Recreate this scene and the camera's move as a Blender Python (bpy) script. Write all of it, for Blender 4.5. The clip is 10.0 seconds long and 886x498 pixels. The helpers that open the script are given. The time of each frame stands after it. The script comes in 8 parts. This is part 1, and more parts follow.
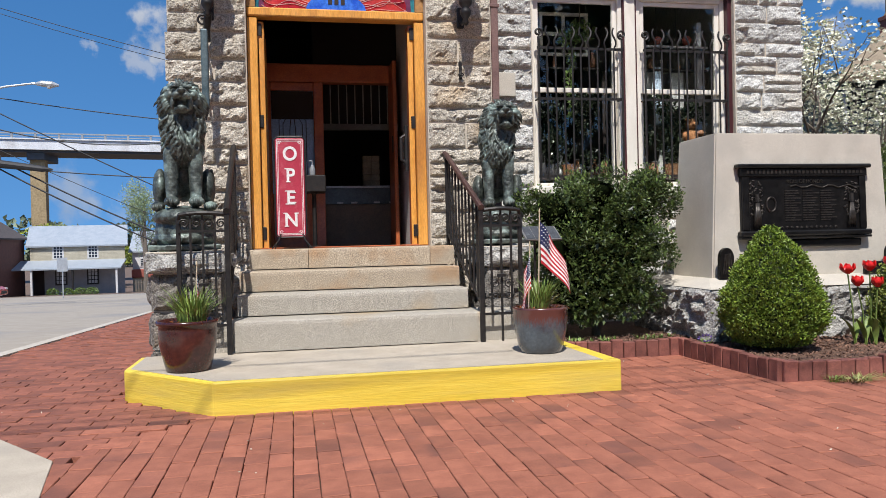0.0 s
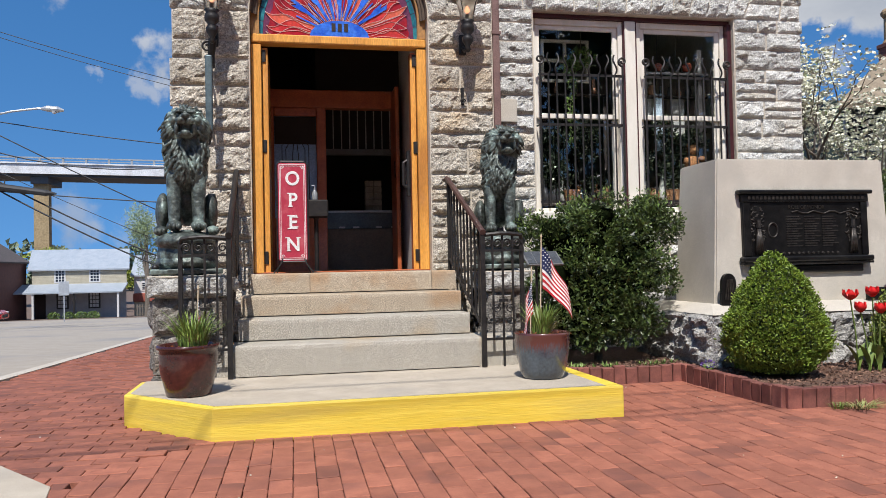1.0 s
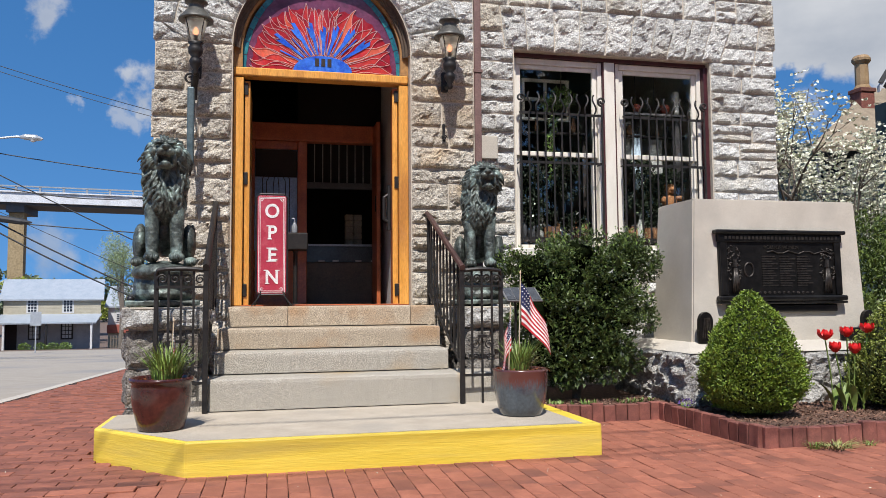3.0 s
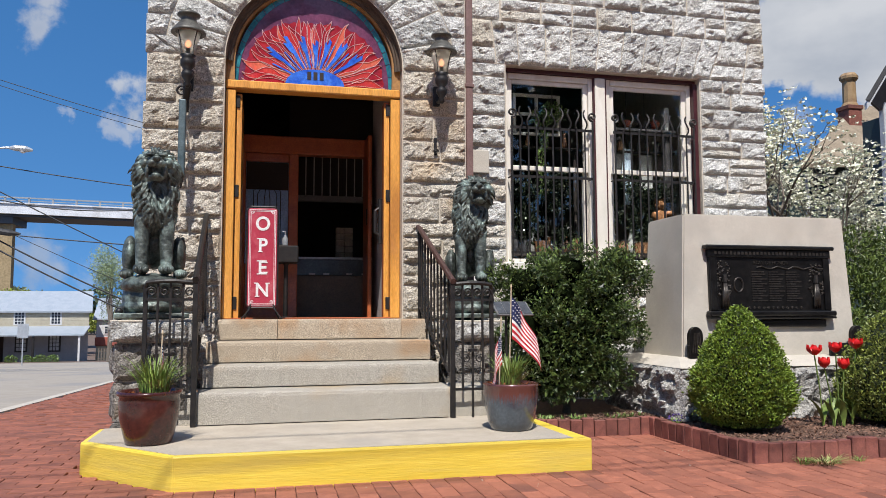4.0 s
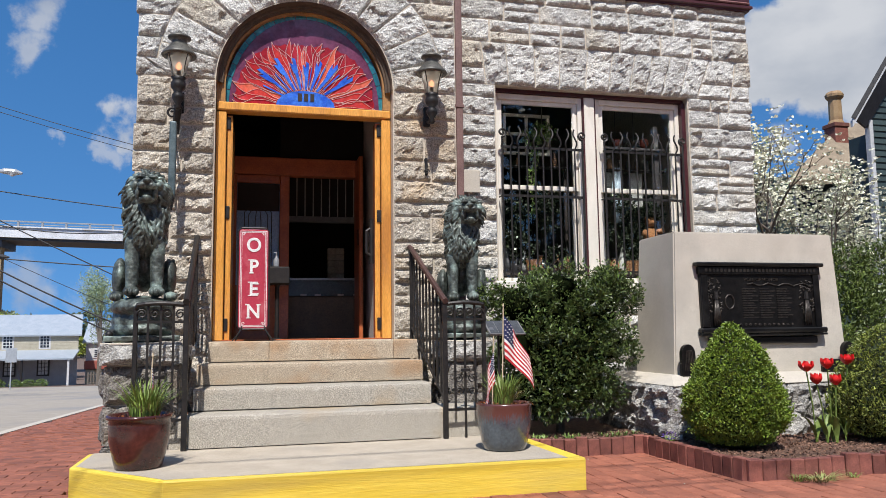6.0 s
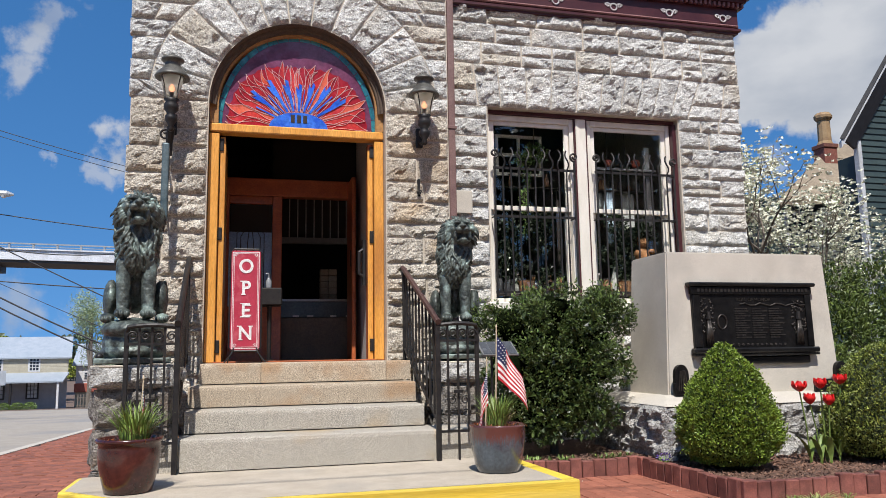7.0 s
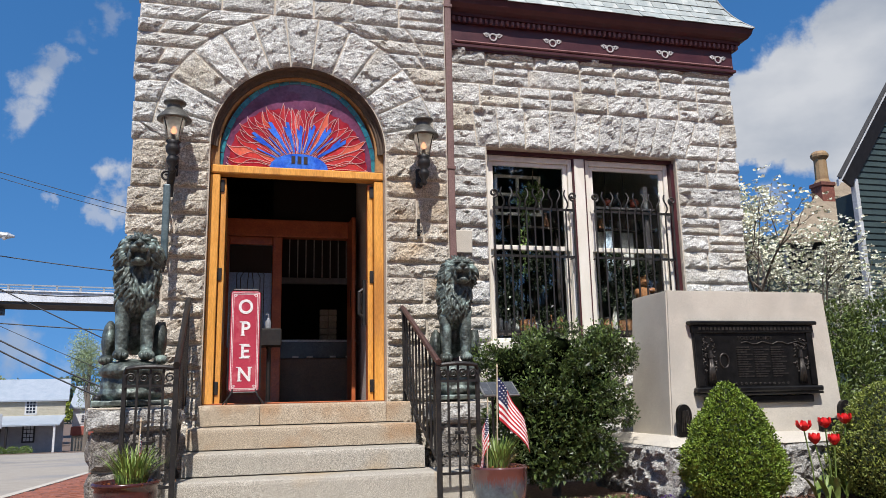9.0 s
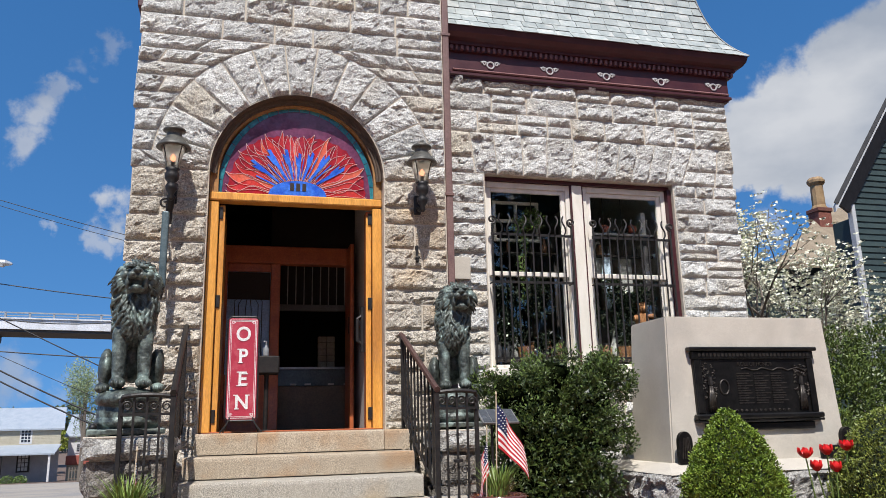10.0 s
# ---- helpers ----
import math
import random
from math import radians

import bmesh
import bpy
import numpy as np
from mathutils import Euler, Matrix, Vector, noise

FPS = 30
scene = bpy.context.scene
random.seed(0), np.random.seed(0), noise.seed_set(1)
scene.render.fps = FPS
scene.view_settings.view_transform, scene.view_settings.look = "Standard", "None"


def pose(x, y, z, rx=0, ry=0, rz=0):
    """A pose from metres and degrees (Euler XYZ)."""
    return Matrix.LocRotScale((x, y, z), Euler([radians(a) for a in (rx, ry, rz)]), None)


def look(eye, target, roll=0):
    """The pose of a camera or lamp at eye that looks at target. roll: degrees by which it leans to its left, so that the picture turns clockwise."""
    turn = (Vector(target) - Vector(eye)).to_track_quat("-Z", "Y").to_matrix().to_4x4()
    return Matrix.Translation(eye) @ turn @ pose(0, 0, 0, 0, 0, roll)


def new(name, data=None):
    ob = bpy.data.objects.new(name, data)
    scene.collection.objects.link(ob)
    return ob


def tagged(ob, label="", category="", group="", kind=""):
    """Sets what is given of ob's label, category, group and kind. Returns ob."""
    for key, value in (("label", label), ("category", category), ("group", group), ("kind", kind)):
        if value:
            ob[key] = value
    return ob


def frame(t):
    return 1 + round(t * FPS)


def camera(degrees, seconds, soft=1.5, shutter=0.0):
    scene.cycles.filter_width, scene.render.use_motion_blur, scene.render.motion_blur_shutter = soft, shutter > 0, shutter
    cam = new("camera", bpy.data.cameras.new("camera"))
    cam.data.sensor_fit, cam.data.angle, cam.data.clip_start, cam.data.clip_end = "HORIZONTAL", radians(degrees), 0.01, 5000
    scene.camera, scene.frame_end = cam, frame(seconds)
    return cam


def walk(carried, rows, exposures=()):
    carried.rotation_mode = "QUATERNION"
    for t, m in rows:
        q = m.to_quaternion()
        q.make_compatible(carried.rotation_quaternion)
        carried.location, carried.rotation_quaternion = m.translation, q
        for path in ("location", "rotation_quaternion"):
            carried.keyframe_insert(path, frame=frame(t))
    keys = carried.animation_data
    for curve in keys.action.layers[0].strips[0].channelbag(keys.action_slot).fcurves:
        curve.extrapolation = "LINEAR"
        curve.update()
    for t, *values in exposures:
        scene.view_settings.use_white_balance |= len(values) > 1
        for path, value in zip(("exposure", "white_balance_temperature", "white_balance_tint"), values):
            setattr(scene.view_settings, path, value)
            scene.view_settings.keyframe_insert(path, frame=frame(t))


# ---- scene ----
cam = camera(60.56, 10.0, soft=0.8)
EYE = 0.92
# seconds, yaw, pitch, roll: the camera turns where it stands
PATH = [
    (0.0, -11.131, -0.656, -1.336),
    (0.5, -10.848, 0.358, -1.236),
    (1.0, -11.043, 1.221, -1.184),
    (1.5, -11.550, 2.017, -0.927),
    (2.0, -12.168, 2.632, -0.713),
    (2.5, -12.378, 3.269, -0.570),
    (4.0, -13.311, 4.868, -0.189),
    (4.5, -13.573, 5.341, -0.191),
    (5.0, -13.637, 5.549, -0.292),
    (5.5, -13.724, 5.819, -0.580),
    (7.0, -14.535, 7.910, -0.957),
    (7.5, -14.699, 8.724, -1.100),
    (8.0, -14.643, 9.401, -1.171),
    (8.5, -14.600, 10.054, -1.165),
    (9.0, -14.599, 10.897, -1.239),
    (9.5, -14.605, 12.004, -1.358),
    (10.0, -14.770, 12.892, -1.406),
]
walk(cam, [(t, pose(0, 0, EYE, 0, 0, yaw) @ pose(0, 0, 0, 90 + pitch, 0, 0) @ pose(0, 0, 0, 0, 0, roll)) for t, yaw, pitch, roll in PATH], ((0.0, 0.29), (10.0, 0.33)))

# ---- world and sun ----
SUN_DIR = Vector((0.142, 0.55, -0.89)).normalized()  # the way the light travels
to_sun = -SUN_DIR
world = bpy.data.worlds.new("world")
scene.world = world
world.use_nodes = True
wn, wl = world.node_tree.nodes, world.node_tree.links
wn.clear()
sky = wn.new("ShaderNodeTexSky")
sky.sky_type, sky.sun_disc = "NISHITA", False
sky.sun_elevation = math.asin(to_sun.z)
sky.sun_rotation = math.atan2(to_sun.x, to_sun.y)
sky.air_density, sky.dust_density, sky.ozone_density = 1.0, 0.3, 3.0
tc = wn.new("ShaderNodeTexCoord")
mapping = wn.new("ShaderNodeMapping")
mapping.inputs["Location"].default_value = (0.35, 0.1, 0.0)
mapping.inputs["Scale"].default_value = (1.0, 1.0, 1.9)
wl.new(tc.outputs["Generated"], mapping.inputs["Vector"])
cloud = wn.new("ShaderNodeTexNoise")
cloud.inputs["Scale"].default_value, cloud.inputs["Detail"].default_value = 2.6, 9.0
cloud.inputs["Roughness"].default_value = 0.55
wl.new(mapping.outputs["Vector"], cloud.inputs["Vector"])
# clouds gather towards the east (+x)
sep = wn.new("ShaderNodeSeparateXYZ")
wl.new(tc.outputs["Generated"], sep.inputs[0])
east = wn.new("ShaderNodeMapRange")
east.inputs["From Min"].default_value, east.inputs["From Max"].default_value = 0.1, 0.75
east.inputs["To Min"].default_value, east.inputs["To Max"].default_value = -0.03, 0.13
wl.new(sep.outputs["X"], east.inputs["Value"])
add = wn.new("ShaderNodeMath")
wl.new(cloud.outputs["Fac"], add.inputs[0]), wl.new(east.outputs["Result"], add.inputs[1])
cover = wn.new("ShaderNodeMapRange")
cover.inputs["From Min"].default_value, cover.inputs["From Max"].default_value = 0.545, 0.655
wl.new(add.outputs[0], cover.inputs["Value"])
# the blue of a clear spring sky right down to the horizon
lift = wn.new("ShaderNodeVectorMath")
lift.operation = "MULTIPLY_ADD"
lift.inputs[1].default_value, lift.inputs[2].default_value = (1, 1, 0.75), (0, 0, 0.28)
wl.new(tc.outputs["Generated"], lift.inputs[0]), wl.new(lift.outputs[0], sky.inputs["Vector"])
deep = wn.new("ShaderNodeHueSaturation")
deep.inputs["Saturation"].default_value, deep.inputs["Value"].default_value = 1.28, 1.75
wl.new(sky.outputs["Color"], deep.inputs["Color"])
mixc = wn.new("ShaderNodeMix")
mixc.data_type = "RGBA"
puff = wn.new("ShaderNodeTexNoise")
puff.inputs["Scale"].default_value, puff.inputs["Detail"].default_value = 4.0, 6.0
wl.new(mapping.outputs["Vector"], puff.inputs["Vector"])
tone = wn.new("ShaderNodeValToRGB")
tone.color_ramp.elements[0].position, tone.color_ramp.elements[1].position = 0.38, 0.60
tone.color_ramp.elements[0].color, tone.color_ramp.elements[1].color = (3.8, 4.3, 5.2, 1), (6.6, 6.85, 7.35, 1)
wl.new(puff.outputs["Fac"], tone.inputs[0]), wl.new(tone.outputs["Color"], mixc.inputs["B"])
# drifting clouds stay away from the north, but for the single heaps and wisps that hang there
north = wn.new("ShaderNodeMapRange")
north.inputs["From Min"].default_value, north.inputs["From Max"].default_value = 0.55, 0.35
wl.new(sep.outputs["Y"], north.inputs["Value"])
rest = wn.new("ShaderNodeMath")
rest.operation = "MULTIPLY"
wl.new(cover.outputs["Result"], rest.inputs[0]), wl.new(north.outputs["Result"], rest.inputs[1])
curl = wn.new("ShaderNodeTexNoise")
curl.inputs["Scale"].default_value, curl.inputs["Detail"].default_value, curl.inputs["Roughness"].default_value = 11.0, 6.0, 0.58
wl.new(tc.outputs["Generated"], curl.inputs["Vector"])
bent = wn.new("ShaderNodeVectorMath")
bent.operation = "MULTIPLY_ADD"
bent.inputs[1].default_value = (0.15, 0.15, 0.15)
wl.new(curl.outputs["Color"], bent.inputs[0]), wl.new(tc.outputs["Generated"], bent.inputs[2])
total = rest.outputs[0]
CLOUDS = [  # direction, radius, thickness
    (0.607, 0.724, 0.328, 0.074, 1.00), (0.638, 0.687, 0.348, 0.082, 1.00), (0.673, 0.646, 0.360, 0.084, 1.00), (0.710, 0.606, 0.359, 0.112, 1.00), (0.582, 0.752, 0.308, 0.047, 1.00), (0.654, 0.696, 0.296, 0.074, 1.00), (0.695, 0.657, 0.292, 0.093, 1.00), (0.736, 0.617, 0.280, 0.121, 1.00), (0.604, 0.765, 0.224, 0.033, 0.50),
    (-0.229, 0.902, 0.366, 0.034, 0.75), (-0.246, 0.909, 0.336, 0.029, 0.70), (-0.212, 0.898, 0.386, 0.021, 0.55), (-0.162, 0.880, 0.446, 0.023, 0.35), (-0.191, 0.888, 0.419, 0.018, 0.20), (-0.159, 0.955, 0.251, 0.028, 0.80), (-0.168, 0.959, 0.227, 0.020, 0.60), (-0.251, 0.965, 0.080, 0.037, 0.60), (-0.204, 0.977, 0.054, 0.029, 0.45), (-0.236, 0.945, 0.227, 0.014, 0.40)]
for dx, dy, dz, size, thick in CLOUDS:
    far = wn.new("ShaderNodeVectorMath")
    far.operation = "DISTANCE"
    far.inputs[1].default_value = (dx + 0.075, dy + 0.075, dz + 0.075)
    wl.new(bent.outputs[0], far.inputs[0])
    edge = wn.new("ShaderNodeMapRange")
    edge.interpolation_type = "SMOOTHSTEP"
    edge.inputs["From Min"].default_value, edge.inputs["From Max"].default_value = size, size * (0.72 if thick > 0.85 else 0.35)
    edge.inputs["To Max"].default_value = thick
    wl.new(far.outputs["Value"], edge.inputs["Value"])
    both = wn.new("ShaderNodeMath")
    both.operation = "MAXIMUM"
    wl.new(total, both.inputs[0]), wl.new(edge.outputs["Result"], both.inputs[1])
    total = both.outputs[0]
wl.new(total, mixc.inputs["Factor"])
wl.new(deep.outputs["Color"], mixc.inputs["A"])
bg = wn.new("ShaderNodeBackground")
bg.inputs["Strength"].default_value = 0.076
wl.new(mixc.outputs["Result"], bg.inputs["Color"])
wout = wn.new("ShaderNodeOutputWorld")
wl.new(bg.outputs[0], wout.inputs[0])
sun = new("sun", bpy.data.lights.new("sun", "SUN"))
sun.data.energy, sun.data.angle, sun.data.color = 4.8, radians(0.5), (1.0, 0.965, 0.925)
sun.matrix_world = look(to_sun * 40, (0, 0, 0))


# ---- materials ----
def rgba(c):
    return (*c, 1.0)


def surf(name, c1, c2, scale=8.0, rough=0.7, bump=0.3, metal=0.0, fine=70.0, spread=0.0, c3=None, stain=1.6, depth=0.01, coat=0.0, island=False, grain=0.18, stretch=None):
    """A two-scale surface: c1 and c2 mixed by a middling noise, c3 in large stains, a fine grain in colour and relief."""
    m = bpy.data.materials.new(name)
    m.use_nodes = True
    n, l = m.node_tree.nodes, m.node_tree.links
    p = n["Principled BSDF"]
    co = n.new("ShaderNodeTexCoord")
    a = n.new("ShaderNodeTexNoise")
    a.inputs["Scale"].default_value, a.inputs["Detail"].default_value, a.inputs["Roughness"].default_value = scale, 6.0, 0.65
    f = n.new("ShaderNodeTexNoise")
    f.inputs["Scale"].default_value, f.inputs["Detail"].default_value = fine, 3.0
    vec = co.outputs["Object"]
    if spread:
        info = n.new("ShaderNodeNewGeometry" if island else "ShaderNodeObjectInfo")
        rnd = info.outputs["Random Per Island" if island else "Random"]
        off = n.new("ShaderNodeVectorMath")
        sc = n.new("ShaderNodeMath")
        sc.operation = "MULTIPLY"
        sc.inputs[1].default_value = 40.0
        l.new(rnd, sc.inputs[0])
        l.new(vec, off.inputs[0]), l.new(sc.outputs[0], off.inputs[1])
        vec = off.outputs[0]
    if stretch:
        st = n.new("ShaderNodeMapping")
        st.inputs["Scale"].default_value = stretch
        l.new(vec, st.inputs["Vector"])
        vec = st.outputs[0]
    l.new(vec, a.inputs["Vector"]), l.new(vec, f.inputs["Vector"])
    ramp = n.new("ShaderNodeValToRGB")
    ramp.color_ramp.elements[0].position, ramp.color_ramp.elements[1].position = 0.36, 0.66
    ramp.color_ramp.elements[0].color, ramp.color_ramp.elements[1].color = rgba(c1), rgba(c2)
    l.new(a.outputs["Fac"], ramp.inputs[0])
    col = ramp.outputs["Color"]
    if c3:
        s = n.new("ShaderNodeTexNoise")
        s.inputs["Scale"].default_value, s.inputs["Detail"].default_value = stain, 5.0
        l.new(vec, s.inputs["Vector"])
        r = n.new("ShaderNodeMapRange")
        r.inputs["From Min"].default_value, r.inputs["From Max"].default_value = 0.52, 0.68
        l.new(s.outputs["Fac"], r.inputs["Value"])
        x = n.new("ShaderNodeMix")
        x.data_type = "RGBA"
        x.inputs["B"].default_value = rgba(c3)
        l.new(r.outputs["Result"], x.inputs["Factor"]), l.new(col, x.inputs["A"])
        col = x.outputs["Result"]
    hs = n.new("ShaderNodeHueSaturation")
    mr = n.new("ShaderNodeMapRange")
    mr.inputs["From Min"].default_value, mr.inputs["From Max"].default_value = 0.3, 0.7
    mr.inputs["To Min"].default_value, mr.inputs["To Max"].default_value = 1 - grain, 1 + grain
    l.new(f.outputs["Fac"], mr.inputs["Value"])
    value = mr.outputs["Result"]
    if spread:
        vr = n.new("ShaderNodeMapRange")
        vr.inputs["To Min"].default_value, vr.inputs["To Max"].default_value = 1 - spread, 1 + spread
        l.new(rnd, vr.inputs["Value"])
        mu = n.new("ShaderNodeMath")
        mu.operation = "MULTIPLY"
        l.new(value, mu.inputs[0]), l.new(vr.outputs["Result"], mu.inputs[1])
        value = mu.outputs[0]
    l.new(value, hs.inputs["Value"]), l.new(col, hs.inputs["Color"])
    l.new(hs.outputs["Color"], p.inputs["Base Color"])
    p.inputs["Roughness"].default_value, p.inputs["Metallic"].default_value, p.inputs["Coat Weight"].default_value = rough, metal, coat
    rr = n.new("ShaderNodeMapRange")
    rr.inputs["To Min"].default_value, rr.inputs["To Max"].default_value = max(0.03, rough - 0.12), min(1, rough + 0.12)
    l.new(a.outputs["Fac"], rr.inputs["Value"]), l.new(rr.outputs["Result"], p.inputs["Roughness"])
    if bump:
        s2 = n.new("ShaderNodeMath")
        s2.operation = "MULTIPLY_ADD"
        s2.inputs[1].default_value = 0.45
        l.new(f.outputs["Fac"], s2.inputs[0]), l.new(a.outputs["Fac"], s2.inputs[2])
        b = n.new("ShaderNodeBump")
        b.inputs["Strength"].default_value, b.inputs["Distance"].default_value = bump, depth
        l.new(s2.outputs[0], b.inputs["Height"]), l.new(b.outputs[0], p.inputs["Normal"])
    return m


def glass_mat(name, tint=(0.9, 0.95, 0.95), rough=0.0):
    m = bpy.data.materials.new(name)
    m.use_nodes = True
    p = m.node_tree.nodes["Principled BSDF"]
    p.inputs["Base Color"].default_value = rgba(tint)
    p.inputs["Transmission Weight"].default_value, p.inputs["Roughness"].default_value, p.inputs["IOR"].default_value = 1.0, rough, 1.45
    return m


def glow(name, c, power):
    m = bpy.data.materials.new(name)
    m.use_nodes = True
    p = m.node_tree.nodes["Principled BSDF"]
    p.inputs["Base Color"].default_value = p.inputs["Emission Color"].default_value = rgba(c)
    p.inputs["Emission Strength"].default_value = power
    return m


STONE = surf("rock_faced_granite", (0.412, 0.402, 0.376), (0.71, 0.695, 0.65), 26, 0.9, 1.0, fine=85, spread=0.13, c3=(0.54, 0.49, 0.405), stain=1.0, depth=0.035, grain=0.48)
TSTONE = surf("tan_weathered_tower_granite", (0.345, 0.30, 0.238), (0.66, 0.598, 0.50), 26, 0.9, 1.0, fine=85, spread=0.17, c3=(0.48, 0.365, 0.24), stain=1.5, depth=0.038, grain=0.48)
PEDSTONE = surf("dark_weathered_pedestal_stone", (0.13, 0.115, 0.098), (0.34, 0.31, 0.27), 16, 0.9, 1.0, fine=85, spread=0.15, c3=(0.20, 0.15, 0.11), stain=2.0, depth=0.05, grain=0.5)
CAPSTONE = surf("grey_weathered_base_stone", (0.25, 0.238, 0.215), (0.53, 0.51, 0.47), 22, 0.9, 1.0, fine=85, spread=0.12, c3=(0.26, 0.235, 0.20), stain=2.0, depth=0.04, grain=0.45)
MORTAR = surf("lime_mortar", (0.46, 0.40, 0.32), (0.58, 0.51, 0.42), 14, 0.9, 0.5, fine=160)
STEP = surf("speckled_step_granite", (0.245, 0.222, 0.182), (0.46, 0.42, 0.352), 130, 0.8, 0.35, grain=0.55, fine=190, spread=0.05, c3=(0.36, 0.27, 0.165), stain=1.5, depth=0.004)
STEP_TAN = surf("tan_stained_step_granite", (0.27, 0.215, 0.152), (0.475, 0.395, 0.292), 120, 0.8, 0.35, grain=0.55, fine=170, spread=0.05, c3=(0.33, 0.205, 0.11), stain=2.6, depth=0.004)
CONCRETE = surf("grey_concrete", (0.37, 0.316, 0.245), (0.45, 0.388, 0.305), 5, 0.85, 0.25, fine=180, c3=(0.34, 0.30, 0.245), depth=0.004)
YELLOW = surf("yellow_kerb_paint", (0.69, 0.50, 0.05), (0.75, 0.56, 0.075), 3, 0.55, 0.6, fine=20, c3=(0.63, 0.47, 0.085), stain=1.7, depth=0.005, grain=0.06, stretch=(0.5, 0.5, 6))
PAVER = surf("red_brick_paver", (0.252, 0.084, 0.049), (0.338, 0.121, 0.071), 12, 0.85, 0.4, fine=200, spread=0.17, c3=(0.18, 0.066, 0.045), stain=2.0, depth=0.004)
JOINT = surf("sandy_joint_dirt", (0.10, 0.065, 0.05), (0.17, 0.12, 0.09), 20, 0.95, 0.4, fine=200)
ASPHALT = surf("pale_worn_asphalt", (0.285, 0.248, 0.200), (0.34, 0.300, 0.248), 3, 0.9, 0.3, fine=90, c3=(0.22, 0.21, 0.2), stain=0.3)
KERB = surf("kerb_concrete", (0.42, 0.375, 0.31), (0.50, 0.455, 0.385), 6, 0.85, 0.2, fine=120)
EDGE = surf("dark_edging_brick", (0.145, 0.050, 0.038), (0.25, 0.090, 0.066), 12, 0.8, 0.4, fine=150, spread=0.25, depth=0.005)
MULCH = surf("bark_mulch", (0.08, 0.043, 0.028), (0.20, 0.108, 0.070), 30, 0.95, 1.0, fine=120, depth=0.02)
ORANGE = surf("orange_varnished_wood", (0.62, 0.27, 0.045), (0.75, 0.36, 0.075), 5, 0.4, 0.2, fine=30, c3=(0.46, 0.19, 0.04), stain=0.9, coat=0.3, stretch=(5, 5, 0.7))
DARKWOOD = surf("red_brown_door_wood", (0.34, 0.08, 0.028), (0.48, 0.125, 0.04), 6, 0.4, 0.1, fine=80, coat=0.2)
WHITE = surf("cream_window_paint", (0.70, 0.65, 0.56), (0.78, 0.73, 0.65), 3, 0.5, 0.1, fine=60, grain=0.035, c3=(0.66, 0.61, 0.52), stain=2.5, stretch=(3, 3, 0.8))
MAROON = surf("maroon_trim_paint", (0.046, 0.008, 0.012), (0.066, 0.014, 0.017), 6, 0.45, 0.1, fine=80)
PIPE = surf("brown_downspout_paint", (0.15, 0.085, 0.075), (0.19, 0.11, 0.095), 6, 0.5, 0.1, fine=80)
IRON = surf("black_wrought_iron", (0.012, 0.011, 0.011), (0.03, 0.025, 0.022), 20, 0.5, 0.3, fine=150, metal=0.3, depth=0.003)
PLAQUE = surf("dark_bronze_plaque", (0.009, 0.008, 0.008), (0.022, 0.020, 0.018), 10, 0.36, 0.3, metal=0.6, fine=120, depth=0.004)
LIMESTONE = surf("smooth_monument_concrete", (0.445, 0.40, 0.335), (0.525, 0.48, 0.405), 3, 0.8, 0.15, fine=220, c3=(0.38, 0.35, 0.30), stain=1.2, depth=0.003)
# near-black; on room surfaces it paints the gloom of the unlit inside
DARKROOM = surf("near_black_and_room_gloom", (0.020, 0.012, 0.010), (0.03, 0.02, 0.016), 4, 0.8, 0.1)
SLATE = surf("pale_green_slate", (0.265, 0.295, 0.285), (0.37, 0.395, 0.375), 6, 0.6, 0.3, fine=120, spread=0.14, c3=(0.45, 0.455, 0.425), stain=7.0, depth=0.004)
GLASS = glass_mat("window_glass")


# ---- builders ----
def part(name, bm, mat, parent=None, label="", smooth=False, world=True):
    """Links a bmesh, drawn in world metres, as one mesh object under a thing or a part."""
    if parent is not None and world:
        top = parent
        while top.parent:
            top = top.parent
        bmesh.ops.translate(bm, verts=bm.verts, vec=-top.location)
    me = bpy.data.meshes.new(name)
    if smooth:
        for f in bm.faces:
            f.smooth = True
    bm.to_mesh(me)
    bm.free()
    me.materials.append(mat)
    ob = new(name, me)
    ob.parent = parent
    if label:
        tagged(ob, label)
    return ob


def thing(name, at, label, category, group="", kind=""):
    ob = new(name)
    ob.location = at
    ob.empty_display_size = 0.1
    return tagged(ob, label, category, group, kind)


def structure(name, bm, mat, label, category="", smooth=False):
    return tagged(part(name, bm, mat, None, smooth=smooth), label, category or name.split("_")[0], kind="structure")


def box(bm, x0, x1, y0, y1, z0, z1, bevel=0.0, seg=1):
    vs = bmesh.ops.create_cube(bm, size=1.0, matrix=Matrix.Translation(((x0 + x1) / 2, (y0 + y1) / 2, (z0 + z1) / 2)) @ Matrix.Diagonal((x1 - x0, y1 - y0, z1 - z0, 1)))["verts"]
    if bevel:
        es = {e for v in vs for e in v.link_edges}
        bmesh.ops.bevel(bm, geom=list(es), offset=bevel, segments=seg, affect="EDGES", profile=0.5)
    return bm


def boxed(*a, **k):
    return box(bmesh.new(), *a, **k)


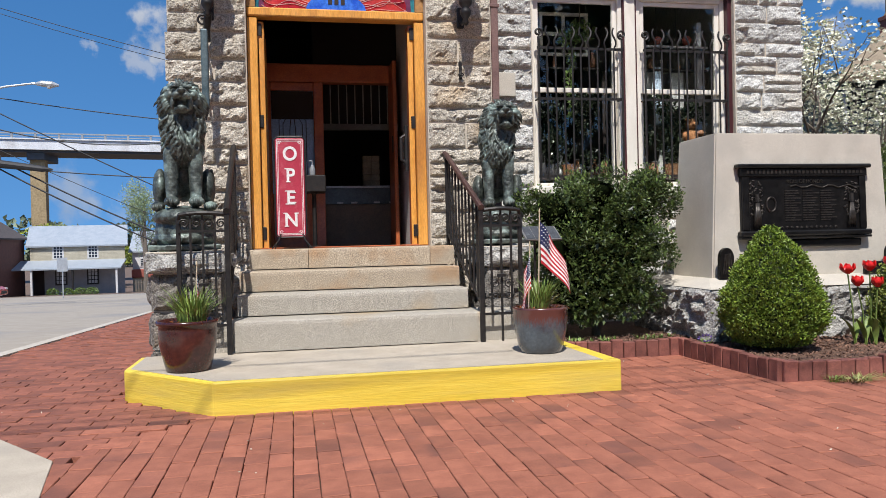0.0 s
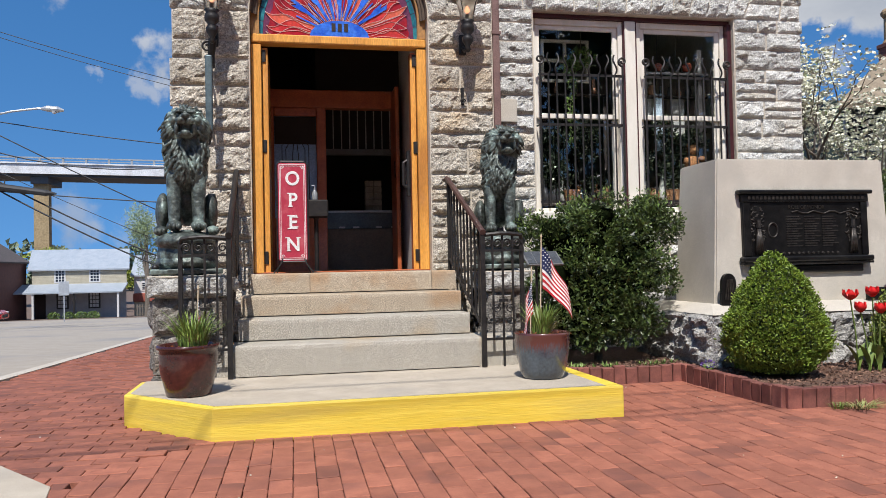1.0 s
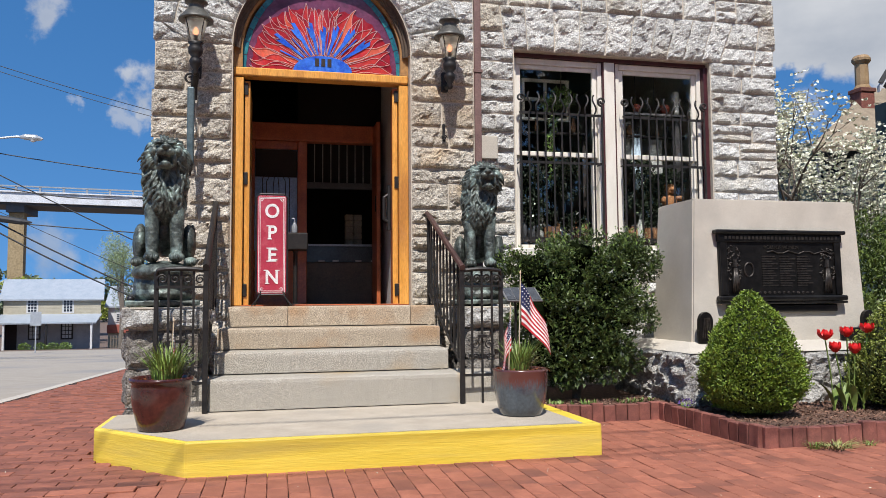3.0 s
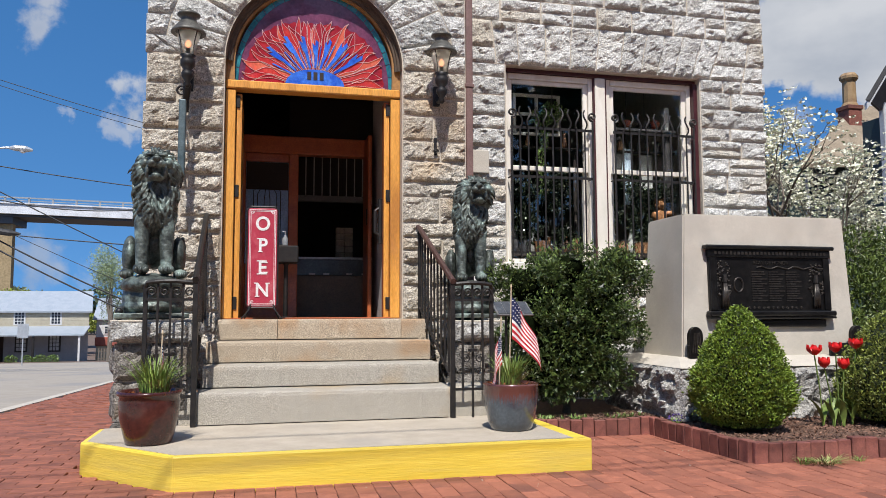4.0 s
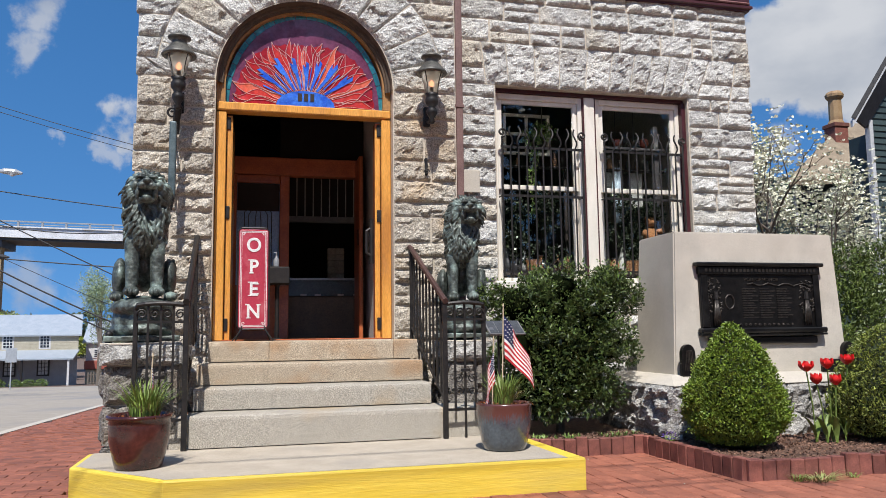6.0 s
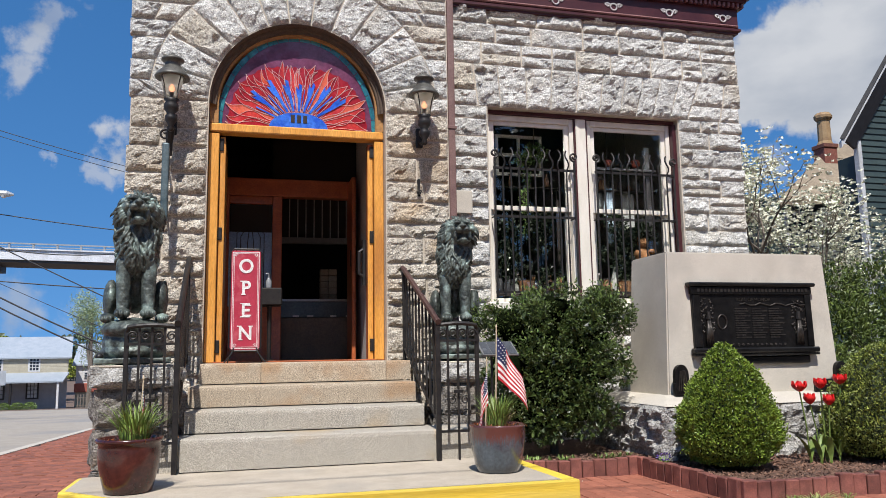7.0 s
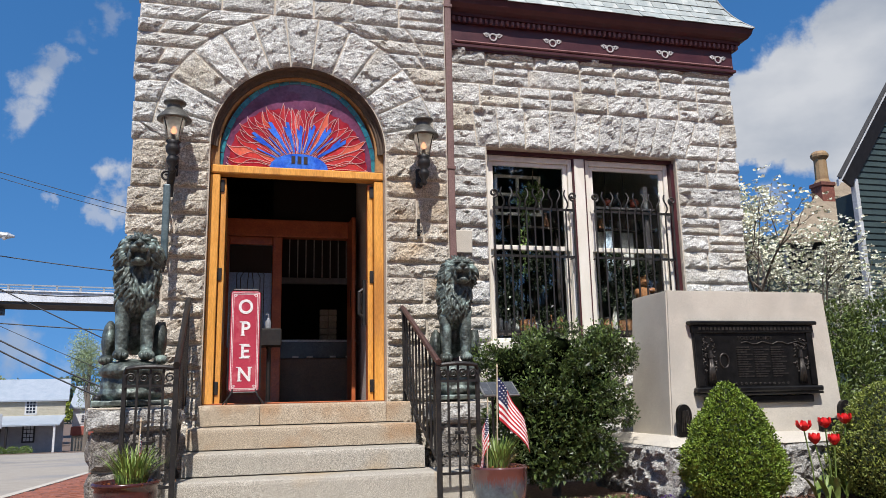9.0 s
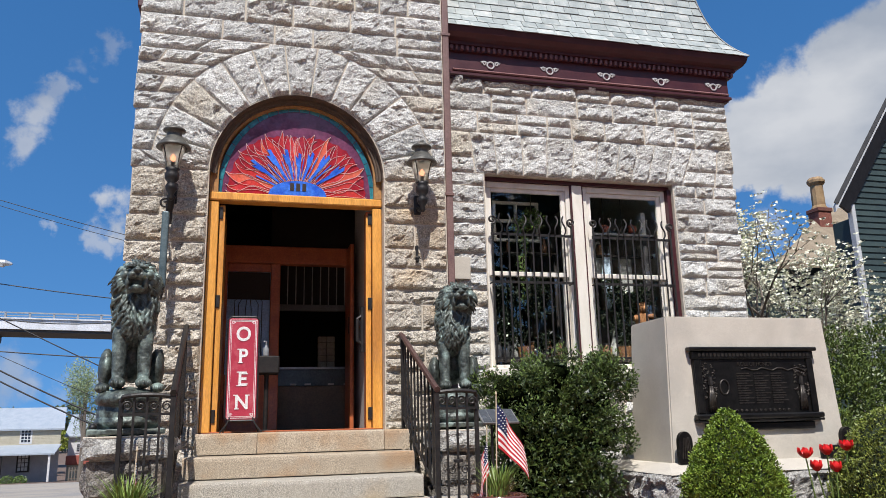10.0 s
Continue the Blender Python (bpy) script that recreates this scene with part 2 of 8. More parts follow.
def prism(bm, pts, z0, z1, bevel=0.0):
    """An upright prism on a plan polygon."""
    lo = [bm.verts.new((x, y, z0)) for x, y in pts]
    hi = [bm.verts.new((x, y, z1)) for x, y in pts]
    n = len(pts)
    fs = [bm.faces.new(lo[::-1]), bm.faces.new(hi)]
    for i in range(n):
        fs.append(bm.faces.new((lo[i], lo[(i + 1) % n], hi[(i + 1) % n], hi[i])))
    bmesh.ops.recalc_face_normals(bm, faces=fs)
    if bevel:
        es = list({e for f in fs for e in f.edges})
        bmesh.ops.bevel(bm, geom=es, offset=bevel, segments=2, affect="EDGES", profile=0.5)
    return bm


def tube(bm, pts, r, n=8, caps=True):
    """A round bar along points; r is one radius or one for each point."""
    pts = [Vector(p) for p in pts]
    rs = r if isinstance(r, (list, tuple)) else [r] * len(pts)
    rings, side = [], None
    for i, p in enumerate(pts):
        d = (pts[min(i + 1, len(pts) - 1)] - pts[max(i - 1, 0)]).normalized()
        if side is None:
            side = d.cross(Vector((0, 0, 1)) if abs(d.z) < 0.9 else Vector((1, 0, 0))).normalized()
        side = (side - d * side.dot(d)).normalized()
        up = d.cross(side)
        rings.append([bm.verts.new(p + (side * math.cos(2 * math.pi * k / n) + up * math.sin(2 * math.pi * k / n)) * rs[i]) for k in range(n)])
    for a, b in zip(rings, rings[1:]):
        for k in range(n):
            bm.faces.new((a[k], b[k], b[(k + 1) % n], a[(k + 1) % n]))
    if caps:
        bm.faces.new(rings[0]), bm.faces.new(rings[-1][::-1])
    bmesh.ops.recalc_face_normals(bm, faces=bm.faces[:])
    return bm


def lathe(bm, profile, at, n=24):
    """A turned form: profile of (radius, height) pairs round an upright axis at a place."""
    rings = [[bm.verts.new((at[0] + r * math.cos(2 * math.pi * k / n), at[1] + r * math.sin(2 * math.pi * k / n), at[2] + z)) for k in range(n)] for r, z in profile]
    for a, b in zip(rings, rings[1:]):
        for k in range(n):
            bm.faces.new((a[k], a[(k + 1) % n], b[(k + 1) % n], b[k]))
    bm.faces.new(rings[0][::-1]), bm.faces.new(rings[-1])
    bmesh.ops.recalc_face_normals(bm, faces=bm.faces[:])
    return bm


def rock(bm, place, nu, nv, bulge, back, seed):
    """A rock-faced stone. place(u, v) gives (x, z) of its front for u, v in 0..1; the pitched face stands out to -y by about bulge, its edges stay flush at back."""
    front = []
    tilt = (noise.random() - 0.5) * 0.6, (noise.random() - 0.95) * 0.75  # most faces lean out towards their foot
    for j in range(nv + 1):
        row = []
        for i in range(nu + 1):
            u, v = i / nu, j / nv
            x, z = place(u, v)
            edge = min(min(u, 1 - u) * nu, min(v, 1 - v) * nv)
            k = 0.0 if edge == 0 else (0.78 if edge <= 1 else 1.0)
            p = Vector((x * 7 + seed, z * 9, seed * 1.7))
            h = noise.fractal(p, 0.62, 2.2, 6)
            dist, cells = noise.voronoi(p * 0.95)
            facet = (p * 0.95 - cells[0]).dot(Vector(noise.noise_vector(cells[0] * 5.3))) * 1.25  # pitched facets, each with its own slope
            d = 0.58 + 0.40 * h + facet - 0.12 * max(0.0, 0.25 - (dist[1] - dist[0])) / 0.25 + tilt[0] * (u - 0.5) + tilt[1] * (v - 0.5)
            jog = 0.0 if edge == 0 else 0.35 * (noise.noise(p * 3.1))
            row.append(bm.verts.new((x + jog * 0.02, back - k * bulge * max(0.04, d), z + jog * 0.015)))
        front.append(row)
    for j in range(nv):
        for i in range(nu):
            bm.faces.new((front[j][i], front[j][i + 1], front[j + 1][i + 1], front[j + 1][i]))
    rim = [front[0][i] for i in range(nu)] + [front[j][nu] for j in range(nv)] + [front[nv][i] for i in range(nu, 0, -1)] + [front[j][0] for j in range(nv, 0, -1)]
    deep_rim = [bm.verts.new(v.co + Vector((0, 0.05, 0))) for v in rim]
    n = len(rim)
    for i in range(n):
        bm.faces.new((rim[i], deep_rim[i], deep_rim[(i + 1) % n], rim[(i + 1) % n]))
    return bm


def quad_place(a, b, c, d):
    """Bilinear map of the unit square onto the corners a (lower left), b, c (upper right), d."""
    return lambda u, v: tuple((a[i] * (1 - u) + b[i] * u) * (1 - v) + (d[i] * (1 - u) + c[i] * u) * v for i in (0, 1))


# ---- ground ----
def ground_height(x, y):
    """Level before the building, falling along the side street beyond it."""
    k = min(1.0, max(0.0, (-1.2 - x) / 1.5)) if y < 14 else 1.0
    return -0.0465 * max(0.0, y - 6.0) * k if y < 90 else -0.0465 * 84.0


TOWER_Y, DOOR_Y, WING_Y = 6.60, 6.70, 6.85
TOWER_X0, TOWER_X1, WING_X1 = -0.98, 1.78, 5.09
ARCH_X, ARCH_Z, ARCH_R, RING_R = 0.42, 3.118, 0.77, 1.26
SILL_Z, PLAT_Z = 0.878, 0.184

bm = bmesh.new()
xs = [-400, -150, -60, -30, -15, -8, -4, -2.7, -1.2, 1, 3, 6, 10, 20, 50, 150, 400]
ys = [-400, -100, -30, -10, -3, 0, 2, 4, 6, 8, 10, 12, 14, 18, 24, 34, 50, 70, 90, 150, 300, 900]
gv = [[bm.verts.new((x, y, ground_height(x, y) - 0.03)) for x in xs] for y in ys]
for j in range(len(ys) - 1):
    for i in range(len(xs) - 1):
        bm.faces.new((gv[j][i], gv[j][i + 1], gv[j + 1][i + 1], gv[j + 1][i]))
ground = structure("ground", bm, JOINT, "sandy dirt ground under the paving", "ground")

# side street and its kerb
def kerb_x(y):
    return -2.76 - 0.045 * (y - 7.87)


def strip(bm, edges, lift):
    """A ribbon over the ground between pairs of plan points."""
    rows = [[bm.verts.new((x, y, ground_height(x, y) + lift)) for x, y in pair] for pair in edges]
    for a, b in zip(rows, rows[1:]):
        bm.faces.new((a[0], a[1], b[1], b[0]))
    return bm


STATIONS = [3.2, 5, 6, 7, 8, 10, 12, 14, 18, 24, 34, 50, 62]
road = structure("road", strip(bmesh.new(), [((-60, y), (kerb_x(y) - 0.14, y)) for y in STATIONS], -0.022), ASPHALT, "pale worn asphalt side street falling away from the building", "road")
bm = bmesh.new()
for a, b in zip(STATIONS, STATIONS[1:]):
    q = [(kerb_x(a) - 0.14, a), (kerb_x(a), a), (kerb_x(b), b), (kerb_x(b) - 0.14, b)]
    lo = [bm.verts.new((x, y, ground_height(x, y) - 0.15)) for x, y in q]
    hi = [bm.verts.new((x, y, ground_height(x, y) + 0.004)) for x, y in q]
    bm.faces.new(hi)
    for i in range(4):
        bm.faces.new((lo[i], lo[(i + 1) % 4], hi[(i + 1) % 4], hi[i]))
structure("front_road", strip(bmesh.new(), [((-60, y), (60, y)) for y in (-14, -8, -3.3)], -0.022), ASPHALT, "pale worn asphalt front street", "road")
kerb = structure("kerb", bm, KERB, "pale concrete kerb along the side street", "kerb")
bm = prism(bmesh.new(), [(-1.045, 3.54), (-1.42, 4.02), (-2.1, 4.5), (-4.5, 4.5), (-4.5, 1.0), (-0.55, 1.0), (-0.86, 2.6)], -0.03, 0.006, 0.004)
slab = structure("pavement_slab", bm, CONCRETE, "pale concrete corner slab set in the brick pavement", "pavement")

# ---- platform and steps ----
def platform():
    top = [(-1.02, 4.84), (-0.45, 4.246), (1.908, 4.243), (1.87, 5.36), (-1.02, 5.36)]
    t = tagged(part("platform", prism(bmesh.new(), top, -0.03, PLAT_Z, 0.012), YELLOW), "low concrete landing with yellow painted edge", "landing", kind="structure")
    inner = [(-0.985, 4.86), (-0.44, 4.268), (1.80, 4.265), (1.76, 5.36), (-0.985, 5.36)]
    part("landing_top", prism(bmesh.new(), inner, PLAT_Z - 0.02, PLAT_Z + 0.002), CONCRETE, t, "bare grey concrete top")


platform()
STEP_X0, STEP_X1 = -0.405, 1.285
STEPS = [(5.30, PLAT_Z, 0.401), (5.59, 0.401, 0.557), (5.88, 0.557, 0.715), (6.17, 0.715, SILL_Z)]


def worn_slab(x0, x1, y0, y1, z0, z1, seed):
    """A granite tread block with a rounded, slightly chipped front edge."""
    bm = bmesh.new()
    n = 36
    prof = [(y0, z0), (y0 + 0.002, z1 - 0.03), (y0 + 0.006, z1 - 0.009), (y0 + 0.022, z1), (y1, z1), (y1, z0)]
    rings = []
    for i in range(n + 1):
        x = x0 + (x1 - x0) * i / n
        w = 0.004 * noise.noise(Vector((x * 7, seed, 0))) + 0.003 * noise.noise(Vector((x * 23, seed, 4)))
        chip = max(0, noise.noise(Vector((x * 15, seed + 3, 9))) - 0.35) * 0.03
        rings.append([bm.verts.new((x, y + (w + (chip if k in (2, 3) else 0) if k < 4 else 0), z - (chip if k in (1, 2) else 0))) for k, (y, z) in enumerate(prof)])
    for a, b in zip(rings, rings[1:]):
        for k in range(6):
            bm.faces.new((a[k], b[k], b[(k + 1) % 6], a[(k + 1) % 6]))
    bm.faces.new(rings[0]), bm.faces.new(rings[-1][::-1])
    bmesh.ops.recalc_face_normals(bm, faces=bm.faces[:])
    return bm


steps = thing("front_steps", ((STEP_X0 + STEP_X1) / 2, 5.3, PLAT_Z), "four worn speckled granite steps up to the open door", "steps", kind="structure")
for i, (y, z0, z1) in enumerate(STEPS):
    if i < 3:
        part("step", worn_slab(STEP_X0, STEP_X1, y, y + 0.32, z0 + 0.009, z1, i), STEP_TAN if i == 2 else STEP, steps)
    else:
        for a, b in ((STEP_X0 + 0.06, 0.112), (0.116, 1.102), (1.106, STEP_X1 + 0.02)):
            part("step", worn_slab(a, b, y, 6.95, z0 + 0.009, z1, i + a), STEP_TAN, steps, "tan stained top step block")
    part("step_core", boxed(STEP_X0 + 0.01, STEP_X1 - 0.01, y + 0.31, 6.6, 0.0, z0 - 0.004 if i else PLAT_Z - 0.01), MORTAR, steps)
part("cheek_block", worn_slab(STEP_X1 + 0.005, STEP_X1 + 0.50, 5.34, 5.72, PLAT_Z, 0.395, 11), STEP, steps, "pale granite block beside the lowest step")
part("cheek_block", worn_slab(STEP_X0 - 0.13, STEP_X0 - 0.005, 5.36, 5.72, PLAT_Z, 0.395, 12), STEP, steps, "pale granite block beside the lowest step")

# ---- tower and wing walls ----
def wall_holed(bm, x0, x1, z0, z1, y, thick, hx0, hx1, hz0, arch=None, hz1=None):
    """A wall with one opening, flat-headed at hz1 or arched on (x, z, r)."""
    def slab(pts):
        f = [bm.verts.new((x, y, z)) for x, z in pts]
        b = [bm.verts.new((x, y + thick, z)) for x, z in pts]
        n = len(pts)
        bm.faces.new(f), bm.faces.new(b[::-1])
        for i in range(n):
            bm.faces.new((f[i], f[(i + 1) % n], b[(i + 1) % n], b[i]))
    top = arch[1] if arch else hz1
    slab([(x0, z0), (hx0, z0), (hx0, top), (x0, top)])
    slab([(hx1, z0), (x1, z0), (x1, top), (hx1, top)])
    slab([(hx0, z0), (hx1, z0), (hx1, hz0), (hx0, hz0)])
    if arch:
        ax, az, r = arch
        n = 24
        for i in range(n):
            p = [math.pi - math.pi * k / n for k in (i, i + 1)]
            q = [(ax + r * math.cos(t), az + r * math.sin(t)) for t in p]
            slab([q[0], q[1], (q[1][0], z1), (q[0][0], z1)])
        slab([(x0, top), (hx0, top), (hx0, z1), (x0, z1)])
        slab([(hx1, top), (x1, top), (x1, z1), (hx1, z1)])
    else:
        slab([(x0, top), (x1, top), (x1, z1), (x0, z1)])
    bmesh.ops.recalc_face_normals(bm, faces=bm.faces[:])
    return bm


bm = wall_holed(bmesh.new(), TOWER_X0, TOWER_X1, -0.6, 6.6, TOWER_Y, 0.40, ARCH_X - ARCH_R, ARCH_X + ARCH_R, SILL_Z - 0.3, arch=(ARCH_X, ARCH_Z, ARCH_R))
wall_tower = structure("wall_tower", bm, MORTAR, "rock-faced grey granite entrance bay with round arch", "wall")
bm = wall_holed(bmesh.new(), TOWER_X1 + 0.003, WING_X1, -0.3, 4.9, WING_Y, 0.40, 2.25, 4.345, 1.40, hz1=3.325)
wall_wing = structure("wall_wing", bm, MORTAR, "rock-faced grey granite wing wall with a wide window", "wall")
bm = box(bmesh.new(), TOWER_X0, TOWER_X0 + 0.4, TOWER_Y + 0.402, 12.0, -0.6, 6.6)
structure("wall_west", bm, MORTAR, "plain side wall of the granite building", "wall")
structure("wall_east", boxed(WING_X1 - 0.4, WING_X1, WING_Y + 0.402, 12.0, -0.3, 4.9), MORTAR, "plain side wall of the granite building", "wall")
structure("wall_north", boxed(TOWER_X0, WING_X1, 12.003, 12.3, -0.6, 4.9), DARKROOM, "back wall of the room, painted near black for gloom", "wall")
structure("ceiling", boxed(TOWER_X0 + 0.402, WING_X1 - 0.402, TOWER_Y + 0.66, 12.0, 4.1, 4.25), DARKROOM, "shop ceiling, painted near black for gloom", "ceiling")
structure("floor", boxed(TOWER_X0 + 0.402, WING_X1 - 0.402, WING_Y + 0.403, 12.0, 0.6, SILL_Z - 0.01), surf("dark_floor_boards", (0.06, 0.035, 0.02), (0.10, 0.055, 0.03), 5, 0.4, 0.1), "dark wooden shop floor", "floor")
structure("tower_return", boxed(TOWER_X1 - 0.4, TOWER_X1, TOWER_Y + 0.402, 7.3, 4.3, 6.6), MORTAR, "granite flank of the entrance bay", "wall")

# ---- monument ----
def monument():
    t = thing("stone_monument", (4.1, 5.6, 0.1), "pale concrete memorial block on a rough stone base", "monument")
    bm = bmesh.new()
    lo = [bm.verts.new(p) for p in ((3.30, 5.57, 0.52), (4.97, 5.57, 0.52), (4.97, 6.22, 0.52), (3.30, 6.22, 0.52))]
    hi = [bm.verts.new(p) for p in ((3.365, 5.60, 1.737), (4.905, 5.60, 1.737), (4.905, 6.19, 1.737), (3.365, 6.19, 1.737))]
    bm.faces.new(lo[::-1]), bm.faces.new(hi)
    for i in range(4):
        bm.faces.new((lo[i], lo[(i + 1) % 4], hi[(i + 1) % 4], hi[i]))
    bmesh.ops.bevel(bm, geom=bm.edges[:], offset=0.012, segments=2, affect="EDGES")
    part("block", bm, LIMESTONE, t)
    bm = bmesh.new()
    lo = [bm.verts.new(p) for p in ((3.08, 5.22, 0.50), (5.35, 5.22, 0.50), (5.35, 6.5, 0.50), (3.08, 6.5, 0.50))]
    hi = [bm.verts.new(p) for p in ((3.24, 5.52, 0.565), (5.05, 5.52, 0.565), (5.05, 6.3, 0.565), (3.24, 6.3, 0.565))]
    bm.faces.new(hi)
    for i in range(4):
        bm.faces.new((lo[i], lo[(i + 1) % 4], hi[(i + 1) % 4], hi[i]))
    part("wash", bm, LIMESTONE, t, "smooth sloped top of the base")
    x = 3.08
    for k, w in enumerate((0.62, 0.85, 0.80)):
        part("base_stone", rock(bmesh.new(), quad_place((x, 0.02), (x + w - 0.012, 0.02), (x + w - 0.012, 0.497), (x, 0.497)), 34, 20, 0.10, 5.245, 31 + k), CAPSTONE, t, "rough grey base stone")
        x += w
    bm = rock(bmesh.new(), quad_place((5.24, 0.02), (6.45, 0.02), (6.45, 0.497), (5.24, 0.497)), 44, 20, 0.09, 0.0, 37)
    bmesh.ops.transform(bm, matrix=Matrix.Translation((3.085, 11.69, 0)) @ Matrix.Rotation(-math.pi / 2, 4, "Z"), verts=bm.verts)
    part("base_stone", bm, CAPSTONE, t, "rough grey base stone")
    part("base_core", boxed(3.10, 5.34, 5.24, 6.48, 0.0, 0.496), MORTAR, t)
    return t


monument()

# ---- masonry pieces ----
def courses(z0, z1, seed):
    rng = random.Random(seed)
    out, z = [], z0
    while z < z1 - 0.06:
        h = rng.choice((0.13, 0.16, 0.18, 0.20, 0.23))
        if z1 - z - h < 0.1:
            h = z1 - z
        out.append((z, z + h))
        z += h
    return out


def lay(parent, spans, z0, z1, y, rng, bulge=0.042):
    """Blocks of one course between spans of (lower x0, x1, upper x0, x1)."""
    for a0, a1, b0, b1 in spans:
        width = max(a1 - a0, b1 - b0)
        if width < 0.06:
            continue
        n = max(1, round(width / rng.uniform(0.30, 0.52)))
        cuts = [0.0] + [(i + rng.uniform(-0.28, 0.28)) / n for i in range(1, n)] + [1.0]
        g = 0.0075
        for u0, u1 in zip(cuts, cuts[1:]):
            la, lb = a0 + (a1 - a0) * u0 + g, a0 + (a1 - a0) * u1 - g
            ua, ub = b0 + (b1 - b0) * u0 + g, b0 + (b1 - b0) * u1 - g
            if lb - la < 0.02 and ub - ua < 0.02:
                continue
            lb, ub = max(lb, la + 0.004), max(ub, ua + 0.004)
            split = rng.random() < 0.16 and z1 - z0 > 0.17
            levels = [z0, z0 + (z1 - z0) * rng.uniform(0.42, 0.58), z1] if split else [z0, z1]
            for q0, q1 in zip(levels, levels[1:]):
                k0, k1 = (q0 - z0) / (z1 - z0), (q1 - z0) / (z1 - z0)
                lerp = lambda p, q, k: p + (q - p) * k
                c = [(lerp(la, ua, k0), q0 + g), (lerp(lb, ub, k0), q0 + g), (lerp(lb, ub, k1), q1 - g), (lerp(la, ua, k1), q1 - g)]
                nu = max(6, round((lb - la) / 0.021))
                part("stone", rock(bmesh.new(), quad_place(*c), nu, max(5, round((q1 - q0) / 0.020)), bulge * rng.uniform(0.7, 1.35), y - 0.004, rng.uniform(0, 90)), TSTONE if parent is wall_tower and q1 < 3.15 else STONE, parent)


def ring_half(z):
    d = z - ARCH_Z
    return math.sqrt(max(0.0, RING_R ** 2 - d * d)) if d > 0 else ARCH_R


rng = random.Random(5)
for z0, z1 in courses(-0.02, ARCH_Z, 3) + courses(ARCH_Z, ARCH_Z + RING_R, 8) + courses(ARCH_Z + RING_R, 6.3, 9):
    edge = TOWER_X0 - rng.uniform(0.0, 0.035)
    if z1 <= ARCH_Z + 0.01:
        h0 = h1 = ARCH_R
    else:
        h0, h1 = ring_half(max(z0, ARCH_Z)), ring_half(z1)
        if z1 < ARCH_Z + RING_R + 0.01:
            h0, h1 = max(h0, 0.30), max(h1, 0.29)
    if h0 <= 0.05 and h1 <= 0.05:
        spans = [(edge, TOWER_X1, edge, TOWER_X1)]
    elif h1 <= 0.02:
        spans = [(edge, ARCH_X - h0, edge, ARCH_X), (ARCH_X + h0, TOWER_X1, ARCH_X, TOWER_X1)]
    else:
        spans = [(edge, ARCH_X - h0, edge, ARCH_X - h1), (ARCH_X + h0, TOWER_X1, ARCH_X + h1, TOWER_X1)]
    lay(wall_tower, spans, z0, z1, TOWER_Y, rng)
# voussoirs of the round arch
N_V = 13
for i in range(N_V):
    t0, t1 = math.pi * (1 - i / N_V) - 0.006, math.pi * (1 - (i + 1) / N_V) + 0.006
    r1 = RING_R - 0.006
    top_r = lambda t: r1 * min(1.026, 1 / max(0.2, math.sin(t))) if abs(t - math.pi / 2) < 0.23 else r1
    place = lambda u, v, a=t0, b=t1: (ARCH_X + (ARCH_R + 0.01 + (top_r(a + (b - a) * u) - ARCH_R - 0.01) * v) * math.cos(a + (b - a) * u), ARCH_Z + (ARCH_R + 0.01 + (top_r(a + (b - a) * u) - ARCH_R - 0.01) * v) * math.sin(a + (b - a) * u))
    part("voussoir", rock(bmesh.new(), place, 14, 22, 0.042, TOWER_Y - 0.004, 60 + i * 3.3), STONE, wall_tower)
bm = bmesh.new()
pr = []
for k in range(33):
    t = math.pi * k / 32
    pr.append([bm.verts.new((ARCH_X + r * math.cos(t), y, ARCH_Z + r * math.sin(t))) for r, y in ((ARCH_R - 0.002, TOWER_Y - 0.006), (ARCH_R - 0.012, TOWER_Y + 0.008), (ARCH_R - 0.014, DOOR_Y - 0.045), (ARCH_R - 0.034, DOOR_Y - 0.042), (ARCH_R - 0.038, DOOR_Y - 0.026), (ARCH_R - 0.056, DOOR_Y - 0.022), (ARCH_R - 0.058, DOOR_Y + 0.004))])
for a, b in zip(pr, pr[1:]):
    for k in range(6):
        bm.faces.new((a[k], a[k + 1], b[k + 1], b[k]))
# brown made darker, so the reveal's shade sits in the colour
part("arch_soffit", bm, surf("brown_reveal_with_shade", (0.060, 0.040, 0.026), (0.105, 0.072, 0.048), 12, 0.85, 0.4, fine=120), wall_tower, "brown moulded reveal of the arch, darkened for shade")
# wing
LINT_Z0, LINT_Z1, LINT_X0, LINT_X1 = 3.33, 3.76, 2.16, 4.46
for z0, z1 in courses(0.02, 1.40, 12) + courses(1.40, LINT_Z0, 14) + courses(LINT_Z0, LINT_Z1, 4) + courses(LINT_Z1, 4.37, 17):
    x1 = WING_X1 + rng.uniform(0.0, 0.035)
    if z1 <= 1.401 or z0 >= LINT_Z1 - 0.001:
        spans = [(TOWER_X1 + 0.06, x1, TOWER_X1 + 0.06, x1)]
    elif z1 <= LINT_Z0 + 0.001:
        spans = [(TOWER_X1 + 0.06, 2.245, TOWER_X1 + 0.06, 2.245), (4.35, x1, 4.35, x1)]
    else:
        s0, s1 = 0.17 * (z0 - LINT_Z0) / 0.43, 0.17 * (z1 - LINT_Z0) / 0.43
        spans = [(TOWER_X1 + 0.06, LINT_X0 - s0 * 0.3, TOWER_X1 + 0.06, LINT_X0 - s1 * 0.3), (LINT_X1 + s0, x1, LINT_X1 + s1, x1)]
    lay(wall_wing, spans, z0, z1, WING_Y, rng)
cuts = [0, 0.10, 0.22, 0.33, 0.45, 0.56, 0.66, 0.74, 0.82, 0.91, 1.0]
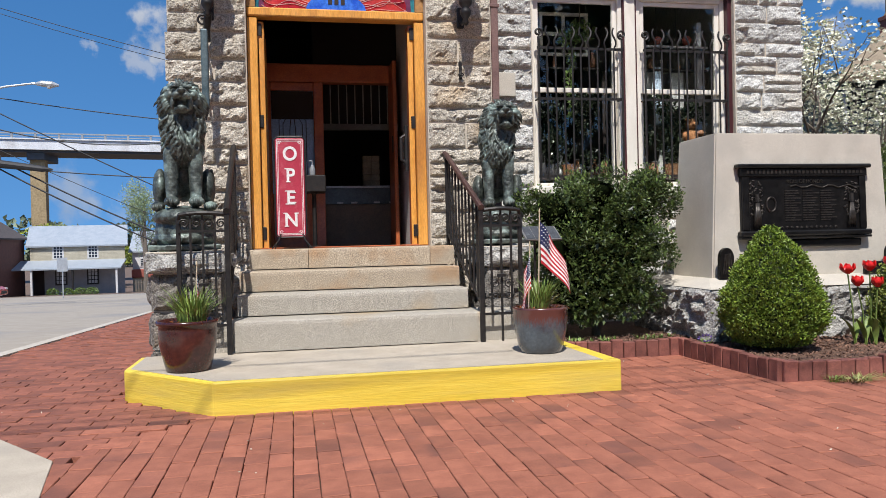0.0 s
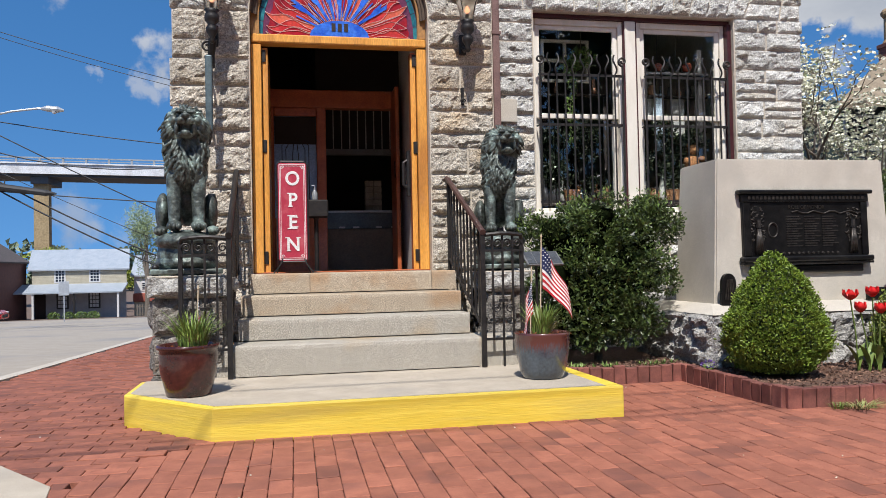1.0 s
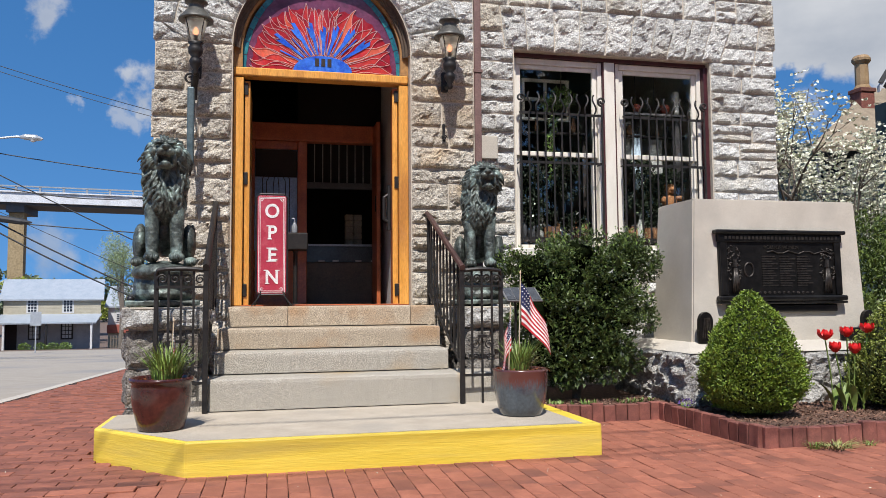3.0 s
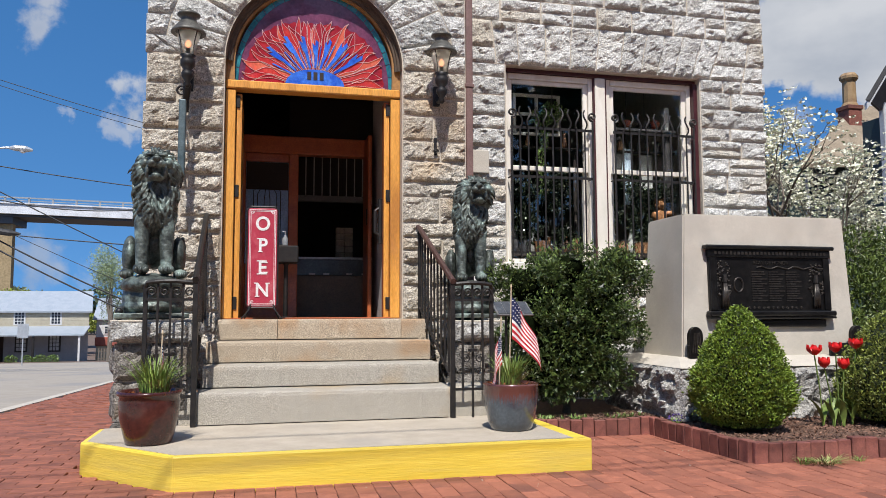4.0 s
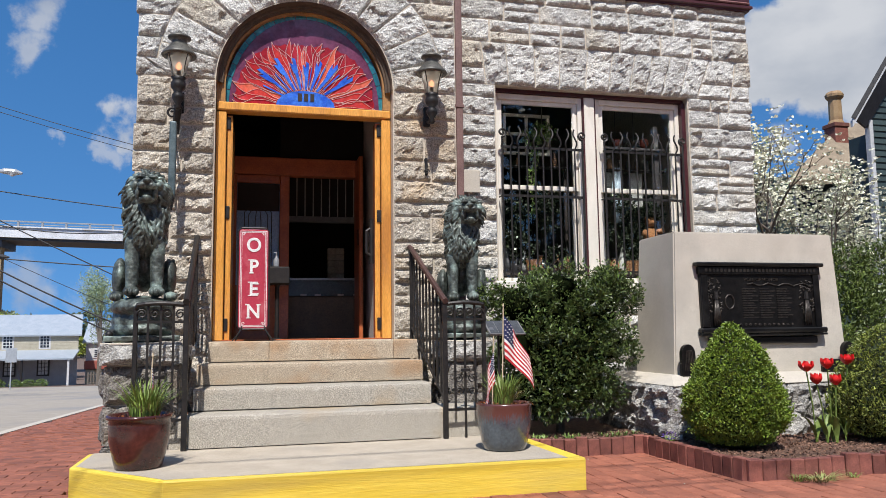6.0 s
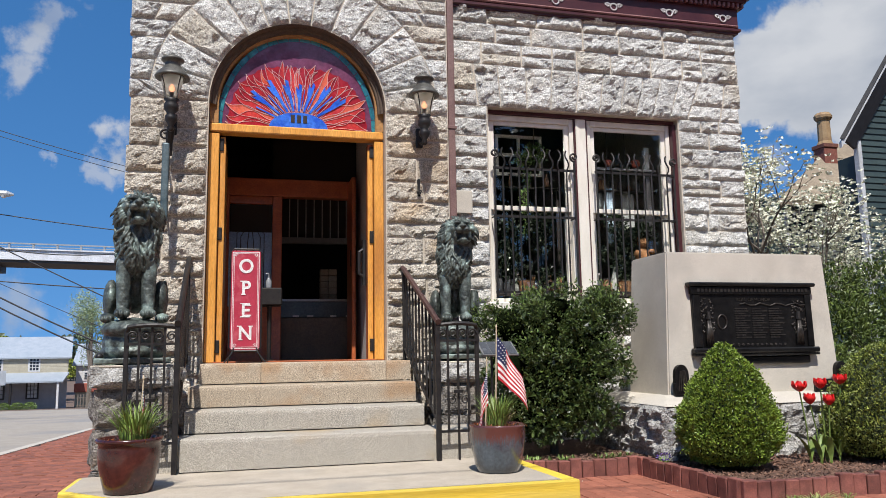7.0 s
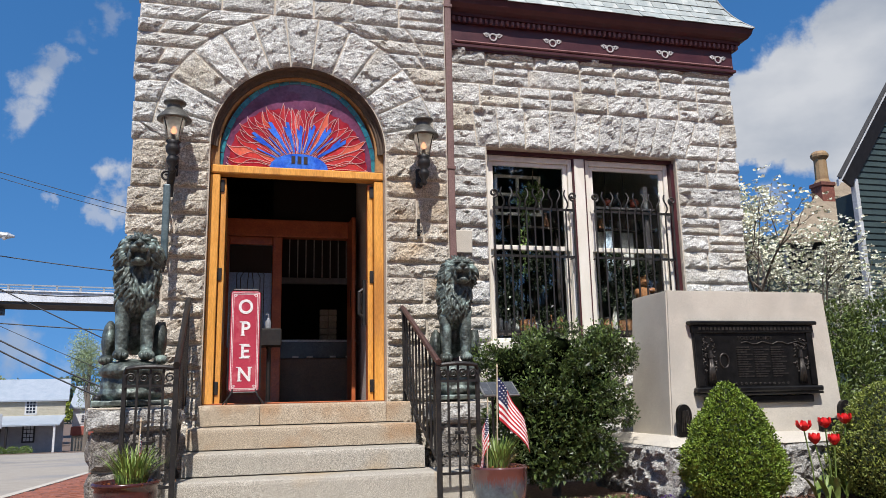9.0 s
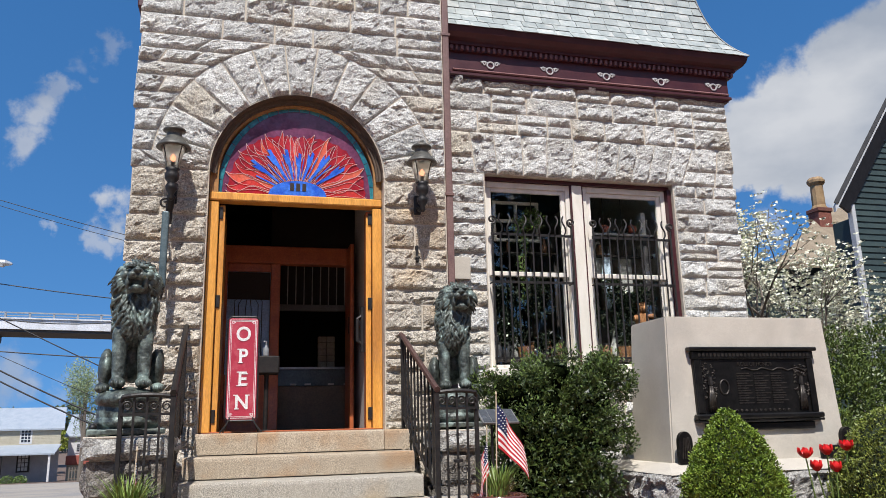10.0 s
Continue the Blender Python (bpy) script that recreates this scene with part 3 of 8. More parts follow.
for i, (u0, u1) in enumerate(zip(cuts, cuts[1:])):
    lo = lambda u: LINT_X0 + (LINT_X1 - LINT_X0) * u
    hi = lambda u: LINT_X0 - 0.05 + (LINT_X1 - LINT_X0 + 0.22) * u
    g = 0.004
    part("voussoir", rock(bmesh.new(), quad_place((lo(u0) + g, LINT_Z0 + g), (lo(u1) - g, LINT_Z0 + g), (hi(u1) - g, LINT_Z1 - g), (hi(u0) + g, LINT_Z1 - g)), 12, 22, 0.045, WING_Y - 0.004, 200 + i * 2.7), STONE, wall_wing)

# ---- window of the wing ----
win = thing("window_wing", (3.3, WING_Y + 0.12, 1.4), "cream double sash window with dark panes and maroon edge trim", "window", kind="structure")
WY = WING_Y + 0.10
part("sill", boxed(2.20, 4.40, WING_Y - 0.07, WING_Y + 0.2, 1.33, 1.402, 0.008), WHITE, win)
part("head_trim", boxed(2.252, 4.343, WY - 0.03, WY + 0.10, 3.285, 3.322, 0.004), MAROON, win, "dark maroon trim")
part("side_trim", boxed(4.300, 4.343, WY - 0.06, WY + 0.10, 1.404, 3.283, 0.004), MAROON, win, "dark maroon trim")
part("mullion", boxed(3.215, 3.325, WY - 0.03, WY + 0.10, 1.404, 3.283, 0.006), WHITE, win)
for x in (3.200, 3.326):
    part("mullion_edge", boxed(x, x + 0.014, WY - 0.02, WY + 0.09, 1.404, 3.283), MAROON, win, "thin maroon edge strip")
for a, b in ((2.254, 3.198), (3.342, 4.298)):
    part("window_frame", boxed(a, a + 0.045, WY, WY + 0.10, 1.404, 3.283, 0.004), WHITE, win)
    part("window_frame", boxed(b - 0.045, b, WY, WY + 0.10, 1.404, 3.283, 0.004), WHITE, win)
    part("window_frame", boxed(a + 0.047, b - 0.047, WY, WY + 0.10, 3.225, 3.283, 0.004), WHITE, win)
    for z0, z1, y in ((2.32, 3.223, WY + 0.02), (1.406, 2.365, WY + 0.055)):
        s = part("sash", box(box(box(box(bmesh.new(), a + 0.048, a + 0.095, y, y + 0.034, z0, z1, 0.004), b - 0.095, b - 0.048, y, y + 0.034, z0, z1, 0.004), a + 0.096, b - 0.096, y, y + 0.034, z0, z0 + 0.045, 0.004), a + 0.096, b - 0.096, y, y + 0.034, z1 - 0.04, z1, 0.004), WHITE, win)
        p = part("pane", boxed(a + 0.094, b - 0.094, y + 0.015, y + 0.019, z0 + 0.044, z1 - 0.039), GLASS, s, "clear reflecting glass")
        p.visible_shadow = False


def wavy_bar(x, y, z0, z1, amp, r=0.0065):
    pts = [(x, y, z0), (x, y, z1)]
    for k in range(1, 15):
        u = k / 14
        pts.append((x + amp * math.sin(u * 2 * math.pi), y - 0.02 * math.sin(u * math.pi), z1 + 0.20 * u))
    return tube(bmesh.new(), pts, r, 6)


def scroll(bm, cx, y, cz, r, turns=1.6, flip=1, n=26, bar=0.006, start=0.0):
    pts = [(cx + flip * r * (1 - 0.75 * k / n) * math.cos(start + turns * 2 * math.pi * k / n), y, cz + r * (1 - 0.75 * k / n) * math.sin(start + turns * 2 * math.pi * k / n)) for k in range(n + 1)]
    return tube(bm, pts, bar, 6)


for a, b in ((2.31, 3.15), (3.39, 4.27)):
    g = thing("window_grille", ((a + b) / 2, WING_Y + 0.02, 1.5), "black wrought iron window guard with wavy bar tips", "window guard", "window guards of the wing")
    gy = WING_Y + 0.02
    for z in (2.72, 2.24, 1.50):
        part("cross_bar", boxed(a - 0.01, b + 0.01, gy - 0.005, gy + 0.005, z - 0.012, z + 0.012), IRON, g)
    n = 11
    for i in range(n):
        x = a + (b - a) * i / (n - 1)
        if i in (0, n - 1):
            bm = tube(bmesh.new(), [(x, gy - 0.014, 1.46), (x, gy - 0.014, 2.82)], 0.010, 6)
            scroll(bm, x, gy - 0.014, 2.86, 0.045, 1.3, -1 if i else 1, bar=0.011, start=-1.57)
            part("end_bar", bm, IRON, g)
        else:
            part("bar", wavy_bar(x, gy - 0.014, 1.46, 2.72, 0.018 if i % 2 else -0.018, 0.0085), IRON, g)
    for x in (a, b):
        part("wall_lug", tube(bmesh.new(), [(x, gy, 2.24), (x, WING_Y + 0.13, 2.24)], 0.008, 6), IRON, g)

# ---- cornice and slate roof of the wing ----
def moulding(bm, prof, x0, x1):
    """A profile of (out, z) run along the wing's front and returned round its corner."""
    a = [bm.verts.new((x0, WING_Y - o, z)) for o, z in prof]
    b = [bm.verts.new((x1 + o, WING_Y - o, z)) for o, z in prof]
    c = [bm.verts.new((x1 + o, WING_Y + 3.0, z)) for o, z in prof]
    for p, q in ((a, b), (b, c)):
        for k in range(len(prof) - 1):
            bm.faces.new((p[k], q[k], q[k + 1], p[k + 1]))
    bm.faces.new(a)
    bmesh.ops.recalc_face_normals(bm, faces=bm.faces[:])
    return bm


cor = thing("cornice", (3.4, WING_Y, 4.37), "deep maroon painted cornice with dentils and small scroll ornaments", "cornice", kind="structure")
part("architrave", moulding(bmesh.new(), [(0, 4.318), (0.045, 4.318), (0.045, 4.335), (0.070, 4.345), (0.070, 4.368), (0.05, 4.385), (0.05, 4.408), (0, 4.408)], TOWER_X1 + 0.004, WING_X1 - 0.01), MAROON, cor)
part("frieze", moulding(bmesh.new(), [(0, 4.409), (0.045, 4.409), (0.045, 4.60), (0, 4.60)], TOWER_X1 + 0.004, WING_X1 - 0.005), MAROON, cor)
part("crown", moulding(bmesh.new(), [(0, 4.601), (0.07, 4.601), (0.075, 4.655), (0.10, 4.66), (0.105, 4.69), (0.16, 4.71), (0.19, 4.75), (0.205, 4.80), (0.205, 4.815), (0, 4.83)], TOWER_X1 + 0.004, WING_X1 + 0.02), MAROON, cor)
part("rope_bead", tube(bmesh.new(), [(TOWER_X1 + 0.16 + 0.006 * k, WING_Y - 0.064, 4.395 + 0.003 * math.sin(k * 1.35)) for k in range(530)], 0.013, 5), surf("faded_pink_trim", (0.16, 0.065, 0.063), (0.23, 0.105, 0.10), 6, 0.6, 0.1), cor, "faded pink rope moulding")
dm = boxed(-0.014, 0.014, WING_Y - 0.098, WING_Y - 0.06, 4.603, 4.652, 0.003)
me = bpy.data.meshes.new("dentil")
bm = dm
bmesh.ops.translate(bm, verts=bm.verts, vec=(0, -WING_Y, -4.37))
bm.to_mesh(me), bm.free()
me.materials.append(surf("worn_maroon_paint", (0.13, 0.05, 0.05), (0.22, 0.10, 0.095), 9, 0.6, 0.1))
for i in range(58):
    d = new("dentil", me)
    d.parent, d.location = cor, (TOWER_X1 + 0.14 + i * 0.057 - 3.4, 0, 0)
ORN = surf("silver_grey_ornament", (0.42, 0.40, 0.40), (0.55, 0.53, 0.52), 9, 0.5, 0.1)
for i in range(5):
    x = 2.345 + i * 0.650
    bm = bmesh.new()
    r = 0.036
    tube(bm, [(x + r * math.cos(k * math.pi / 10), WING_Y - 0.05, 4.482 + r * math.sin(k * math.pi / 10)) for k in range(21)], 0.009, 5, caps=False)
    for s in (-1, 1):
        scroll(bm, x + s * 0.068, WING_Y - 0.05, 4.495, 0.024, 1.2, s, bar=0.006)
        tube(bm, [(x + s * 0.03, WING_Y - 0.05, 4.507), (x + s * 0.07, WING_Y - 0.05, 4.524), (x + s * 0.105, WING_Y - 0.05, 4.510)], 0.005, 5)
    part("scroll_ornament", bm, ORN, cor, "small pale scroll ornament")


def roof_inset(z):
    """How far the bell-cast slope has run in at a height."""
    h = z - 4.81
    return -0.006 + 0.30 * (1 - math.exp(-h / 0.34)) + 0.10 * h


roof = thing("roof_wing", (3.4, WING_Y, 4.82), "bell-cast mansard roof of pale green-grey slates", "roof", kind="structure")
bm = bmesh.new()
zs = [4.815 + 0.05 * k for k in range(34)]
rows = []
for z in zs:
    k = roof_inset(z) + 0.012
    y, x = WING_Y - 0.205 + k, WING_X1 + 0.225 - k
    rows.append([bm.verts.new(p) for p in ((TOWER_X1 + 0.004, y, z), (x, y, z), (x, 11.5, z))])
for a, b in zip(rows, rows[1:]):
    for k in range(2):
        bm.faces.new((a[k], a[k + 1], b[k + 1], b[k]))
bmesh.ops.recalc_face_normals(bm, faces=bm.faces[:])
part("roof_boards", bm, DARKROOM, roof)
srng = random.Random(4)
for c in range(13):
    z0, z1 = 4.812 + 0.105 * c, 4.812 + 0.105 * (c + 1) + 0.03
    k0, k1 = roof_inset(z0), roof_inset(z1)
    xr0, xr1 = WING_X1 + 0.235 - k0, WING_X1 + 0.235 - k1
    x = TOWER_X1 + 0.004
    first = True
    while x < xr0 - 0.02:
        w = srng.uniform(0.15, 0.21) * (0.5 if first and c % 2 else 1)
        first = False
        x2 = min(x + w, xr0)
        if xr0 - x2 < 0.06:
            x2 = xr0
        y0, y1 = WING_Y - 0.222 + k0 - srng.uniform(0, 0.004), WING_Y - 0.208 + k1
        ax, bx = x + 0.002, x2 - 0.002
        tb = min(bx, xr1)
        ta = min(ax, tb - 0.005)
        z0j = z0 - srng.uniform(0, 0.006)
        bm = bmesh.new()
        f = [bm.verts.new(p) for p in ((ax, y0, z0j), (bx, y0, z0j + srng.uniform(-0.004, 0.004)), (tb, y1, z1), (ta, y1, z1))]
        b = [bm.verts.new(v.co + Vector((0, 0.011, 0))) for v in f]
        bm.faces.new(f), bm.faces.new(b[::-1])
        for q in range(4):
            bm.faces.new((f[q], b[q], b[(q + 1) % 4], f[(q + 1) % 4]))
        bmesh.ops.recalc_face_normals(bm, faces=bm.faces[:])
        part("slate", bm, SLATE, roof)
        x = x2
part("hip_flashing", tube(bmesh.new(), [(WING_X1 + 0.232 - roof_inset(z), WING_Y - 0.218 + roof_inset(z), z) for z in zs], 0.012, 6), surf("grey_flashing", (0.12, 0.12, 0.12), (0.2, 0.2, 0.2), 8, 0.5, 0.1), roof)
part("roof_deck", boxed(TOWER_X1 + 0.004, 4.93, 7.05, 11.5, 6.36, 6.44), DARKROOM, roof)
structure("roof_tower", boxed(TOWER_X0 - 0.04, TOWER_X1 + 0.02, TOWER_Y - 0.03, 12.0, 6.602, 6.75), SLATE, "flat top over the entrance bay", "roof")
# eave end of the entrance bay
ev = thing("eave_bracket", (TOWER_X0, TOWER_Y, 4.9), "dark painted corner trim fixed to the granite bay", "trim", kind="structure")
part("corner_trim", boxed(TOWER_X0 - 0.05, TOWER_X0 + 0.012, TOWER_Y - 0.01, TOWER_Y + 0.3, 4.62, 6.3, 0.01), MAROON, ev)

# ---- downspout ----
dsp = thing("downspout", (1.815, 6.72, 0.2), "brown painted square downspout in the corner of the walls", "downspout")
part("pipe", boxed(1.786, 1.852, 6.60, 6.68, 0.12, 6.3, 0.010, 2), PIPE, dsp)
for z in (1.3, 3.0, 4.65):
    part("strap", boxed(1.775, 1.863, 6.592, 6.852, z, z + 0.03, 0.003), PIPE, dsp)

# ---- door surround and stained glass ----
door = thing("door_1", (ARCH_X, DOOR_Y, SILL_Z), "orange varnished door surround with doors folded open", "door", kind="structure")
HX0, HX1 = ARCH_X - ARCH_R + 0.004, ARCH_X + ARCH_R - 0.004
part("jamb", boxed(HX0, HX0 + 0.085, DOOR_Y, DOOR_Y + 0.13, SILL_Z + 0.001, ARCH_Z - 0.25, 0.006), ORANGE, door)
part("jamb", boxed(HX1 - 0.085, HX1, DOOR_Y, DOOR_Y + 0.13, SILL_Z + 0.001, ARCH_Z - 0.25, 0.006), ORANGE, door)
part("transom_beam", boxed(HX0 - 0.0, HX1, DOOR_Y - 0.012, DOOR_Y + 0.13, 2.880, 2.955, 0.010), ORANGE, door, "orange transom beam with flaking edge")
bm = bmesh.new()
pr = []
arc = [(HX0, 2.96)] + [(ARCH_X - (ARCH_R - 0.004) * math.cos(math.pi * k / 40), ARCH_Z + (ARCH_R - 0.004) * math.sin(math.pi * k / 40)) for k in range(41)] + [(HX1, 2.96)]
for x, z in arc:
    s = 1 - 0.072 / (ARCH_R - 0.004)
    xi, zi = ARCH_X + (x - ARCH_X) * s, (z if z <= 2.96 else ARCH_Z + (z - ARCH_Z) * s)
    pr.append([bm.verts.new(p) for p in ((x, DOOR_Y + 0.11, z), (x, DOOR_Y, z), (xi, DOOR_Y + 0.005, zi), (xi, DOOR_Y + 0.11, zi))])
for a, b in zip(pr, pr[1:]):
    for k in range(4):
        bm.faces.new((a[k], a[(k + 1) % 4], b[(k + 1) % 4], b[k]))
bmesh.ops.recalc_face_normals(bm, faces=bm.faces[:])
# browner than the orange jambs: shade under the arch painted into the varnish
part("arch_frame", bm, surf("weathered_shade_browned_varnish", (0.26, 0.125, 0.035), (0.42, 0.21, 0.06), 7, 0.5, 0.2, fine=40, c3=(0.15, 0.075, 0.03), stain=2.2), door, "weathered arched frame, varnish browned to paint its shade")
for s, x in ((1, HX0 + 0.092), (-1, HX1 - 0.092)):
    leaf = part("door_leaf", boxed(min(x, x + s * 0.045), max(x, x + s * 0.045), DOOR_Y + 0.06, DOOR_Y + (0.80 if s > 0 else 0.17), SILL_Z + 0.01, 2.85, 0.004), ORANGE if s > 0 else DARKWOOD, door, "door leaf swung back against the jamb")
    part("leaf_edge", boxed(min(x, x + s * 0.047), max(x, x + s * 0.047), DOOR_Y + 0.052, DOOR_Y + 0.059, SILL_Z + 0.01, 2.80, 0.002), ORANGE, leaf, "bright orange leaf edge")
    for z in (0.96, 1.93, 2.72):
        part("hinge", boxed(x - 0.030, x + 0.030, DOOR_Y + 0.040, DOOR_Y + 0.051, z, z + 0.11, 0.004), IRON, leaf, "black butt hinge")
    if s < 0:
        part("pull_handle", tube(tube(bmesh.new(), [(x - 0.05, DOOR_Y + 0.15, 1.62), (x - 0.11, DOOR_Y + 0.15, 1.66), (x - 0.11, DOOR_Y + 0.15, 1.86), (x - 0.05, DOOR_Y + 0.15, 1.90)], 0.017, 8), [(x - 0.06, DOOR_Y + 0.15, 1.56), (x - 0.06, DOOR_Y + 0.15, 1.97)], 0.024, 8), IRON, leaf, "black iron pull handle")
part("threshold", boxed(HX0, HX1, DOOR_Y + 0.0, DOOR_Y + 0.14, SILL_Z + 0.001, SILL_Z + 0.012, 0.003), DARKWOOD, door)


def stained(name, c1, c2, rough=0.12):
    return surf(name, c1, c2, 9, rough, 0.25, fine=40, depth=0.006, coat=0.6, spread=0.12)


G_RED, G_DEEP, G_PURPLE = stained("red_glass", (0.44, 0.022, 0.028), (0.58, 0.06, 0.045)), stained("dark_red_glass", (0.26, 0.012, 0.022), (0.42, 0.022, 0.03)), stained("arch_shadow_purple", (0.12, 0.035, 0.075), (0.19, 0.055, 0.11))
G_BLUE, G_TEAL, G_LIGHT = stained("blue_glass", (0.02, 0.08, 0.50), (0.06, 0.20, 0.70)), stained("teal_glass", (0.015, 0.10, 0.15), (0.05, 0.24, 0.26)), stained("orange_red_glass", (0.62, 0.085, 0.05), (0.70, 0.19, 0.11))
LEAD = surf("pale_came", (0.55, 0.34, 0.34), (0.70, 0.50, 0.48), 9, 0.4, 0.1)
fan = thing("stained_glass_fanlight", (ARCH_X, DOOR_Y + 0.05, 2.96), "half-round stained glass fanlight with red flames and blue sunburst", "stained glass")
GY, GR, GZ, SQ = DOOR_Y + 0.045, 0.712, 2.962, 1.235  # plane, half width, foot, upright stretch


def fan_plate(polar, y, thick=0.004):
    """A flat pane on (angle, radius) corners about the foot of the fan; the fan is taller than half its width."""
    bm = bmesh.new()
    pts = [(ARCH_X + GR * r * math.cos(a), GZ + GR * SQ * r * math.sin(a)) for a, r in polar]
    f = [bm.verts.new((x, y, z)) for x, z in pts]
    b = [bm.verts.new((x, y + thick, z)) for x, z in pts]
    n = len(pts)
    bm.faces.new(f), bm.faces.new(b[::-1])
    for i in range(n):
        bm.faces.new((f[i], b[i], b[(i + 1) % n], f[(i + 1) % n]))
    bmesh.ops.recalc_face_normals(bm, faces=bm.faces[:])
    return bm


# purple back pane paints the arch's shadow across the red glass
part("back_pane", fan_plate([(math.pi * k / 40, 1.0) for k in range(41)], GY + 0.006), G_PURPLE, fan, "red glass painted purple for the arch's shadow")
frng = random.Random(9)
part("flame_ground", fan_plate([(math.pi * k / 40, 0.86 - 0.22 * math.sin(math.pi * k / 40) ** 3 + 0.02 * (k % 2)) for k in range(41)], GY + 0.003), G_DEEP, fan, "deep red glass")
for i in range(22):
    a0, a1 = math.pi * i / 22 + 0.004, math.pi * (i + 1) / 22 - 0.004
    part("border_pane", fan_plate([(a0, 0.935), (a0, 0.995), (a1, 0.995), (a1, 0.935)], GY), G_TEAL, fan, "teal border glass")
for i in range(30):
    a = math.pi * (i + 0.5) / 30 + frng.uniform(-0.02, 0.02)
    r1 = 0.92 + frng.uniform(-0.07, 0.02) - 0.24 * max(0, math.sin(a)) ** 3
    w = math.pi / 30 * frng.uniform(0.75, 1.1)
    bend, curl, ph = frng.uniform(-0.10, 0.10), frng.uniform(0.03, 0.075), frng.uniform(0, 6.28)
    left, right = [], []
    for k in range(17):
        u = k / 16
        r = 0.16 + (r1 - 0.16) * u
        c = a + bend * math.sin(u * 3.3) * u + curl * math.sin(ph + u * 8.5) * u ** 0.7
        h = w * (0.75 + 0.35 * math.sin(u * math.pi) + 0.25 * math.sin(ph * 2 + u * 11)) * (1 - u ** 4) * 0.85
        left.append((c - h, r)), right.append((c + h, r))
    pane = part("flame_pane", fan_plate(left + right[::-1], GY - 0.001 * (i % 3), 0.004), (G_RED, G_DEEP, G_RED, G_LIGHT, G_RED, G_DEEP)[i % 6], fan, "red flame-shaped glass")
    for side in (left, right):
        line = [(ARCH_X + GR * r * math.cos(t), GY - 0.005, GZ + GR * SQ * r * math.sin(t)) for t, r in side]
        part("lead_line", tube(bmesh.new(), line, 0.0021, 4), LEAD, pane, "pale lead line")


def sun_edge(a):
    """The flat blue half-sun, wider than high."""
    return 1 / math.sqrt((math.cos(a) / 0.37) ** 2 + (math.sin(a) / 0.165) ** 2)


part("sun_pane", fan_plate([(math.pi * k / 20, sun_edge(math.pi * k / 20)) for k in range(21)], GY - 0.008), G_BLUE, fan, "blue half-round glass")
for i in range(7):
    a = math.pi * (0.17 + 0.66 * i / 6)
    r0, r1 = sun_edge(a) + 0.015, 0.46 + 0.05 * frng.random() + 0.20 * abs(i - 3) / 3
    h = 0.080 + 0.03 * frng.random() - 0.02 * abs(i - 3) / 3
    k = 0.30 / max(0.25, r0)
    part("ray_pane", fan_plate([(a - h * 0.55 * k, r0), (a - h * 0.85, r1 * 0.70), (a - h * 0.80, r1 * 0.96), (a - h * 0.05, r1), (a + h * 0.05, r1 * 0.86), (a + h * 0.85, r1 * 0.93), (a + h * 0.75, r1 * 0.74), (a + h * 0.30, r1 * 0.66), (a + h * 0.55 * k, r0)], GY - 0.010), G_BLUE, fan, "blue ray of glass")
    part("ray_pane", fan_plate([(a + math.pi * 0.055 - 0.03, r0 + 0.02), (a + math.pi * 0.055 - 0.012, r1 * 0.80), (a + math.pi * 0.055 + 0.012, r1 * 0.80), (a + math.pi * 0.055 + 0.03, r0 + 0.02)], GY - 0.009), G_BLUE, fan, "thin blue ray of glass")
for i in range(3):
    part("number_bar", boxed(ARCH_X - 0.07 + i * 0.055, ARCH_X - 0.035 + i * 0.055, GY - 0.013, GY - 0.009, GZ + 0.05, GZ + 0.12), DARKROOM, fan, "dark painted bar")

# ---- inside the door ----
STAINLESS = surf("dull_counter_laminate", (0.17, 0.11, 0.07), (0.23, 0.15, 0.10), 5, 0.5, 0.1)
LINEN = surf("pale_inner_plaster", (0.52, 0.48, 0.46), (0.60, 0.56, 0.53), 4, 0.8, 0.1)
scr = thing("vestibule_screen", (0.4, 8.2, SILL_Z - 0.01), "red-brown wooden inner screen with a leaded glass door", "screen")
part("header_beam", boxed(-0.55, 1.08, 8.16, 8.30, 2.63, 2.82, 0.01), DARKWOOD, scr)
part("stile", boxed(0.245, 0.345, 8.17, 8.27, SILL_Z - 0.01, 2.628, 0.006), DARKWOOD, scr)
part("stile", boxed(-0.55, -0.20, 8.17, 8.27, SILL_Z - 0.01, 2.628, 0.006), DARKWOOD, scr)
part("bottom_panel", boxed(-0.198, 0.243, 8.18, 8.26, SILL_Z - 0.01, 1.45, 0.006), DARKWOOD, scr)
part("top_rail", boxed(-0.198, 0.243, 8.18, 8.26, 2.54, 2.626, 0.006), DARKWOOD, scr)
# blue base colour stands in for sky reflected in this pane
pane = part("leaded_pane", boxed(-0.198, 0.243, 8.21, 8.216, 1.452, 2.538), surf("painted_sky_reflection", (0.26, 0.38, 0.58), (0.38, 0.50, 0.68), 2, 0.12, 0.05), scr, "leaded door glass with the sky's reflection painted blue")
bm = bmesh.new()
for dx in (-0.14, -0.10, -0.03, 0.03, 0.10, 0.14):
    tube(bm, [(0.022 + dx, 8.205, 1.46), (0.022 + dx, 8.205, 2.10 + 0.9 * abs(dx)), (0.022 + dx * 0.4, 8.205, 2.30)], 0.004, 4)
part("lead_pattern", bm, IRON, pane, "dark lead lines")
# near-black sheet painting the dim upper part of the pane
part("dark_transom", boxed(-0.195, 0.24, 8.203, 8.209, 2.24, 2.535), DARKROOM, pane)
odr = thing("inner_door", (1.07, 7.6, SILL_Z - 0.01), "red-brown inner door standing open edge on", "door")
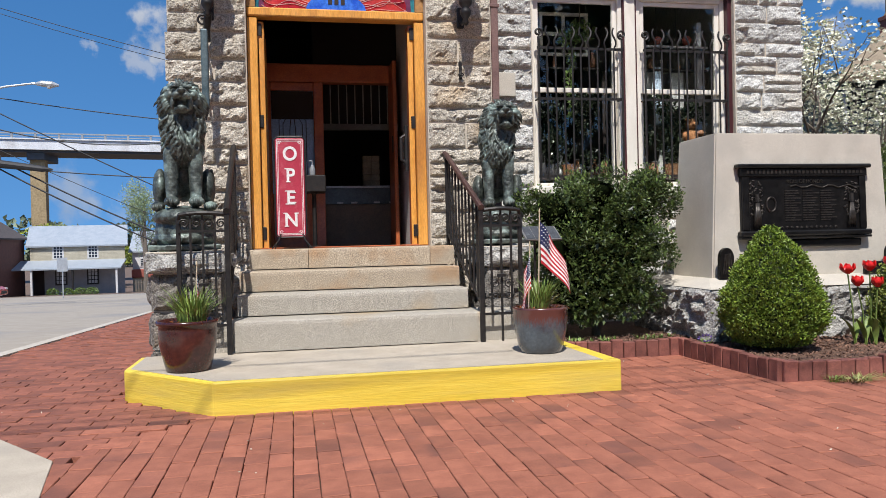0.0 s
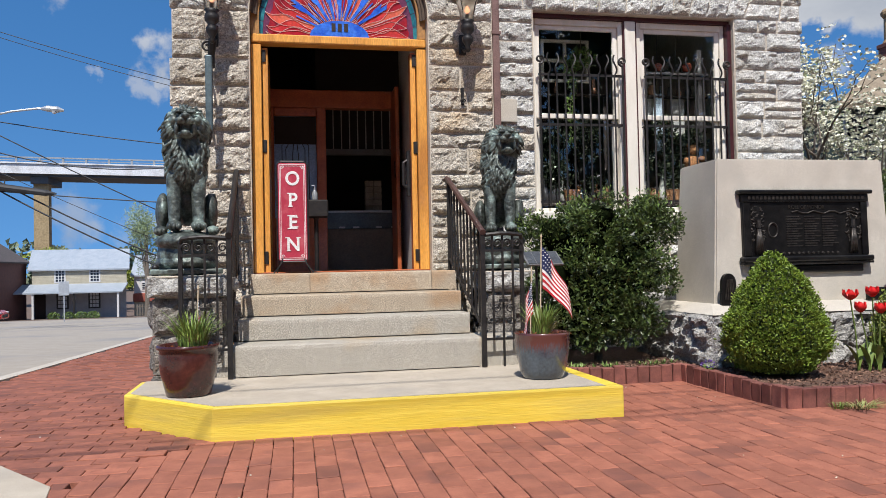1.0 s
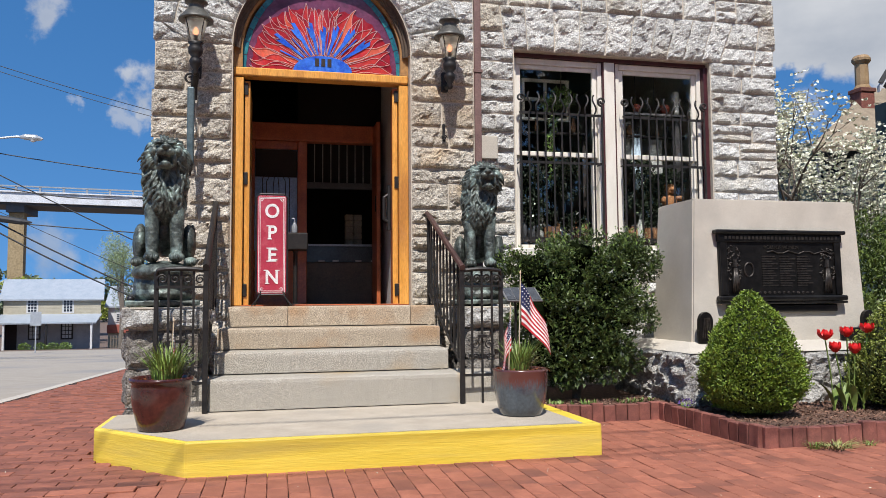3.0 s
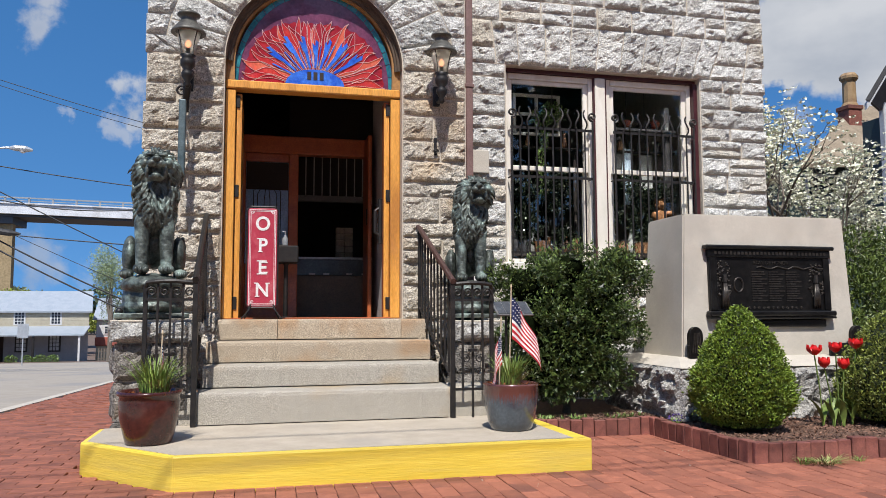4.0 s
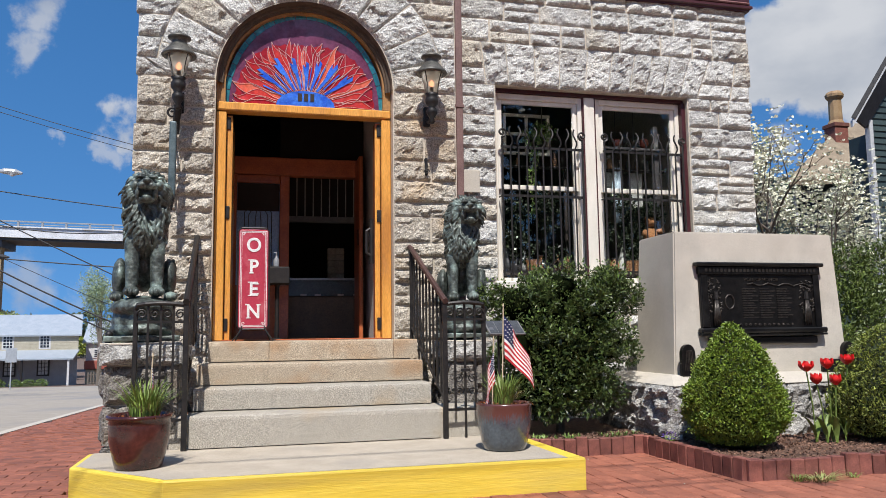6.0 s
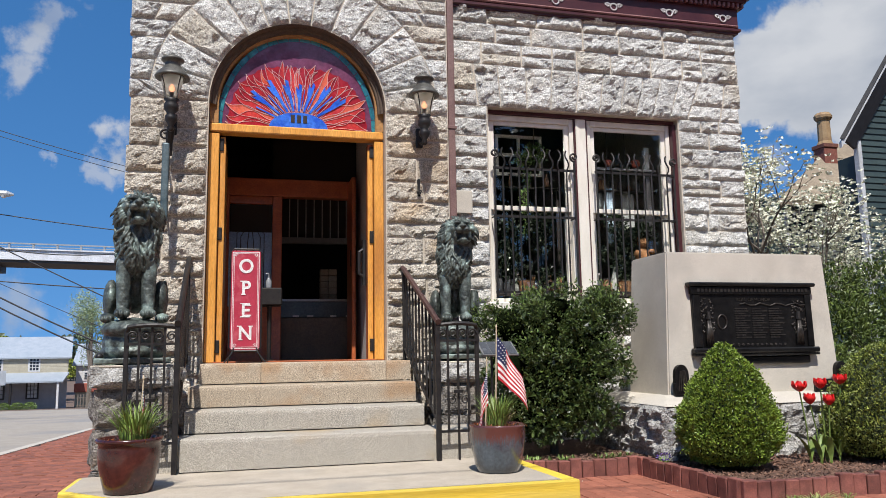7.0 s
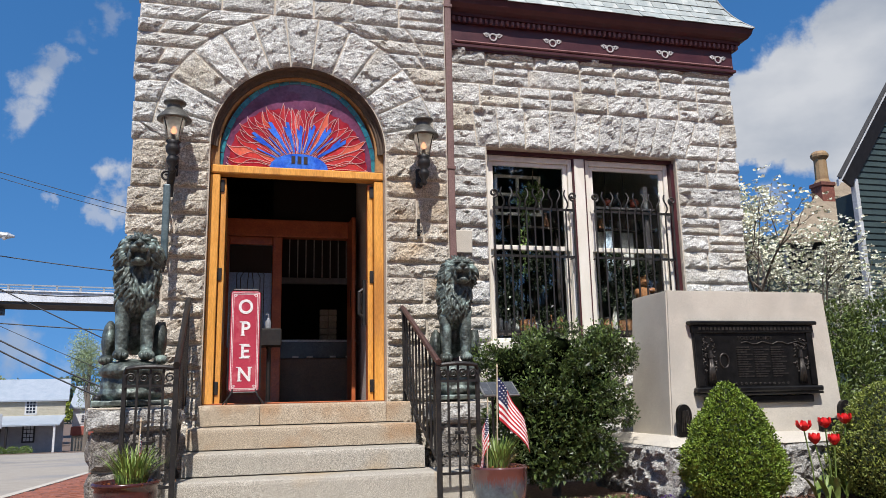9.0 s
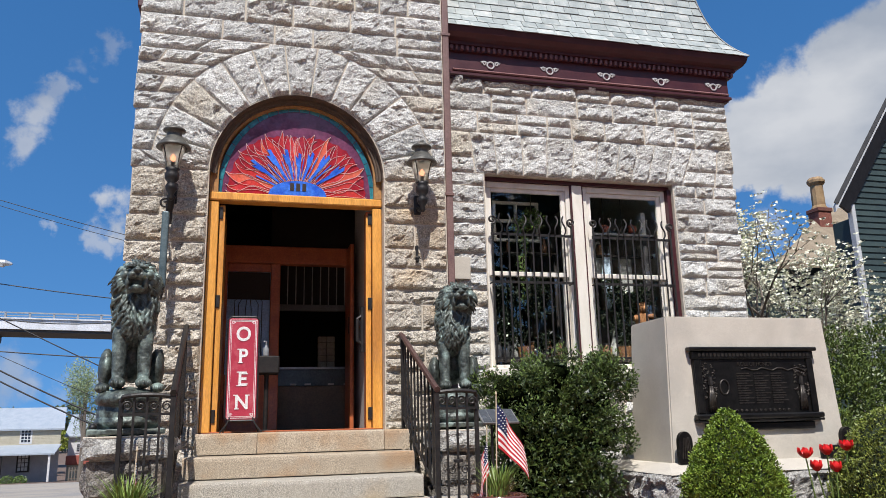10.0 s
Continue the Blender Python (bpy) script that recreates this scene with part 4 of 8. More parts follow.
part("leaf", boxed(1.05, 1.09, 7.85, 8.25, SILL_Z - 0.008, 2.80, 0.005), DARKWOOD, odr)
part("lock_plate", boxed(1.040, 1.049, 7.88, 7.91, 1.85, 2.02, 0.002), IRON, odr, "dark lock plate")
structure("wall_vestibule", boxed(1.16, 1.30, 7.0, 8.3, SILL_Z - 0.008, 3.9), LINEN, "pale plaster side wall inside the entrance", "wall")
ctr = thing("shop_counter", (0.75, 8.9, SILL_Z - 0.01), "brown shop counter with a low glass case", "counter")
part("body", boxed(0.30, 1.75, 8.75, 9.3, SILL_Z - 0.01, 1.36, 0.01), STAINLESS, ctr)
part("case_glass", boxed(0.30, 1.75, 8.78, 9.3, 1.362, 1.555, 0.004), surf("dim_case_glass", (0.10, 0.11, 0.11), (0.16, 0.17, 0.17), 3, 0.15, 0.0), ctr, "dim glass case")
part("case_rail", boxed(0.29, 1.76, 8.745, 8.774, 1.545, 1.57, 0.003), surf("grey_metal_rail", (0.35, 0.35, 0.35), (0.45, 0.45, 0.45), 8, 0.35, 0.0, metal=0.7), ctr)
for x in (0.50, 0.66, 0.92, 1.10):
    part("price_tag", boxed(x, x + 0.07, 8.735, 8.742, 1.366, 1.385), LINEN, ctr, "small white tag")
bx = thing("stacked_carton", (0.93, 9.05, 1.56), "tan stacked boxes on the counter", "boxes")
for j in range(5):
    for i in range(2):
        part("carton", boxed(0.83 + i * 0.10, 0.925 + i * 0.10, 9.0, 9.12, 1.572 + j * 0.075, 1.642 + j * 0.075, 0.004), surf("tan_card", (0.30, 0.25, 0.18), (0.40, 0.33, 0.24), 8, 0.8, 0.1) if (i + j) == 0 else bpy.data.materials["tan_card"], bx)
val = thing("slatted_valance", (0.75, 9.4, 2.25), "dark slatted canopy above the counter", "canopy")
for i in range(9):
    part("slat", boxed(0.38 + i * 0.10, 0.392 + i * 0.10, 9.38, 9.40, 2.38, 2.92), LINEN, val, "thin pale slat")
part("band", boxed(0.28, 1.9, 9.36, 9.42, 2.30, 2.375, 0.004), surf("grey_band", (0.20, 0.19, 0.18), (0.26, 0.25, 0.24), 5, 0.7, 0.0), val)
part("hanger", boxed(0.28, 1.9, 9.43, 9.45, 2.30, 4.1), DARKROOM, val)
stl = thing("side_stand", (0.20, 7.2, SILL_Z - 0.01), "small black stand with a white soap bottle", "stand")
part("post", lathe(bmesh.new(), [(0.11, 0), (0.11, 0.012), (0.02, 0.03), (0.02, 0.50), (0.03, 0.52)], (0.20, 7.2, SILL_Z - 0.01), 16), IRON, stl)
part("tray", boxed(0.09, 0.31, 7.09, 7.31, 1.39, 1.55, 0.01), IRON, stl)
TOY_GREY = surf("dim_clear_plastic", (0.20, 0.21, 0.22), (0.28, 0.29, 0.30), 8, 0.3, 0.0)
btl = thing("soap_bottle", (0.19, 7.2, 1.552), "clear soap pump bottle on the stand", "bottle")
part("bottle", lathe(bmesh.new(), [(0.025, 0), (0.027, 0.01), (0.027, 0.07), (0.012, 0.09), (0.012, 0.10)], (0.19, 7.2, 1.552), 12), TOY_GREY, btl, smooth=True)
part("pump", tube(bmesh.new(), [(0.19, 7.2, 1.65), (0.19, 7.2, 1.69), (0.165, 7.2, 1.688)], 0.006, 6), TOY_GREY, btl)

# ---- things behind the window ----
INX = random.Random(21)
shelf = thing("window_display_shelf", (3.3, 7.25, 1.5), "dark window shelf crowded with small goods", "shelf")
for a, b in ((2.28, 3.18), (3.36, 4.30)):
    # boards near black too, the dimness behind the panes painted in
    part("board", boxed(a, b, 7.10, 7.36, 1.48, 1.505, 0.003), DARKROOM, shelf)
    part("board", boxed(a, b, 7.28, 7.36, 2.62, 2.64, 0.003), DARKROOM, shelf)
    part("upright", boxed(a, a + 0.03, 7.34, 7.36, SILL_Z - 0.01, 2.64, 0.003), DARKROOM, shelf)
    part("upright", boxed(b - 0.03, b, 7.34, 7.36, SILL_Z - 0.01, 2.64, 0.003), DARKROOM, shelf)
TOY = [surf("brown_ware", (0.16, 0.07, 0.03), (0.26, 0.12, 0.05), 12, 0.6, 0.2), surf("orange_ware", (0.17, 0.07, 0.035), (0.24, 0.10, 0.045), 12, 0.6, 0.2), surf("grey_ware", (0.16, 0.17, 0.19), (0.26, 0.27, 0.29), 12, 0.4, 0.2), surf("dark_ware", (0.03, 0.03, 0.035), (0.07, 0.06, 0.06), 12, 0.4, 0.2), surf("white_ware", (0.30, 0.29, 0.28), (0.40, 0.39, 0.36), 12, 0.5, 0.1)]
for a, b, z, n in ((2.33, 3.14, 1.505, 9), (3.41, 4.26, 1.505, 9), (2.33, 3.14, 2.64, 4), (3.41, 4.26, 2.64, 8)):
    for i in range(n):
        x, y = a + (b - a) * (i + 0.5) / n, 7.24 if z < 2 else 7.32
        s = INX.uniform(0.5, 1.0) * (1.0 if z < 2 else 0.55)
        v = thing("vase" if i % 2 else "jar", (x, y, z), "small glazed pot on the window shelf" if i % 2 else "dark squat jar on the window shelf", "vase" if i % 2 else "jar", "goods in the window")
        prof = [(0.035, 0), (0.055, 0.06), (0.06, 0.13), (0.03, 0.21), (0.022, 0.27), (0.034, 0.30)] if i % 2 else [(0.05, 0), (0.065, 0.04), (0.062, 0.14), (0.04, 0.18), (0.044, 0.20)]
        part("body", lathe(bmesh.new(), [(r * s, h * s) for r, h in prof], (x, y, z), 14), TOY[INX.randrange(5)], v, smooth=True)
        part("rim", lathe(bmesh.new(), [(prof[-1][0] * s + 0.004, 0), (prof[-1][0] * s + 0.005, 0.008), (prof[-1][0] * s, 0.012)], (x, y, z + prof[-1][1] * s), 14), TOY[3], v)
pic = thing("inner_window", (2.77, 7.42, 2.81), "white muntin frame hung behind the pane", "window frame")
for x in (2.51, 2.755, 3.0):
    part("muntin", boxed(x, x + 0.03, 7.40, 7.43, 2.80, 3.20), WHITE, pic)
for z in (2.78, 2.99, 3.19):
    part("muntin", boxed(2.51, 3.03, 7.395, 7.425, z, z + 0.03), WHITE, pic)
for x in (2.53, 3.01):
    part("hanging_wire", tube(bmesh.new(), [(x, 7.41, 3.2), (x, 7.41, 4.1)], 0.003, 4), IRON, pic)
paper = thing("wall_notice", (4.02, 7.4, 2.2), "pale paper notice hung behind the pane", "notice")
part("sheet", boxed(3.93, 4.08, 7.38, 7.384, 2.25, 2.66), TOY[4], paper)
part("cord", tube(bmesh.new(), [(4.0, 7.382, 2.66), (4.0, 7.382, 4.1)], 0.003, 4), IRON, paper)

# ---- open sign ----
SIGN_RED, SIGN_WHITE = surf("crimson_sign_paint", (0.36, 0.02, 0.045), (0.44, 0.035, 0.065), 7, 0.5, 0.1, fine=120, c3=(0.48, 0.10, 0.12), stain=9), surf("white_sign_paint", (0.66, 0.62, 0.60), (0.78, 0.75, 0.72), 14, 0.5, 0.1, fine=120)


def lettering(text, size, depth=0.002, bold=0.0):
    cu = bpy.data.curves.new("lettering", "FONT")
    cu.body, cu.size, cu.extrude, cu.align_x, cu.align_y = text, size, depth, "CENTER", "CENTER"
    cu.offset = bold
    ob = bpy.data.objects.new("lettering", cu)
    me = bpy.data.meshes.new_from_object(ob)
    bpy.data.objects.remove(ob)
    bm = bmesh.new()
    bm.from_mesh(me)
    bmesh.ops.rotate(bm, verts=bm.verts, cent=(0, 0, 0), matrix=Matrix.Rotation(math.pi / 2, 3, "X"))
    return bm


def open_sign():
    t = thing("open_sign", (-0.012, 6.45, SILL_Z), "crimson upright OPEN sign on a black wire stand", "sign")
    x0, x1, z0, z1, y = -0.140, 0.112, 0.975, 1.812, 6.45
    part("board", boxed(x0 + 0.008, x1 - 0.008, y, y + 0.012, z0 + 0.006, z1 - 0.012, 0.004), SIGN_RED, t)
    bm = bmesh.new()
    r = 0.03
    loop = [(x0 + r, z0), (x1 - r, z0), (x1, z0 + r), (x1, z1 - r), (x1 - r, z1), (x0 + r, z1), (x0, z1 - r), (x0, z0 + r), (x0 + r, z0)]
    tube(bm, [(x, y + 0.006, z) for x, z in loop], 0.008, 6)
    part("frame", bm, IRON, t, "black metal rim")
    for dx, w in ((0.018, 0.005), (0.030, 0.003)):
        bm = bmesh.new()
        a, b, c, d = x0 + dx, x1 - dx, z0 + dx, z1 - dx - 0.006
        for q in ((a, b, c, c + w), (a, b, d - w, d), (a, a + w, c + w, d - w), (b - w, b, c + w, d - w)):
            box(bm, q[0], q[1], y - 0.002, y - 0.0005, q[2], q[3])
        part("border_line", bm, SIGN_WHITE, t, "thin white border")
    for cx in (x0 + 0.045, x1 - 0.045):
        for cz in (z0 + 0.045, z1 - 0.05):
            bm = scroll(bmesh.new(), cx, y - 0.001, cz, 0.014, 1.2, 1 if cx < 0 else -1, bar=0.0022)
            part("corner_flourish", bm, SIGN_WHITE, t, "white corner flourish")
    for ch, z in zip("OPEN", (1.665, 1.485, 1.300, 1.115)):
        bm = lettering(ch, 0.160, bold=0.0035)
        bmesh.ops.scale(bm, verts=bm.verts, vec=(0.92, 1, 1.0))
        lo, hi = min(v.co.z for v in bm.verts), max(v.co.z for v in bm.verts)
        le, re = min(v.co.x for v in bm.verts), max(v.co.x for v in bm.verts)
        feet = {"O": [], "P": [(le + 0.01, lo), (le, hi - 0.008)], "E": [(le, lo), (le, hi - 0.008), (re - 0.012, lo + 0.012), (re - 0.012, hi - 0.022)], "N": [(le + 0.01, lo), (le, hi - 0.008), (re - 0.008, hi - 0.008)]}[ch]
        for fx, fz in feet:
            box(bm, fx - 0.016, fx + 0.020, -0.0026, 0.0014, fz, fz + 0.008)
        bmesh.ops.translate(bm, verts=bm.verts, vec=(-0.012, y - 0.002, z))
        part("letter", bm, SIGN_WHITE, t, "white letter " + ch)
    for x in (-0.10, 0.078):
        part("leg", tube(bmesh.new(), [(x, y, 1.0), (x + (0.02 if x > 0 else -0.02), y - 0.02, 0.95), (x + (0.07 if x > 0 else -0.07), y - 0.12, SILL_Z + 0.006)], 0.006, 6), IRON, t)
        part("leg", tube(bmesh.new(), [(x, y + 0.01, 1.0), (x + (0.05 if x > 0 else -0.05), y + 0.12, SILL_Z + 0.006)], 0.006, 6), IRON, t)


open_sign()

# ---- pedestals ----
def pedestal(x0, x1, y0, y1, zs, label):
    t = thing("stone_pedestal", ((x0 + x1) / 2, (y0 + y1) / 2, 0.0), label, "pedestal", "lion pedestals")
    part("core", boxed(x0 + 0.02, x1 - 0.02, y0 + 0.02, y1, -0.02, zs[-1] - 0.012), MORTAR, t)
    for i, (a, b) in enumerate(zip(zs, zs[1:])):
        out = 0.025 if i == len(zs) - 2 else 0.0
        cuts = (x0 - out, x1 + out) if i != 1 else (x0, x0 + (x1 - x0) * 0.55, x1)
        for u, v in zip(cuts, cuts[1:]):
            part("face_stone", rock(bmesh.new(), quad_place((u + 0.005, a + 0.006), (v - 0.005, a + 0.006), (v - 0.005, b - 0.006), (u + 0.005, b - 0.006)), 11, 7, 0.055, y0 + 0.012 - out, x0 * 7 + i * 5 + u), CAPSTONE if out else PEDSTONE, t)
        w = y1 - y0
        for sgn, xx in ((1, x1), (-1, x0)):
            bm = rock(bmesh.new(), quad_place((-w / 2, a + 0.006), (w / 2, a + 0.006), (w / 2, b - 0.006), (-w / 2, b - 0.006)), 11, 7, 0.045, 0.0, 13 + i * 3 + sgn)
            bmesh.ops.transform(bm, verts=bm.verts, matrix=Matrix.Translation((xx + sgn * (out - 0.012), (y0 + y1) / 2 - out, 0)) @ Matrix.Rotation(sgn * math.pi / 2, 4, "Z"))
            part("side_stone", bm, CAPSTONE if out else PEDSTONE, t)
    part("cap_bed", boxed(x0 - 0.02, x1 + 0.02, y0 - 0.02, y1, zs[-1] - 0.014, zs[-1], 0.004), MORTAR, t)
    return t


pedestal(-0.955, -0.48, 5.38, 6.0, (-0.02, 0.22, 0.48, 0.735, 0.885), "rough granite pedestal under a bronze lion")
pedestal(1.50, 1.88, 5.88, 6.45, (0.10, 0.45, 0.70, 0.865), "rough granite pedestal behind the iron railing")


spt = thing("spot_lamp", (-0.945, 5.50, 0.887), "small black ball-shaped spot lamp on the pedestal edge", "lamp")
part("foot", lathe(bmesh.new(), [(0.022, 0), (0.022, 0.008), (0.006, 0.012), (0.006, 0.035)], (-0.945, 5.50, 0.886), 12), IRON, spt)
bm = bmesh.new()
bmesh.ops.create_icosphere(bm, subdivisions=3, radius=0.026, matrix=Matrix.Translation((-0.945, 5.50, 0.940)))
part("shell", bm, IRON, spt, smooth=True)


# ---- bronze lions ----
def lion_mesh(turn):
    """A seated roaring lion with a full mane on a rounded bronze mound, facing -y; the paws stand at height 0."""
    bm = bmesh.new()
    rg = random.Random(5)
    skin = []

    def blob(x, y, z, rx, ry, rz, coat=False):
        bmesh.ops.create_icosphere(bm, subdivisions=3, radius=1.0, matrix=Matrix.Translation((x, y, z)) @ Matrix.Diagonal((rx, ry, rz, 1)))
        if coat:
            skin.append((x, y, z, rx, ry, rz))

    def limb(p, q, r0, r1):
        for k in range(16):
            c = Vector(p).lerp(Vector(q), k / 15)
            r = r0 + (r1 - r0) * k / 15
            blob(c.x, c.y, c.z, r, r, r * 1.1)

    def front(x, z):
        """The foremost y of the coat at (x, z)."""
        best = None
        for cx, cy, cz, rx, ry, rz in skin:
            k = 1 - ((x - cx) / rx) ** 2 - ((z - cz) / rz) ** 2
            if k > 0.02:
                y = cy - ry * math.sqrt(k)
                best = y if best is None else min(best, y)
        return best

    hx = turn * 0.045
    fx = hx + turn * 0.030
    blob(0, 0.05, 0.42, 0.158, 0.14, 0.18, True)                 # chest
    blob(0, 0.16, 0.26, 0.135, 0.17, 0.22)                       # back and belly
    blob(0, 0.03, 0.56, 0.172, 0.145, 0.18, True)                # mane
    blob(hx * 0.5, 0.03, 0.69, 0.175, 0.140, 0.14, True)
    blob(hx, 0.02, 0.785, 0.130, 0.120, 0.085, True)             # skull
    blob(0, -0.055, 0.46, 0.120, 0.08, 0.15, True)               # breast
    blob(fx, -0.08, 0.750, 0.092, 0.085, 0.080)                  # face
    blob(fx, -0.16, 0.772, 0.048, 0.075, 0.034)                  # bridge of the nose
    blob(fx, -0.232, 0.778, 0.030, 0.018, 0.018)                 # nose
    for s in (-1, 1):
        blob(fx + s * 0.032, -0.205, 0.748, 0.036, 0.036, 0.026)  # upper lips
        blob(fx + s * 0.058, -0.150, 0.700, 0.022, 0.050, 0.046)  # corners of the mouth
        blob(fx + s * 0.044, -0.142, 0.818, 0.034, 0.026, 0.014)  # brows
        blob(fx + s * 0.078, -0.110, 0.765, 0.034, 0.045, 0.034)  # cheeks
        blob(hx + s * 0.110, -0.01, 0.820, 0.022, 0.020, 0.024)   # ears
    blob(fx, -0.130, 0.690, 0.050, 0.045, 0.040)                 # tongue and throat
    blob(fx, -0.165, 0.655, 0.056, 0.062, 0.022)                 # lower jaw
    blob(fx, -0.212, 0.664, 0.036, 0.018, 0.020)
    for s in (-1, 1):
        limb((s * 0.086, -0.04, 0.36), (s * 0.084, -0.085, 0.045), 0.058, 0.042)   # fore legs
        blob(s * 0.086, -0.125, 0.030, 0.056, 0.066, 0.038)                        # fore paws
        for k in (-1, 0, 1):
            blob(s * 0.086 + k * 0.031, -0.180, 0.024, 0.017, 0.026, 0.024)
        blob(s * 0.172, 0.12, 0.135, 0.056, 0.13, 0.145)                           # haunches
        blob(s * 0.186, -0.03, 0.0, 0.050, 0.085, 0.036)                           # hind paws
        for k in (-1, 0, 1):
            blob(s * 0.186 + k * 0.028, -0.098, -0.006, 0.016, 0.024, 0.022)
    tail = [(0.16, 0.2, 0.12), (0.21, 0.15, 0.20), (0.20, 0.10, 0.26)]
    for p, q in zip(tail, tail[1:]):
        limb(p, q, 0.020, 0.016)
    # long wavy locks of the mane flow away from the face and down the breast
    for ring in range(12):
        rad = 0.100 + 0.040 * ring
        count = int(17 + ring * 4)
        for i in range(count):
            a = 2 * math.pi * (i + 0.5 * (ring % 2)) / count + rg.uniform(-0.06, 0.06)
            x, z = hx + rad * 0.92 * math.sin(a), 0.735 + rad * math.cos(a) * (0.72 if math.cos(a) > 0 else 1.0)
            if z < 0.345 or (abs(x - fx) < 0.078 and 0.640 < z < 0.83):
                continue
            flow = Vector((math.sin(a) * 0.50, math.cos(a) * 0.40 - 0.85)).normalized()
            wave, ph = rg.uniform(0.45, 0.8), 3.0 * math.sin(x * 17) + z * 9
            lift = rg.uniform(0.010, 0.024)
            pts, rs = [], []
            for k in range(11):
                y = front(x, z)
                if y is None:
                    break
                pts.append((x, y + 0.002 - lift * math.sin(k / 10 * math.pi), z))
                rs.append(0.0035 + 0.0095 * math.sin((k + 0.8) / 11.6 * math.pi))
                t = wave * math.sin(ph + k * 0.62)
                x += (flow.x * math.cos(t) - flow.y * math.sin(t)) * 0.0175
                z += (flow.x * math.sin(t) + flow.y * math.cos(t)) * 0.0175
            if len(pts) > 3:
                tube(bm, pts, rs[:len(pts)], 6)
    # a ruff of locks frames the face, standing up over the brow and falling at the cheeks
    for row in range(3):
        for i in range(26):
            a = -2.3 + 4.6 * (i + 0.5 * (row % 2)) / 25 + rg.uniform(-0.05, 0.05)
            ca, sa = math.cos(a), math.sin(a)
            x0, z0, y0 = fx * (1 - 0.3 * row) + (0.086 + 0.016 * row) * sa, 0.755 + (0.074 + 0.016 * row) * ca, -0.095 + 0.045 * row
            reach = rg.uniform(0.060, 0.085)
            curl = rg.uniform(-0.5, 0.5)
            pts = [(x0 + sa * reach * u + curl * 0.02 * math.sin(u * 3), y0 - 0.018 * math.sin(u * math.pi) + 0.035 * u, z0 + ca * reach * 0.75 * u - 0.050 * u * u * abs(sa) + curl * 0.012 * math.sin(u * 4)) for u in (0, 0.2, 0.4, 0.6, 0.8, 1.0)]
            tube(bm, pts, [0.009, 0.0125, 0.013, 0.011, 0.008, 0.003], 6)
    blob(0, 0.03, -0.165, 0.218, 0.250, 0.175)                   # mound
    blob(0, -0.01, -0.078, 0.225, 0.265, 0.080)
    blob(0, 0.03, -0.225, 0.230, 0.262, 0.080)
    bmesh.ops.create_cube(bm, size=1.0, matrix=Matrix.Translation((0, 0.05, -0.288)) @ Matrix.Diagonal((0.50, 0.56, 0.032, 1)))
    me = bpy.data.meshes.new("lion_form")
    bm.to_mesh(me)
    bm.free()
    ob = new("lion_form", me)
    mod = ob.modifiers.new("skin", "REMESH")
    mod.mode, mod.voxel_size, mod.use_smooth_shade = "VOXEL", 0.0042, True
    mesh = bpy.data.meshes.new_from_object(ob.evaluated_get(bpy.context.evaluated_depsgraph_get()))
    bpy.data.objects.remove(ob)
    bm = bmesh.new()
    bm.from_mesh(mesh)
    bm.normal_update()
    for v in bm.verts:
        x, y, z = v.co
        rough = noise.noise(Vector((x * 45, y * 45, z * 45)))
        v.co += v.normal * (0.0022 * rough + (0.009 * noise.noise(v.co * 9) if z < -0.03 else 0))
    bm.normal_update()
    return bm


LION = surf("weathered_lion_bronze", (0.022, 0.025, 0.022), (0.12, 0.14, 0.122), 16, 0.48, 0.5, metal=0.25, fine=70, c3=(0.25, 0.32, 0.285), stain=7.0, depth=0.006, grain=0.3)
for x, y, z, turn, rot, label in ((-0.755, 5.62, 1.200, 0, 7, "dark green bronze lion statue roaring on a rough pedestal"), (1.705, 6.16, 1.190, 0.9, -12, "dark green bronze lion statue with head turned aside")):
    bm = lion_mesh(turn)
    bmesh.ops.scale(bm, verts=bm.verts, vec=(0.94, 1, 1))
    bmesh.ops.rotate(bm, verts=bm.verts, cent=(0, 0.05, 0), matrix=Matrix.Rotation(radians(rot), 3, "Z"))
    ob = part("lion_statue", bm, LION, None, smooth=True)
    ob.location = (x, y, z)
    tagged(ob, label, "statue", "bronze lions")

# ---- iron railings ----
RAILWOOD = surf("brown_handrail_paint", (0.045, 0.022, 0.019), (0.085, 0.042, 0.036), 8, 0.5, 0.1, fine=100)


